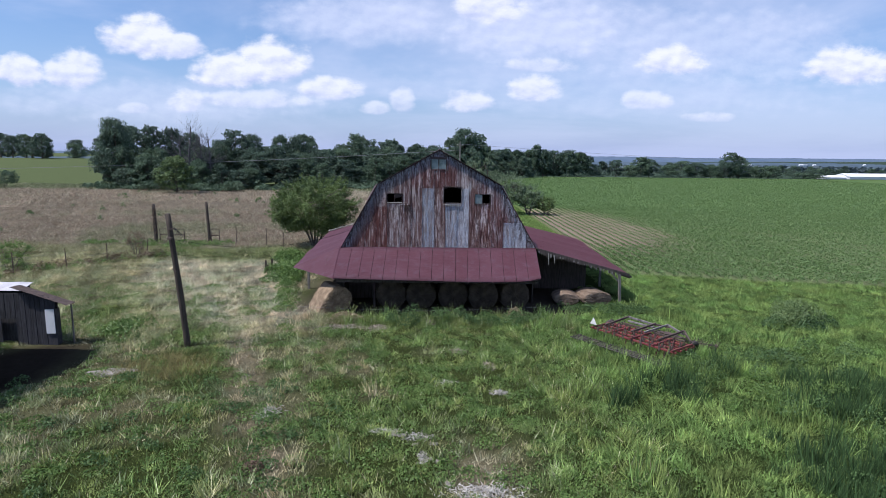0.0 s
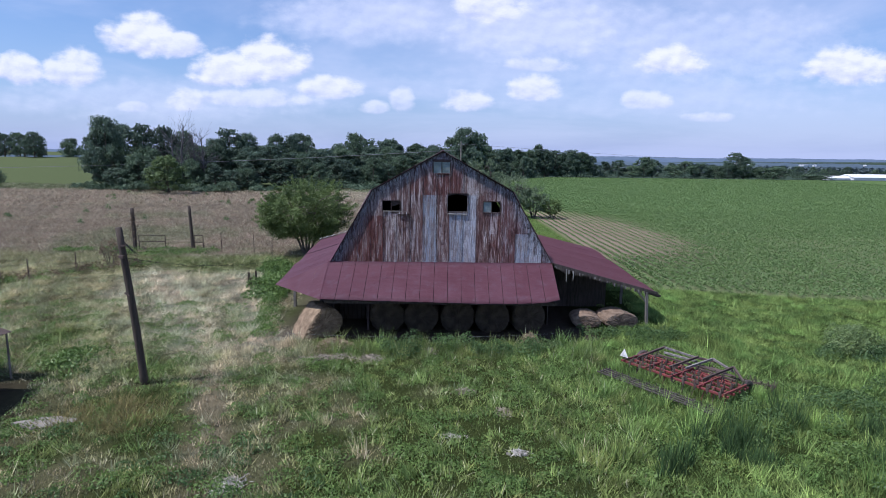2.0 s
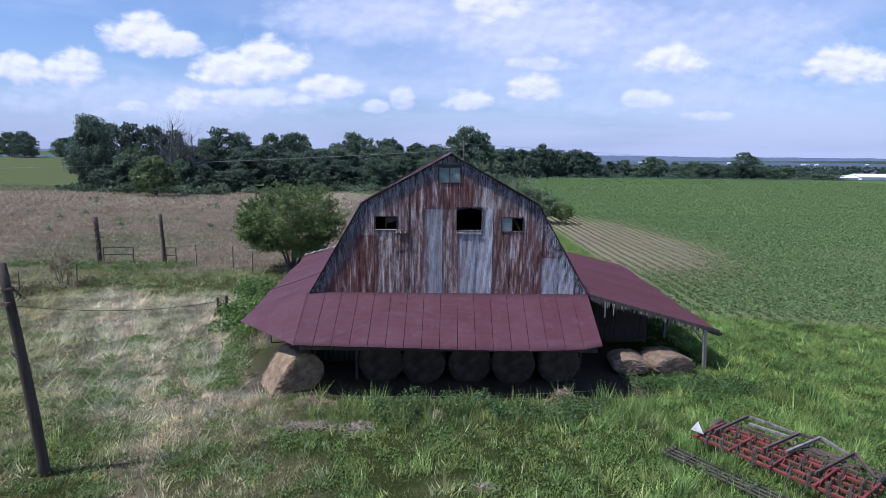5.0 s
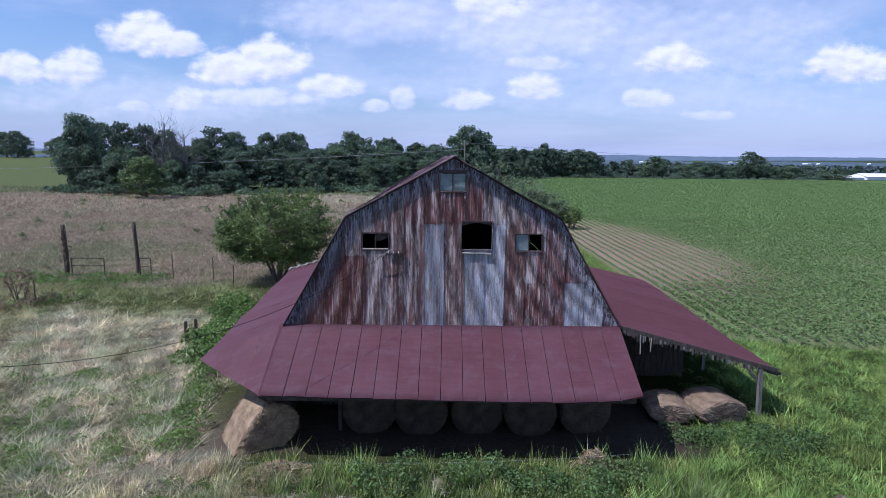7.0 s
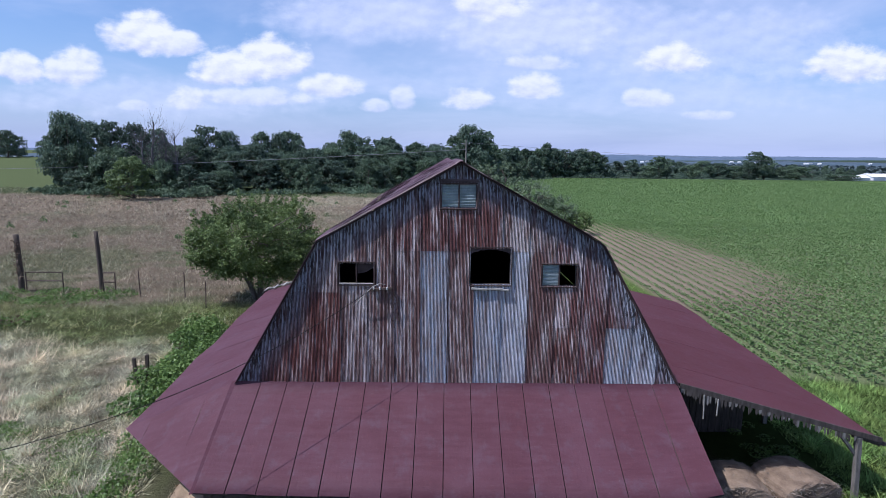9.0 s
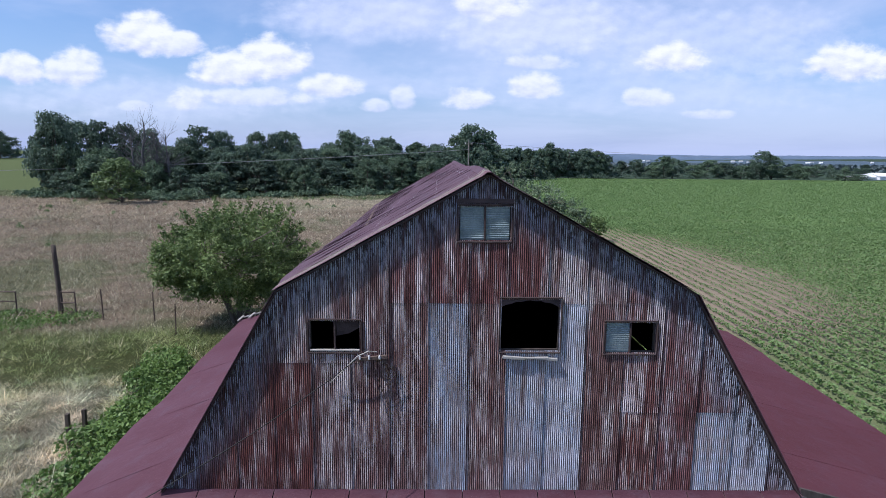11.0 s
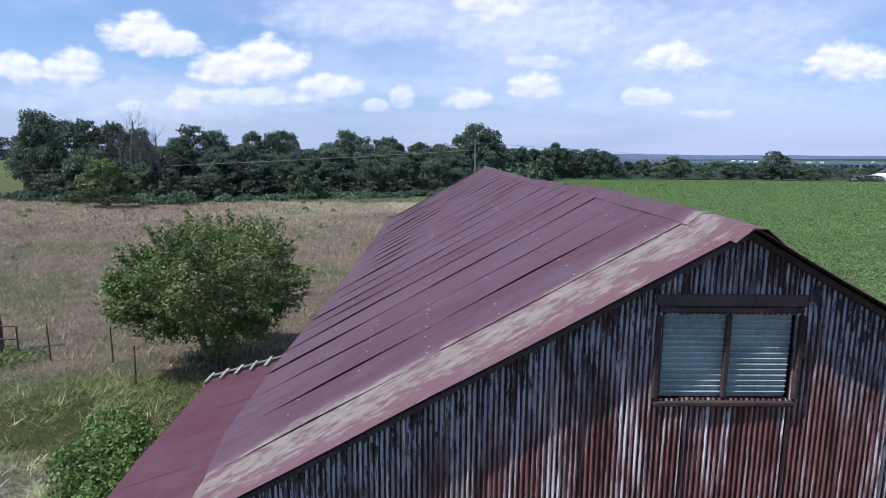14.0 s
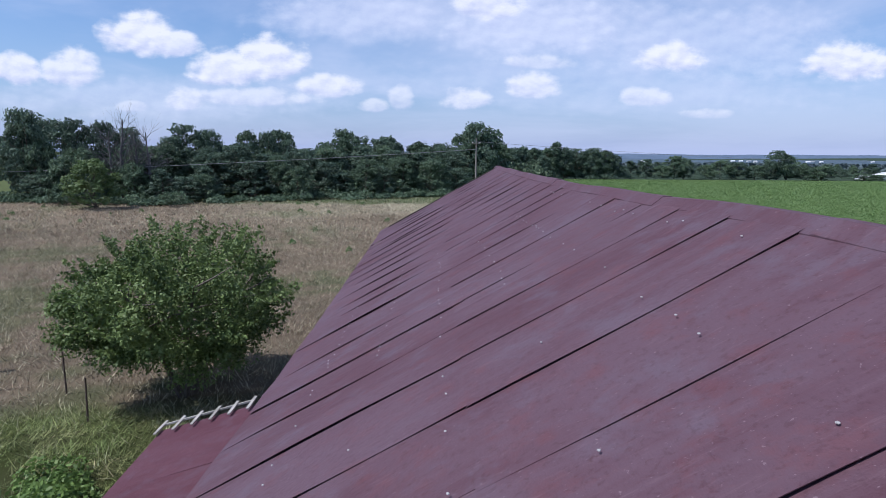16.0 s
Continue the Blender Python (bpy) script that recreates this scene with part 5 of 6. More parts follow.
# ------------------------------------------------------------------ bales and hay
def hay_bale(label, at, r, length, turn, seed, tilt=0.0, hay="hay", loose="straw", slump=0.0):
    rng = np.random.default_rng(seed)
    root = thing("hay_bale", label, "hay bale", at, "round bales")
    root.rotation_euler = (radians(tilt), 0, radians(turn))
    bm = bmesh.new()
    nu, prof = 36, [(0.0, 0.985), (0.45, 0.99), (0.8, 0.985), (0.93, 0.96), (1.0, 0.90), (1.02, 0.70), (1.02, 0.3), (1.01, -0.3), (1.02, -0.7), (1.0, -0.90), (0.93, -0.96), (0.8, -0.985), (0.45, -0.99), (0.0, -0.985)]
    rings = []

    def flank(x, z, share):
        """One flank sagged into a slope that spreads at its foot."""
        foot = -r * (1.35 - 1.2 * (z / r + 0.9) / 1.8) * share
        return np.where(x < 0, x + (foot - x) * slump, x) if slump else x

    for rr, yy in prof:
        ring = []
        for q in range(nu if rr > 0 else 1):
            a = 2 * math.pi * q / nu
            k = rr * r * (1 + rng.uniform(-0.03, 0.03))
            z = math.sin(a) * k
            z = max(z, -0.90 * r)
            ring.append(bm.verts.new((flank(math.cos(a) * k, z, rr), yy * length / 2 + rng.uniform(-0.025, 0.025), z)))
        rings.append(ring)
    for a, b in zip(rings, rings[1:]):
        for q in range(nu):
            c = [a[q % len(a)], a[(q + 1) % len(a)], b[(q + 1) % len(b)], b[q % len(b)]]
            c = [v for k, v in enumerate(c) if v not in c[:k]]
            if len(c) > 2:
                bm.faces.new(c)
    part("core", bm, M[hay], root)
    n = 1500
    a, side = rng.uniform(0, 6.28, n), rng.random(n)
    rad = np.where(side < 0.5, r * np.sqrt(rng.random(n)), r * 1.01)
    yy = np.where(side < 0.25, -length / 2, np.where(side < 0.5, length / 2, rng.uniform(-length / 2, length / 2, n)))
    cz = np.maximum(np.sin(a) * rad, -0.85 * r)
    c = np.c_[flank(np.cos(a) * rad, cz, np.minimum(rad / r, 1.0)), yy, cz]
    v, f = leaf_cards(c, 0.16, rng, 0, 11.0)
    tagged(big_mesh("loose_straw", v, f, M[loose], parent=root), kind="stuff")
    return root


corner = hay_bale("weathered slumped round hay bale at the barn's open corner", (-5.42, -1.46, GZ + 0.62), 0.84, 1.50, 32, 1, slump=0.8)
corner.scale = (1.0, 1.0, 0.82)
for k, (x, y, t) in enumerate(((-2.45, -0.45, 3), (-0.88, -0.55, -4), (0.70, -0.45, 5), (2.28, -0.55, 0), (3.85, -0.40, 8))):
    hay_bale("dim round hay bale stored under the skirt roof", (x, y, GZ + 0.68), 0.76, 1.35, t, 10 + k, 0.0, "shade_hay", "shade_hay")
squashed = [hay_bale("squashed sunlit hay bale under the open lean-to", (6.80, 0.25, GZ + 0.31), 0.66, 1.3, -6, 21, 0.0, "brown_hay", "grey_hay"),
           hay_bale("squashed pale hay bale beside the lean-to post", (8.25, 0.25, GZ + 0.35), 0.80, 1.35, 12, 22, 0.0, "brown_hay", "grey_hay")]
# height pressed down until the tops fit the camera's view
for b in squashed:
    b.scale = (1, 1, 0.48)
# hidden bales added further back to darken the lean-to
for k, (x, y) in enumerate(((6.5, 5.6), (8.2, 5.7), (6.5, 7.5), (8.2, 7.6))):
    hay_bale("dark filler hay bale hidden deep in the lean-to", (x, y, GZ + 0.66), 0.74, 1.35, 4, 30 + k, 0.0, "shade_hay", "shade_hay")


def hay_heap(label, x, y, w, d, h, seed, mat="straw"):
    rng = np.random.default_rng(seed)
    n = int(1500 * w * d)
    px, py = rng.normal(size=n) * w / 2.4, rng.normal(size=n) * d / 2.4
    pz = h * np.exp(-(px / w) ** 2 * 3 - (py / d) ** 2 * 3) * rng.random(n) ** 0.4
    v, f = leaf_cards(np.c_[x + px, y + py, GZ + 0.02 + pz], 0.17, rng, 0.6, 8.0)
    tagged(big_mesh("hay_heap", v, f, M[mat]), label, "hay", kind="stuff")


hay_heap("loose pale hay spilled before the barn", -4.4, -3.55, 1.3, 0.9, 0.45, 41)
hay_heap("clump of old grey hay at the skirt's edge", 3.65, -3.15, 0.7, 0.6, 0.65, 42)
for k, (x, y, w, d) in enumerate(((-4.8, -4.7, 0.9, 0.6), (-3.9, -4.6, 0.7, 0.5), (-2.8, -4.7, 0.6, 0.7), (0.75, -7.9, 0.5, 0.3), (1.85, -9.5, 0.3, 0.4), (-0.45, -3.9, 0.4, 0.6), (-7.6, -4.0, 0.6, 0.4))):
    hay_heap("flattened pale dry hay on the yard grass", x, y, w, d, 0.12, 43 + k, "chaff")


for k, (x, y, w, d) in enumerate(((-1.6, -14.8, 0.55, 0.20), (-0.65, -15.15, 0.45, 0.35), (-0.45, -16.3, 0.15, 0.5), (1.05, -17.85, 0.95, 0.42), (0.15, -11.1, 0.4, 0.18), (2.0, -12.0, 0.3, 0.25), (-5.2, -13.6, 0.5, 0.5))):
    hay_heap("pale gravelly earth showing through the grass", x, y, w, d, 0.07, 60 + k, "pale_gravel")


# ------------------------------------------------------------------ small shed at the yard's edge
def build_shed():
    s = thing("shed", "low grey board shed with a rusty tin roof", "shed")
    y0, y1 = -7.35, -7.05
    top = lambda x: 1.97 - (x + 16.2) * 0.33
    x, k = -21.4, 0
    while x < -15.5:
        w = 0.20
        lo = 0.95 if -17.75 < x < -17.2 else GZ - 0.1
        beam("board", (x + w / 2, y0 - 0.008 * (k % 2), lo), (x + w / 2, y0 - 0.008 * (k % 2), min(top(x), 2.0)), w - 0.01, 0.03, M["shed_wood"], s, up=(0, 1, 0), bevel=0.003)
        x, k = x + w, k + 1
    beam("side_wall", (-15.45, y0, 0.6), (-15.45, y1, 0.6), 0.05, 1.5, M["shed_wood"], s)
    beam("back_wall", (-21.4, y1, 0.8), (-15.5, y1, 0.8), 0.05, 1.8, M["shed_wood"], s)
    beam("white_panel", (-15.62, y0 - 0.05, 0.35), (-15.62, y0 - 0.05, 1.35), 0.36, 0.03, M["far_white"], s, "white painted door panel", up=(0, 1, 0))
    for q in range(8):
        xa, xb = -17.0 + q * 0.27, -17.0 + (q + 1) * 0.27 + 0.02
        roof_sheet("roof_sheet", ((xa, y0 - 0.2, top(xa) + 0.05), (xb, y0 - 0.2, top(xb) + 0.05), (xb, y1 + 0.1, top(xb) + 0.02), (xa, y1 + 0.1, top(xa) + 0.02)), M["rusty_steel"], s, 0.004 * (q % 2), 0, 0, 0.006, random.Random(q))
    for q in range(6):
        xa, xb = -22.2 + q * 0.9, -22.2 + (q + 1) * 0.9 + 0.03
        roof_sheet("roof_sheet", ((xa, y0 + 0.1, 2.06), (xb, y0 + 0.1, 2.06), (xb, -6.5, 2.26), (xa, -6.5, 2.26)), M["shed_roof"], s, 0.006 * (q % 2), 0, 0, 0.01, random.Random(q + 9), "pale worn tin sheet")
    beam("upper_wall", (-21.9, -6.6, 1.0), (-16.85, -6.6, 1.0), 0.04, 2.4, M["shed_wood"], s)
    # unseen taller block, added to cast a shadow over the yard
    for k in range(26):
        beam("board", (-17.2, -14.3 + 0.2 * k, GZ - 0.1), (-17.2, -14.3 + 0.2 * k, 5.9), 0.19, 0.03, M["shed_wood"], s, up=(1, 0, 0), bevel=0.003)
    for k in range(22):
        beam("board", (-21.5 + 0.2 * k, -14.4, GZ - 0.1), (-21.5 + 0.2 * k, -14.4, 5.9), 0.19, 0.03, M["shed_wood"], s, up=(0, 1, 0), bevel=0.003)
    for q in range(6):
        roof_sheet("roof_sheet", ((-21.8, -14.6 + 0.9 * q, 6.5), (-21.8, -13.68 + 0.9 * q, 6.5), (-17.0, -13.68 + 0.9 * q, 5.9), (-17.0, -14.6 + 0.9 * q, 5.9)), M["shed_roof"], s, 0.008 * (q % 2), 0, 0, 0.01, random.Random(q + 30), "pale worn tin sheet")
    beam("corner_stake", (-14.95, y1, GZ), (-14.95, y1, 1.5), 0.05, 0.05, M["old_wood"], s, up=(0, 1, 0))


build_shed()


def flat_stone(label, x, y, w, d, turn, seed, h=0.10):
    rng = random.Random(seed)
    bm = bmesh.new()
    n = 14
    ring = []
    for k in range(n):
        a = 2 * math.pi * k / n
        r = 1 + rng.uniform(-0.22, 0.18)
        ring.append((math.cos(a) * w / 2 * r, math.sin(a) * d / 2 * r))
    lo, mid, hi = ([bm.verts.new((px * f, py * f, z + rng.uniform(-0.01, 0.01))) for px, py in ring] for f, z in ((1.0, -0.12), (1.0, h * 0.6), (0.86, h)))
    for a, b in ((lo, mid), (mid, hi)):
        for k in range(n):
            bm.faces.new((a[k], a[(k + 1) % n], b[(k + 1) % n], b[k]))
    c = bm.verts.new((0, 0, h + 0.01))
    for k in range(n):
        bm.faces.new((hi[k], hi[(k + 1) % n], c))
    ob = tagged(part("flat_stone", bm, M["stone"], None, label), category="stone")
    ob.matrix_world = pose(x, y, float(height(x, y)), 0, 0, turn)


flat_stone("pale flat stone slab in the grass", -11.55, -10.4, 1.75, 0.70, 5, 3, 0.09)
sr = random.Random(19)
for x, y, wide, n in ((-1.3, -14.8, 0.45, 7), (-0.6, -15.25, 0.5, 9), (-0.45, -16.4, 0.3, 5), (0.2, -11.05, 0.25, 4), (0.95, -17.8, 0.6, 12), (2.0, -12.0, 0.2, 3), (-1.9, -3.9, 0.6, 6), (-0.5, -3.9, 0.3, 4)):
    for k in range(n):
        w = sr.uniform(0.08, 0.30)
        flat_stone("small flat pale stone showing through the grass", x + sr.gauss(0, wide * 0.6), y + sr.gauss(0, wide * 0.35), w, w * sr.uniform(0.5, 0.9), sr.uniform(0, 180), 50 + k, 0.02)


# ------------------------------------------------------------------ field implement
def build_implement():
    g = thing("field_cultivator", "faded red field cultivator rusting in tall grass", "farm implement")
    o, u, v = Vector((6.55, -6.15, -0.12)), Vector((0.583, -0.812, 0.0)), Vector((0.812, 0.583, 0.0))
    P = lambda a, b, z: o + u * a + v * b + Vector((0, 0, z))
    for b in (0.0, 0.36, 0.72, 1.08):
        beam("frame_bar", P(0, b, 0.52), P(4.0, b, 0.48), 0.075, 0.075, M["implement_red"], g)
    for a in (0.15, 1.05, 2.05, 3.05, 3.9):
        beam("cross_bar", P(a, -0.15, 0.57), P(a, 1.25, 0.57), 0.06, 0.06, M["implement_red"], g)
    rng = random.Random(6)
    k = 0
    for b in (0.0, 0.36, 0.72, 1.08):
        for a in np.arange(0.2 + 0.12 * (k % 3), 3.9, 0.36):
            bm = bmesh.new()
            add_tube(bm, [tuple(P(a, b, 0.50)), tuple(P(a, b + 0.17, 0.62)), tuple(P(a, b + 0.26, 0.42)), tuple(P(a, b + 0.10, 0.12)), tuple(P(a, b + 0.02, -0.10))], [0.017, 0.017, 0.017, 0.017, 0.03], 5)
            part("tine", bm, M["implement_red" if rng.random() < 0.45 else "rusty_steel"], g)
        k += 1
    # upright shanks with their clamps along each bar
    for b in (0.0, 0.36, 0.72, 1.08):
        for a in np.arange(0.25 + rng.uniform(0, 0.15), 3.95, 0.42):
            lean = rng.uniform(-0.05, 0.05)
            beam("shank", P(a, b - 0.05, 0.38), P(a + lean, b - 0.03, 0.66 + rng.uniform(0, 0.10)), 0.035, 0.055, M["rusty_steel"], g, up=(0, 1, 0), bevel=0.004)
            beam("clamp", P(a - 0.05, b, 0.50), P(a + 0.05, b, 0.52), 0.11, 0.11, M["rusty_steel"], g)
    # folded wing and drawbar behind the main frame
    for a0, b0, a1, b1, z0, z1, mat in ((0.30, 0.55, 0.62, 1.75, 0.60, 0.86, "rusty_steel"), (1.55, 0.60, 1.90, 1.80, 0.60, 0.84, "rusty_steel"), (2.85, 0.55, 3.15, 1.85, 0.60, 0.82, "rusty_steel"),
                                        (0.62, 1.70, 1.75, 1.95, 0.84, 0.72, "old_wood"), (0.70, 1.55, 1.90, 1.75, 0.70, 0.66, "old_wood"), (0.60, 1.40, 2.10, 1.50, 0.60, 0.58, "rusty_steel"),
                                        (2.00, 0.85, 2.35, 1.95, 0.64, 0.86, "old_wood"), (2.35, 1.95, 3.20, 1.80, 0.86, 0.68, "old_wood"), (2.20, 1.60, 3.40, 1.55, 0.62, 0.60, "rusty_steel"), (2.10, 1.40, 3.50, 1.35, 0.56, 0.56, "rusty_steel"),
                                        (1.70, 1.95, 2.40, 2.10, 0.72, 0.74, "rusty_steel"), (3.15, 1.85, 3.80, 1.30, 0.82, 0.62, "rusty_steel"), (0.20, 1.30, 4.00, 1.22, 0.50, 0.50, "implement_red")):
        beam("drawbar", P(a0, b0, z0), P(a1, b1, z1), 0.065, 0.075, M[mat], g)
    for a, b in ((2.45, 1.62), (2.75, 1.48), (2.15, 1.50)):
        beam("plate", P(a, b, 0.64), P(a + 0.55, b + 0.02, 0.63), 0.20, 0.02, M["rusty_steel"], g, "flat rusty cover plate", bevel=0.003)
    # rolled spike bundles at the frame's corners
    for a0, b0, a1, b1, n in ((3.05, 2.05, 4.35, 2.35, 26), (-0.05, 1.55, 0.45, 1.85, 14), (1.75, 2.0, 2.3, 2.2, 12)):
        beam("roller_bar", P(a0, b0, 0.36), P(a1, b1, 0.40), 0.06, 0.06, M["rusty_steel"], g)
        for k in range(n):
            c = P(a0, b0, 0.36).lerp(P(a1, b1, 0.40), (k + 0.5) / n)
            t, up = rng.uniform(0, 6.28), rng.uniform(0.12, 0.26)
            d = v * math.cos(t) * up + Vector((0, 0, abs(math.sin(t)) * up)) + u * rng.uniform(-0.08, 0.08)
            bm = bmesh.new()
            add_tube(bm, [tuple(c - d), tuple(c + d * 0.3), tuple(c + d)], [0.018, 0.016, 0.010], 5)
            part("spike", bm, M["rusty_steel" if rng.random() < 0.7 else "grey_steel"], g)
    for a, b in ((0.0, 1.25), (3.8, 1.5)):
        w = new("wheel")
        w.parent = g
        for name, r0, r1, mat in (("tyre", 0.34, 0.09, "dark_wood"), ("rim", 0.18, 0.05, "rusty_steel")):
            bm = bmesh.new()
            c, n, m = P(a, b, 0.22), 20, 8
            rings = [[bm.verts.new(c + v * (math.cos(2 * math.pi * i / n) * (r0 + r1 * math.cos(2 * math.pi * j / m))) + Vector((0, 0, math.sin(2 * math.pi * i / n) * (r0 + r1 * math.cos(2 * math.pi * j / m)))) + u * r1 * math.sin(2 * math.pi * j / m)) for j in range(m)] for i in range(n)]
            for i in range(n):
                for j in range(m):
                    bm.faces.new((rings[i][j], rings[(i + 1) % n][j], rings[(i + 1) % n][(j + 1) % m], rings[i][(j + 1) % m]))
            part(name, bm, M[mat], w)
    # slow vehicle triangle
    c = P(0.12, -0.05, 0.80)
    for name, s, mat, d in (("sign_plate", 0.20, "white", 0.0), ("sign_centre", 0.11, "white", 0.012)):
        bm = bmesh.new()
        f = -v * d
        tri = [c + f - u * s * 0.9 - Vector((0, 0, s * 0.6)), c + f + u * s * 0.9 - Vector((0, 0, s * 0.6)), c + f + Vector((0, 0, s * 0.9))]
        vs = [bm.verts.new(p) for p in tri] + [bm.verts.new(p + v * 0.01) for p in tri]
        for q in ((0, 1, 2), (5, 4, 3), (0, 3, 4, 1), (1, 4, 5, 2), (2, 5, 3, 0)):
            bm.faces.new([vs[i] for i in q])
        part(name, bm, M[mat], g, "bleached triangular warning plate")
    beam("sign_post", P(0.12, 0.0, 0.5), P(0.12, 0.0, 0.95), 0.04, 0.02, M["rusty_steel"], g, up=(0, 1, 0))
    # spring harrow trailing in the grass
    h = thing("spike_harrow", "grey spike harrow half sunk in grass", "farm implement")
    for b in (-0.92, -0.76, -0.60, -0.44):
        beam("harrow_bar", P(-0.35, b, 0.18), P(4.1, b - 0.10, 0.22), 0.045, 0.045, M["grey_steel"], h)
    for a in np.arange(0.2, 4.6, 0.55):
        beam("harrow_link", P(a - 0.4, -1.0, 0.21), P(a - 0.4, -0.38, 0.21), 0.04, 0.03, M["grey_steel"], h)
    for b in (-0.92, -0.76, -0.60, -0.44):
        for a in np.arange(-0.2, 4.0, 0.28):
            beam("spike", P(a, b, 0.30), P(a + 0.02, b, -0.08), 0.016, 0.016, M["grey_steel"], h, up=(0, 1, 0), bevel=0)


build_implement()


# ------------------------------------------------------------------ bushes and weeds
def near_bush(label, at, tall, spread, count, leaf, mat, seed, category="bush"):
    rng = np.random.default_rng(seed)
    root = thing("bush", label, category, at)
    bm = bmesh.new()
    for k in range(5):
        a = k * 1.26 + rng.random()
        base = np.array((math.cos(a) * 0.15, math.sin(a) * 0.15, -0.15))
        mid = base + np.array((math.cos(a) * spread * 0.22, math.sin(a) * spread * 0.22, tall * 0.35))
        tip = mid + np.array((math.cos(a) * spread * 0.38, math.sin(a) * spread * 0.38, tall * 0.42))
        add_tube(bm, [tuple(base), tuple(mid), tuple(tip)], [tall * 0.018, tall * 0.012, tall * 0.004], 6)
        for _ in range(7):
            f = rng.random()
            s = mid + (tip - mid) * f
            e = s + np.array((rng.normal() * spread * 0.3, rng.normal() * spread * 0.3, rng.random() * tall * 0.22))
            add_tube(bm, [tuple(s), tuple((s + e) / 2 + rng.normal(size=3) * 0.05), tuple(e)], [tall * 0.006, tall * 0.004, tall * 0.0015], 4)
    part("woody_base", bm, M["bark"], root)
    lumps = []
    for k in range(max(26, min(130, count // 260))):
        d = rng.normal(size=3)
        d /= np.linalg.norm(d)
        d[2] = max(d[2], -0.75)
        skin = 1 + 0.16 * float(wob(d[0] + d[2], d[1] - d[2], 0.30, seed)) + rng.uniform(-0.12, 0.06)
        rr = skin * rng.uniform(0.62, 0.86)
        q = spread * rng.uniform(0.10, 0.19)
        lumps.append((d[0] * rr * spread, d[1] * rr * spread, tall * 0.53 + d[2] * rr * tall * (0.45 if d[2] > 0 else 0.50), q, q * rng.uniform(0.8, 1.25)))
    pts, out = clumps(rng, lumps, int(count * 0.78) // len(lumps), 0.3)
    # the shaded heart of the bush
    n = int(count * 0.10)
    d = rng.normal(size=(n, 3))
    d *= (rng.random(n) ** 0.5 / np.linalg.norm(d, axis=1))[:, None]
    pts, out = np.concatenate([pts, np.array((0, 0, tall * 0.5)) + d * np.array((spread * 0.72, spread * 0.72, tall * 0.33))]), np.concatenate([out, d])
    # shoots that stand out of the outline
    for k in range(110):
        a, t = rng.random() * 6.28, rng.uniform(-0.25, 1.2)
        p = np.array((math.cos(a) * spread * 0.84 * math.cos(t), math.sin(a) * spread * 0.84 * math.cos(t), tall * 0.53 + tall * 0.40 * math.sin(t)))
        way = p - np.array((0, 0, tall * 0.45))
        way = way / np.linalg.norm(way) + np.array((rng.normal() * 0.25, rng.normal() * 0.25, 0.35))
        m = max(3, int(count * 0.14) // 110)
        sh = p + way * rng.uniform(0, spread * rng.uniform(0.10, 0.24), m)[:, None] + rng.normal(size=(m, 3)) * 0.015 * spread
        pts, out = np.concatenate([pts, sh]), np.concatenate([out, np.tile(way, (m, 1)) + rng.normal(size=(m, 3))])
    keep = pts[:, 2] > 0.05
    v, f = leaf_cards(pts[keep], leaf, rng, 0.0, 2.0, out[keep], 0.75)
    big_mesh("crown", v, f, M[mat], parent=root)
    return root


near_bush("broad green willow bush at the meadow's edge", (-10.45, 19.3, GZ), 5.75, 3.85, 70000, 0.130, "leaf_bush", 71)
near_bush("tall yellow-green bush behind the barn", (5.8, 50.0, GZ), 7.6, 2.8, 9000, 0.24, "leaf_silver", 72)
near_bush("rounded green bush behind the barn", (9.2, 48.0, GZ), 5.7, 2.6, 9000, 0.22, "leaf_silver", 73)
near_bush("rounded green bush behind the barn", (12.2, 48.0, GZ), 4.0, 2.2, 7000, 0.20, "leaf_silver", 74)
near_bush("low green bush at the crop's edge", (14.4, 47.0, GZ), 2.5, 1.4, 4000, 0.18, "leaf_bush", 75)
near_bush("low green bush by the pasture fence", (-92.0, 96.0, GZ), 3.6, 3.0, 3000, 0.35, "leaf_mid", 76)
near_bush("low dark bush before the woods", (-41.0, 88.5, GZ), 2.2, 2.0, 2500, 0.3, "leaf_mid", 78)
near_bush("low dark bush before the woods", (-58.0, 90.0, GZ), 1.8, 2.6, 2500, 0.3, "leaf_mid", 79)


def dead_tree(label, x, y, tall, seed):
    rng = np.random.default_rng(seed)
    root = thing("dead_tree", label, "tree", (x, y, float(height(x, y))))
    bm = bmesh.new()
    branches(bm, rng, tall * 0.85, tall * 0.34, tall * 0.022, 30, 0.10, 0.35)
    part("trunk", bm, M["dead_bark"], root)


for k, (x, y, h) in enumerate(((-53.6, 98, 15.6), (-50.6, 98, 13.2), (-48.4, 99, 13.2), (-56.0, 99, 13.4))):
    dead_tree("bare grey dead tree standing over the woods", x, y, h, 90 + k)


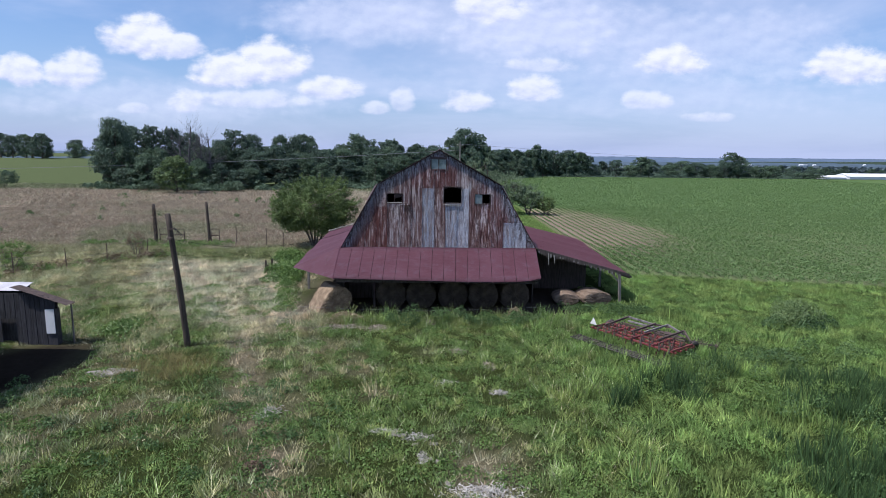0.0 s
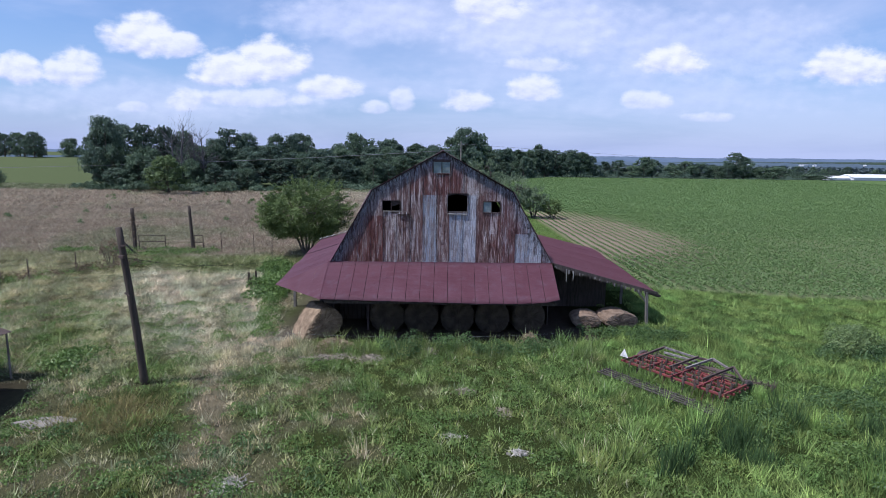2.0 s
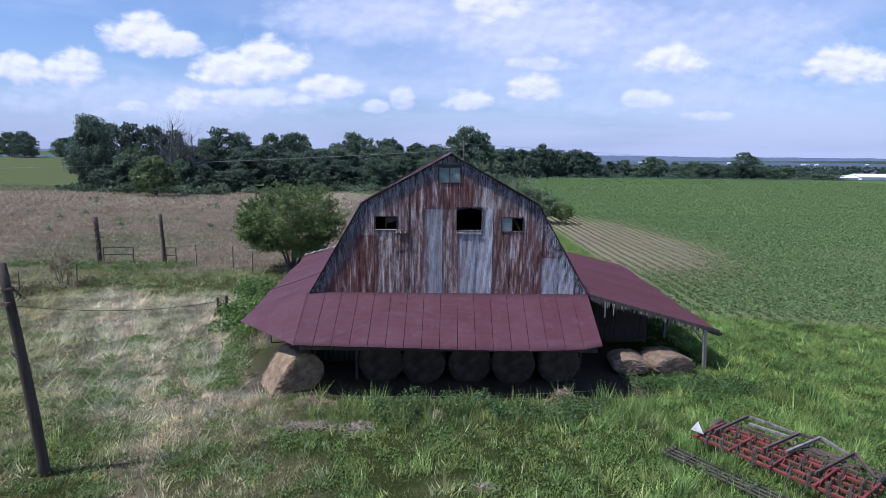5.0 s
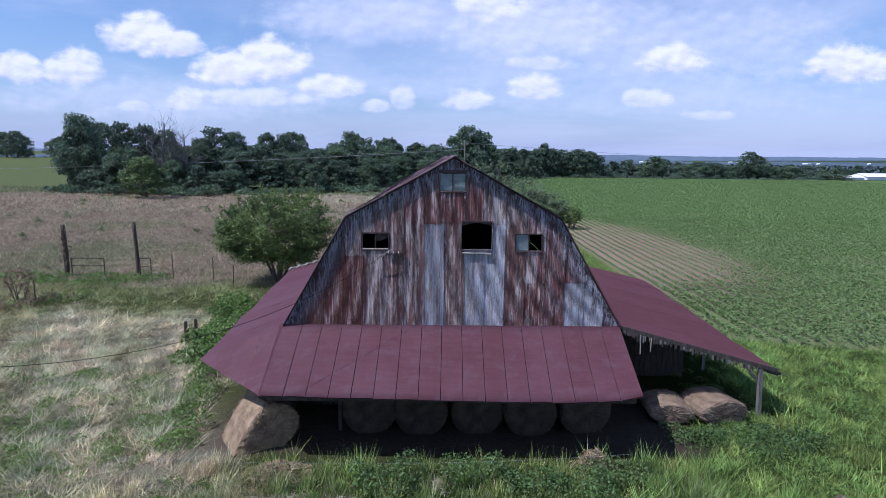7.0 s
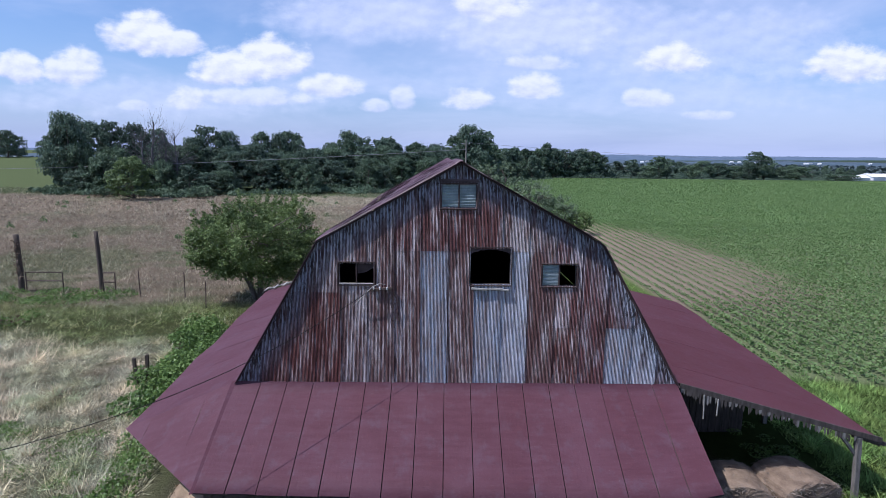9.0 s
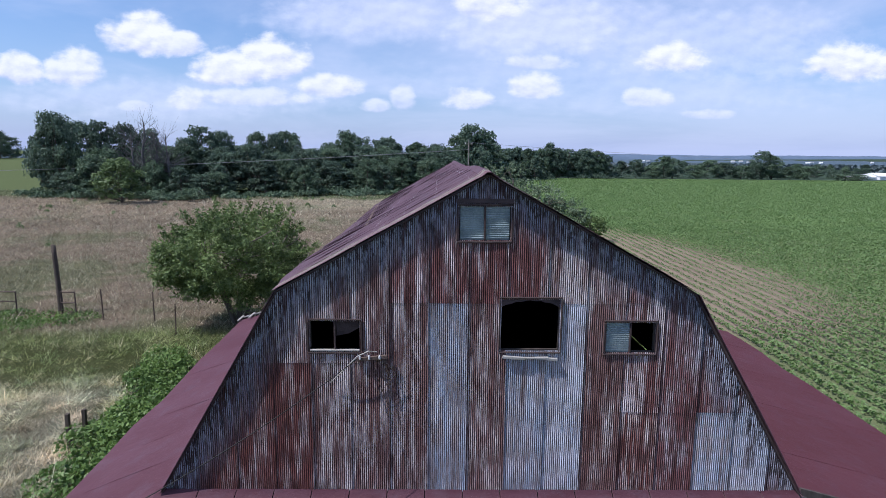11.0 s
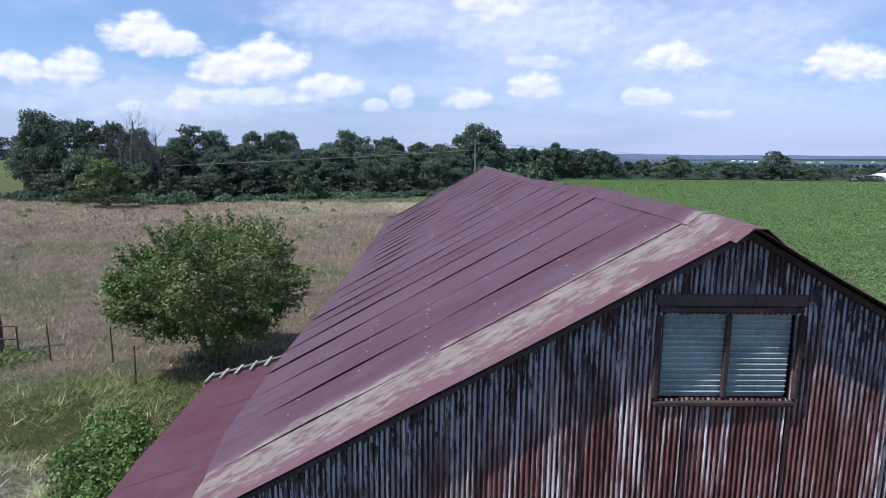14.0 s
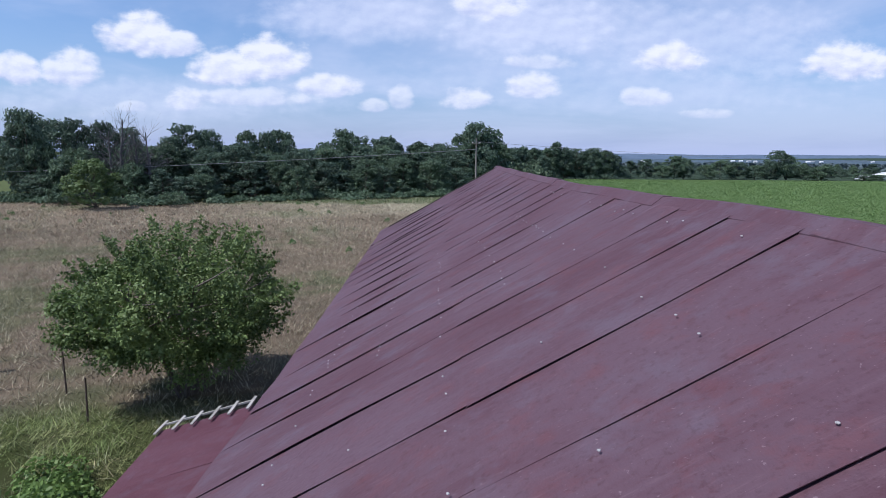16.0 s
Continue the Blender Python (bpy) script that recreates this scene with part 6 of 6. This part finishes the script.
def weeds(name, label, spots, leaf, mat, seed, per=110, category="weeds"):
    """A thick stand of broad-leaved weeds. spots: x, y, radius, height."""
    rng = np.random.default_rng(seed)
    out, way = [], []
    for x, y, r, h in spots:
        n = int(per * r * r * 3.1)
        a, q = rng.uniform(0, 6.28, n), np.sqrt(rng.random(n)) * r
        px, py = x + np.cos(a) * q, y + np.sin(a) * q
        top = h * (1 - 0.55 * (q / r) ** 2) * (0.72 + 0.28 * wob(px, py, 0.35))
        if name == "yard_weeds":
            open_ground = ~((np.abs(px) < 8.2) & (py > -3.6)) & (np.hypot((px + 15.3) / 2.2, (py + 9.8) / 3.0) > 0.95)
            px, py, top = px[open_ground], py[open_ground], top[open_ground]
            n = len(px)
        out.append(np.c_[px, py, height(px, py) + top * (0.35 + 0.65 * rng.random(n) ** 0.6)])
        way.append(np.c_[(px - x) / r * 0.8, (py - y) / r * 0.8, np.full(n, 0.7)])
    v, f = leaf_cards(np.concatenate(out), leaf, rng, 0.35, 1.7, np.concatenate(way), 0.75)
    tagged(big_mesh(name, v, f, M[mat]), label, category, kind="stuff")


wr = random.Random(77)
weeds("weeds", "rank leafy weeds growing along the barn's side", [(-9.0 + wr.uniform(-0.9, 0.5) - 0.045 * k, 4.0 + k * 0.25, wr.uniform(0.5, 0.95), wr.uniform(0.5, 1.35)) for k in range(40)], 0.14, "leaf_weed", 81, 210)
weeds("nettles", "dense green nettles before the barn's open front", [(x + wr.uniform(-0.2, 0.2), -3.9 + wr.uniform(-0.5, 0.35), wr.uniform(0.3, 0.6), wr.uniform(0.5, 1.25)) for x in (-2.4, -2.0, -1.5, -1.1, 0.2, 0.9, 1.4, 1.9, 2.3, 2.8, 3.2, 3.6, 4.0)], 0.08, "leaf_rank", 82, 560)
weeds("nettles", "leafy weeds round the lean-to post and bales", [(6.5 + k * 0.30, -1.3 + wr.uniform(-0.8, 0.4), wr.uniform(0.35, 0.65), wr.uniform(0.35, 0.75)) for k in range(14)], 0.08, "leaf_rank", 83, 260)
weeds("nettles", "green nettles between the bale and the long grass", [(-7.5 + wr.uniform(-0.7, 0.3) - 0.10 * k, -2.0 + 0.42 * k, wr.uniform(0.3, 0.6), wr.uniform(0.4, 0.9)) for k in range(15)], 0.09, "leaf_weed", 80, 330)
weeds("yellow_weeds", "yellow-flowered weeds by the skirt roof corner", [(4.0, -3.3, 0.55, 0.75), (4.5, -3.5, 0.5, 0.6)], 0.09, "leaf_light", 84, 420)
weeds("tall_weeds", "tall dark green weeds in the yard grass", [(wr.uniform(6.5, 13.5), wr.uniform(-13.5, -8.8), wr.uniform(0.3, 0.6), wr.uniform(0.4, 0.8)) for k in range(14)], 0.075, "leaf_weed", 85, 300)
weeds("tall_weeds", "tall dark green weeds in the yard grass", [(wr.uniform(9, 18), wr.uniform(-16, -11), wr.uniform(0.3, 0.7), wr.uniform(0.5, 0.9)) for k in range(14)], 0.08, "leaf_weed", 86, 300)
weeds("implement_weeds", "grass and weeds grown through the old implement", [(6.0 + 0.583 * t + wr.uniform(-0.3, 0.3), -6.7 - 0.812 * t + wr.uniform(-0.4, 0.3), wr.uniform(0.25, 0.5), wr.uniform(0.2, 0.5)) for t in np.arange(0, 5.2, 0.35)] + [(8.9 + 0.583 * t, -4.0 - 0.812 * t, 0.5, 0.6) for t in np.arange(0, 5, 0.7)] + [(9.2, -9.6, 0.6, 0.7), (8.9, -9.9, 0.5, 0.6)], 0.08, "leaf_weed", 95, 300)
weeds("weed_clump", "rounded clump of tall yellow-green weeds", [(16.9, -3.4, 0.95, 1.7), (16.2, -3.9, 0.6, 1.2), (17.7, -3.7, 0.6, 1.3)], 0.09, "leaf_light", 87, 900)
weeds("dark_weeds", "dark green weeds beside the tall clump", [(15.4, -4.4, 0.5, 0.9), (17.0, -4.6, 0.7, 0.8), (18.2, -4.0, 0.5, 0.7)], 0.09, "leaf_rank", 99, 500)
weeds("dry_weeds", "brown dry dock stalks along the fence", [(-28.5 + 8.0 * t + wr.uniform(-0.5, 0.5), 4.6 + 9.6 * t + wr.uniform(-0.5, 0.5), wr.uniform(0.3, 0.6), wr.uniform(0.5, 1.1)) for t in np.linspace(0.1, 1.0, 34)], 0.10, "leaf_dry", 88, 150)
weeds("fence_weeds", "green weeds along the meadow fence", [(-28.0 + 7.5 * t + wr.uniform(-0.8, 0.8), 5.6 + 9.6 * t + wr.uniform(-0.8, 1.2), wr.uniform(0.4, 0.8), wr.uniform(0.3, 0.7)) for t in np.linspace(0, 1, 24)], 0.12, "leaf_weed", 89, 130)
weeds("shed_weeds", "tall weeds round the shed", [(wr.uniform(-14.4, -12.6), wr.uniform(-6.6, -4.6), wr.uniform(0.4, 0.8), wr.uniform(0.4, 0.9)) for k in range(9)], 0.12, "leaf_weed", 90, 200)
weeds("meadow_tufts", "dark green tufts of weeds in the meadow", [(wr.uniform(-62, 0), wr.uniform(24, 96), wr.uniform(0.22, 0.42), wr.uniform(0.6, 1.1)) for k in range(46)], 0.16, "leaf_rank", 91, 260)
weeds("post_weeds", "low green weeds round the tall fence posts", [(wr.uniform(-30, -17), 19.4 + wr.uniform(-1.3, 1.2), wr.uniform(0.35, 0.8), wr.uniform(0.25, 0.6)) for k in range(40)], 0.12, "leaf_weed", 87, 130)
near_bush("small brown leafy sapling beside the fence wire", (-22.6, 13.4, GZ), 2.0, 0.7, 700, 0.11, "leaf_dry", 70)
near_bush("tall green weeds beside the fence wire", (-28.4, 8.2, GZ), 1.9, 1.5, 2600, 0.12, "leaf_weed", 69)


weeds("dry_tussock", "brown dead grass tussock in the yard", [(-4.64, -16.9, 0.28, 0.30)], 0.06, "leaf_dry", 93, 1500)
weeds("yard_weeds", "low broad-leaved weeds and clover in the yard grass", [(wr.uniform(-26, 24), wr.uniform(-20, 4), wr.uniform(0.14, 0.48), wr.uniform(0.10, 0.26)) for k in range(2700)], 0.070, "leaf_weed", 94, 330)
weeds("rank_weeds", "feathery dark green weeds standing in the grass", [(8 + 16 * wr.random() ** 0.7, wr.uniform(-20, -8), wr.uniform(0.3, 0.65), wr.uniform(0.6, 1.15)) for k in range(85)] + [(wr.uniform(-15, -3), wr.uniform(-19, -11), wr.uniform(0.2, 0.4), wr.uniform(0.2, 0.4)) for k in range(60)], 0.075, "leaf_rank", 96, 420)
weeds("dead_weed", "brown dead weed standing at the skirt's edge", [(3.66, -2.95, 0.35, 0.95)], 0.06, "leaf_dry", 97, 1500)


def shrub_row():
    rng = random.Random(66)
    spots = [(x + rng.uniform(-1, 1), float(np.interp(x, (-76, -66, -45, -29, -14, 2, 14, 34), (98, 94, 92, 100, 107, 113, 148, 180))) + rng.uniform(-2, 3), rng.uniform(1.2, 2.4), rng.uniform(0.8, 2.6)) for x in np.arange(-74, 36, 1.3)]
    weeds("hedge_growth", "low brushy growth at the foot of the woods", spots, 0.40, "leaf_mid", 92, 40)


shrub_row()
weeds("field_hedge", "dense hedge growth along the crop's far edge", [(x + wr.uniform(-1, 1), float(np.interp(x, (12, 40, 72, 120, 150), (180, 193, 203, 201, 194))) + wr.uniform(-4, 4), wr.uniform(1.6, 2.8), wr.uniform(1.6, 3.4)) for x in np.arange(12, 126, 1.3) if x < 60 or wr.random() < 0.4], 0.42, "leaf_dark", 98, 30)


# ------------------------------------------------------------------ grass and crop
BLADE_STRAW = PALE * 1.2


def patchy(x, y, size=0.34):
    """A number between 0 and 1 for each tuft-sized patch of ground."""
    u = np.floor((x + 0.30 * wob(x, y, 0.50, 1.0) + 0.10 * wob(x, y, 0.16, 2.0)) / size)
    v = np.floor((y + 0.30 * wob(x, y, 0.50, 5.0) + 0.10 * wob(x, y, 0.16, 6.0)) / size)
    return np.mod(np.abs(np.sin(u * 127.1 + v * 311.7) * 43758.5453), 1.0)


def blades(name, label, n_clump, per, box, tall, wide, seed, keep=None, lean=0.5, spread=0.16, category="grass", tone=None, flow=0.0):
    rng = np.random.default_rng(seed)
    x0, x1, y0, y1 = box
    cx, cy = rng.uniform(x0, x1, n_clump), rng.uniform(y0, y1, n_clump)
    ok = np.abs(cx) < 0.84 * (cy + 31.5) + 2
    ok &= ~((np.abs(cx) < 7.3) & (cy > -2.7) & (cy < 18)) & ~((cx > 5) & (cx < 10) & (cy > 0.2) & (cy < 12.6)) & ~((cx < -5) & (cx > -7.8) & (cy > -0.5) & (cy < 12.4))
    ok &= (crop_mask(cx, cy) < 0.5) & (np.hypot((cx + 15.3) / 2.2, (cy + 9.8) / 3.0) + 0.2 * wob(cx, cy, 0.4) > 0.9)
    if keep is not None:
        ok &= keep(cx, cy, rng)
    cx, cy = cx[ok], cy[ok]
    m = len(cx)
    ch = tall * (0.55 + 0.9 * rng.random(m) ** 1.5) * (0.75 + 0.55 * wob(cx, cy, 0.33, 3.0))
    cell = patchy(cx, cy)
    ch = np.maximum(ch * np.where(cy > 15, 1.0, 0.30 + 1.15 * cell ** 1.5), 0.05)
    ca = rng.uniform(0, 6.28, m)
    if flow:
        ca = 3.4 * wob(cx, cy, 1.1, 8.0) + 1.5 * wob(cx, cy, 3.0, 9.0) + rng.normal(size=m) * flow
    i = np.repeat(np.arange(m), per)
    n = m * per
    x, y = cx[i] + rng.normal(size=n) * spread, cy[i] + rng.normal(size=n) * spread
    h = ch[i] * rng.uniform(0.5, 1.1, n)
    a = np.where(rng.random(n) < 0.6, ca[i] + rng.normal(size=n) * 0.5, rng.uniform(0, 6.28, n))
    th = np.clip(lean * rng.normal(1.0, 0.28, n), 0.05, 1.5)
    d, up = h * np.sin(th), h * np.cos(th)
    w = wide * rng.uniform(0.6, 1.4, n) / 2
    b = rng.uniform(0, 6.28, n)
    z = height(x, y)
    v = np.stack([np.c_[x - np.cos(b) * w, y - np.sin(b) * w, z - 0.02], np.c_[x + np.cos(b) * w, y + np.sin(b) * w, z - 0.02], np.c_[x + np.cos(a) * d, y + np.sin(a) * d, z + up]], 1)
    col, dry = zone(x, y)
    straw = rng.random(n) < (0.05 + 0.38 * dry) * (x < 6)
    col = np.where(straw[:, None], 0.45 * col + 0.55 * BLADE_STRAW, col) * (1.18 - 0.1 * dry)[:, None]
    col = col * np.maximum(1 + (0.38 * wob(x, y, 0.45, 6.0) + 0.24 * wob(x, y, 1.5, 7.0)) * np.where(y > 16, 0.45, 1.0), 0.3)[:, None]
    # low patches get a darker tint, standing in for shade beside taller tufts
    col = col * (1.0 + ((0.34 + 0.92 * cell + 0.42 * rng.random(m) ** 1.2) - 1.0) * np.where(cy > 15, 0.45, 1.0))[i][:, None]
    warm = (patchy(cx + 50, cy, 0.61) - 0.5)[i][:, None] * np.where(y > 15, 0.4, 1.0)[:, None]
    col = col * (1 + warm * np.array((0.30, 0.06, 0.10)))
    if tone is not None:
        col = np.array(tone) * (0.6 + 0.8 * rng.random(n))[:, None]
    ob = big_mesh(name, v.reshape(-1, 3), np.arange(3 * n).reshape(-1, 3), M["grass"], np.repeat(col, 3, axis=0))
    tagged(ob, label, category, kind="stuff")


def yardish(cx, cy, rng):
    return ~((cx < -5) & (cy > -5)) | (rng.random(len(cx)) < 0.5)


blades("yard_grass", "short green yard grass with dry patches", 84000, 9, (-36, 26, -20, 13), 0.26, 0.030, 101, yardish, 0.85, 0.10)
blades("rank_grass", "longer lush grass to the crop's edge", 20000, 9, (3, 28, -18, 9), 0.42, 0.026, 102, None, 0.8, 0.14)
blades("dry_grass", "long pale matted grass beside the barn", 17000, 22, (-30, -5, -7, 18), 0.60, 0.022, 103, lambda x, y, r: (zone(x, y)[1] > 0.3) | (r.random(len(x)) < 0.3), 1.22, 0.17, flow=0.5)
blades("meadow_grass", "standing dry meadow grass", 52000, 6, (-60, 12, 15, 62), 0.44, 0.034, 104, None, 0.9, 0.24)
blades("far_meadow_grass", "standing dry meadow grass further off", 26000, 5, (-100, 12, 55, 110), 0.55, 0.09, 105, None, 0.95, 0.4)
blades("tufted_grass", "scattered tall grass tufts in the yard", 5200, 30, (-24, 20, -20, 8), 0.40, 0.028, 106, None, 0.6, 0.10)
blades("tall_grass", "tall upright green grass and weeds", 2600, 26, (4, 26, -18, 3), 0.85, 0.030, 107, lambda x, y, r: wob(x, y, 1.9, 5.0) + 0.3 * wob(x, y, 0.7) > 0.42, 0.32, 0.14)
blades("pole_grass", "tall yellowing grass beside the pole", 420, 24, (-11.6, -8.4, -11.2, -8.7), 0.50, 0.02, 110, lambda x, y, r: np.hypot((x + 10.0) / 1.5, (y + 9.9) / 1.1) < 1 + 0.3 * r.normal(size=len(x)), 0.75, 0.20, tone=(0.27, 0.235, 0.10))
blades("implement_grass", "rank grass grown through the old implement", 4200, 12, (5.4, 11.2, -10.6, -4.2), 0.48, 0.026, 109, None, 0.5, 0.10)
blades("dark_stalks", "tall dark green feathery weeds in the yard", 2400, 34, (5.5, 17, -18.5, -8), 0.85, 0.026, 111, lambda x, y, r: (np.minimum.reduce([np.hypot(x - 8.1, y + 11.4), np.hypot(x - 9.8, y + 9.6) * 1.3, np.hypot(x - 13.2, y + 12.6) * 0.6, np.hypot(x - 10.2, y + 17.0) * 0.7, np.hypot(x - 5.4, y + 12.8) * 1.4]) + 0.5 * wob(x, y, 0.5) < 1.1), 0.30, 0.12, tone=(0.062, 0.112, 0.040))
blades("front_grass", "tall green grass before the barn", 900, 22, (-6.5, 6.5, -4.6, -2.95), 0.55, 0.022, 108, None, 0.45, 0.10)


def build_crop():
    """Soy in drilled rows, thin near the barn's corner."""
    rng = np.random.default_rng(55)
    rows = np.arange(12.6, 140, 0.76)
    xs, ys, sc = [], [], []
    for r in rows:
        for lo, hi, gap in ((3, 30, 0.10), (30, 60, 0.14), (60, 110, 0.42), (110, 187, 0.9)):
            if r > 30 and lo < 30:
                gap *= 1.5
            y = np.arange(lo, hi, gap)
            y = y + rng.normal(size=len(y)) * gap * 0.3
            x = r + rng.normal(size=len(y)) * 0.03
            xs.append(x), ys.append(y), sc.append(np.full(len(y), 1.0 if hi < 31 else (1.15 if hi < 61 else 1.45 if hi < 111 else 1.9)))
    x, y, s = np.concatenate(xs), np.concatenate(ys), np.concatenate(sc)
    ok = (crop_mask(x, y) > 0.6) & (x < 0.84 * (y + 31.5) + 2)
    bare = 1 - smooth(np.hypot((x - 14.0) / 11.0, (y - 35) / 26), 0.55, 1.15)
    ok &= rng.random(len(x)) > 0.10 * bare * smooth(y, 14, 26)
    x, y, s, bare = x[ok], y[ok], s[ok], bare[ok]
    per = 8
    i = np.repeat(np.arange(len(x)), per)
    n = len(i)
    size = (1.1 - 0.42 * bare[i] * smooth(y[i], 14, 26))
    c = np.c_[x[i] + rng.normal(size=n) * (0.085 - 0.050 * bare[i]) * size * np.sqrt(s[i]), y[i] + rng.normal(size=n) * 0.12 * s[i], height(x[i], y[i]) + (0.10 + 0.22 * rng.random(n)) * size]
    v, f = leaf_cards(c, 0.115, rng, 0.5, 1.35)
    mid = np.repeat(c, 4, axis=0)
    v = mid + (v - mid) * np.repeat(s[i] * size, 4)[:, None]
    tagged(big_mesh("soy_crop", v, f, M["leaf_crop"]), "young green soy plants in straight drilled rows", "crop", kind="stuff")


build_crop()


# ------------------------------------------------------------------ distance
def far_woods(name, x0, x1, y, base, tall, n, leaf, seed, mat="leaf_far"):
    rng = np.random.default_rng(seed)
    x = rng.uniform(x0, x1, n)
    top = tall * (0.84 + 0.09 * wob(x, 0 * x, tall * 7.0, seed) + 0.05 * wob(x, 0 * x, tall * 1.6, seed) + 0.05 * rng.random(n))
    pts = np.c_[x, y + rng.normal(size=n) * tall, base + top * rng.random(n) ** 0.5]
    v, f = leaf_cards(pts, leaf, rng, 0.2, 1.4)
    tagged(big_mesh(name, v, f, M[mat]), "blue-grey haze-toned wooded rise on the horizon", "woods", kind="structure" if name == "backdrop" else "stuff")


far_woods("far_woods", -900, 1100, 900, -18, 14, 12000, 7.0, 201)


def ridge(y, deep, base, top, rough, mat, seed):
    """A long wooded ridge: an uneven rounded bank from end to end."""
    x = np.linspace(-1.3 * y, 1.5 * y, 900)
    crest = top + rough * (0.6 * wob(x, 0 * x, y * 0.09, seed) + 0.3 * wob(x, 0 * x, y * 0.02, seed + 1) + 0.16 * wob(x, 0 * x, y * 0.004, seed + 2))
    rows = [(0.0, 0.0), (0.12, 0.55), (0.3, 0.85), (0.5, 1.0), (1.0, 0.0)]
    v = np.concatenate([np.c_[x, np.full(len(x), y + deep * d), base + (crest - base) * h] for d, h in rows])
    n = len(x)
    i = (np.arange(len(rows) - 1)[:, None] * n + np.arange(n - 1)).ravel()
    tagged(big_mesh("backdrop", v, np.c_[i, i + 1, i + n + 1, i + n], M[mat]), "blue-grey haze-toned wooded ridge on the horizon", "hills", kind="structure")


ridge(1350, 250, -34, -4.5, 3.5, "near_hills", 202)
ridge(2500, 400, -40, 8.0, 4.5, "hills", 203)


def far_building(name, label, x, y, w, d, h, roof, gable=0.25, z=None):
    z = float(height(x, y)) - 0.3 if z is None else z
    g = thing(name, label, "building", (x, y, z))
    beam("wall", (-w / 2, 0, h / 2), (w / 2, 0, h / 2), d, h, M["far_white"], g, bevel=0)
    bm = bmesh.new()
    pts = [(-w / 2 - 0.4, -d / 2 - 0.4, h), (w / 2 + 0.4, -d / 2 - 0.4, h), (w / 2 + 0.4, d / 2 + 0.4, h), (-w / 2 - 0.4, d / 2 + 0.4, h), (-w / 2 - 0.4, 0, h + d * gable), (w / 2 + 0.4, 0, h + d * gable)]
    vs = [bm.verts.new(p) for p in pts]
    for q in ((0, 1, 5, 4), (2, 3, 4, 5), (0, 4, 3), (1, 2, 5), (3, 2, 1, 0)):
        bm.faces.new([vs[k] for k in q])
    part("roof", bm, M[roof], g)


far_building("farm_shed", "long low white farm shed beyond the crop", 256, 312, 40, 14, 3.0, "far_white", 0.12)
far_building("farm_shed", "small white farm shed beyond the crop", 226, 306, 12, 8, 2.4, "far_white", 0.15)
rb = random.Random(12)
for k, x in enumerate((496, 507, 715, 731, 750, 767, 893, 909, 926, 1055)):
    far_building("far_house", "small pale house far off on the wooded slope", x, 1420 + rb.uniform(-6, 6), rb.uniform(5, 10), 6, rb.uniform(2.0, 3.0), "far_roof" if k % 3 == 1 else "far_white", z=-9.0 + rb.uniform(-1.5, 1.0))
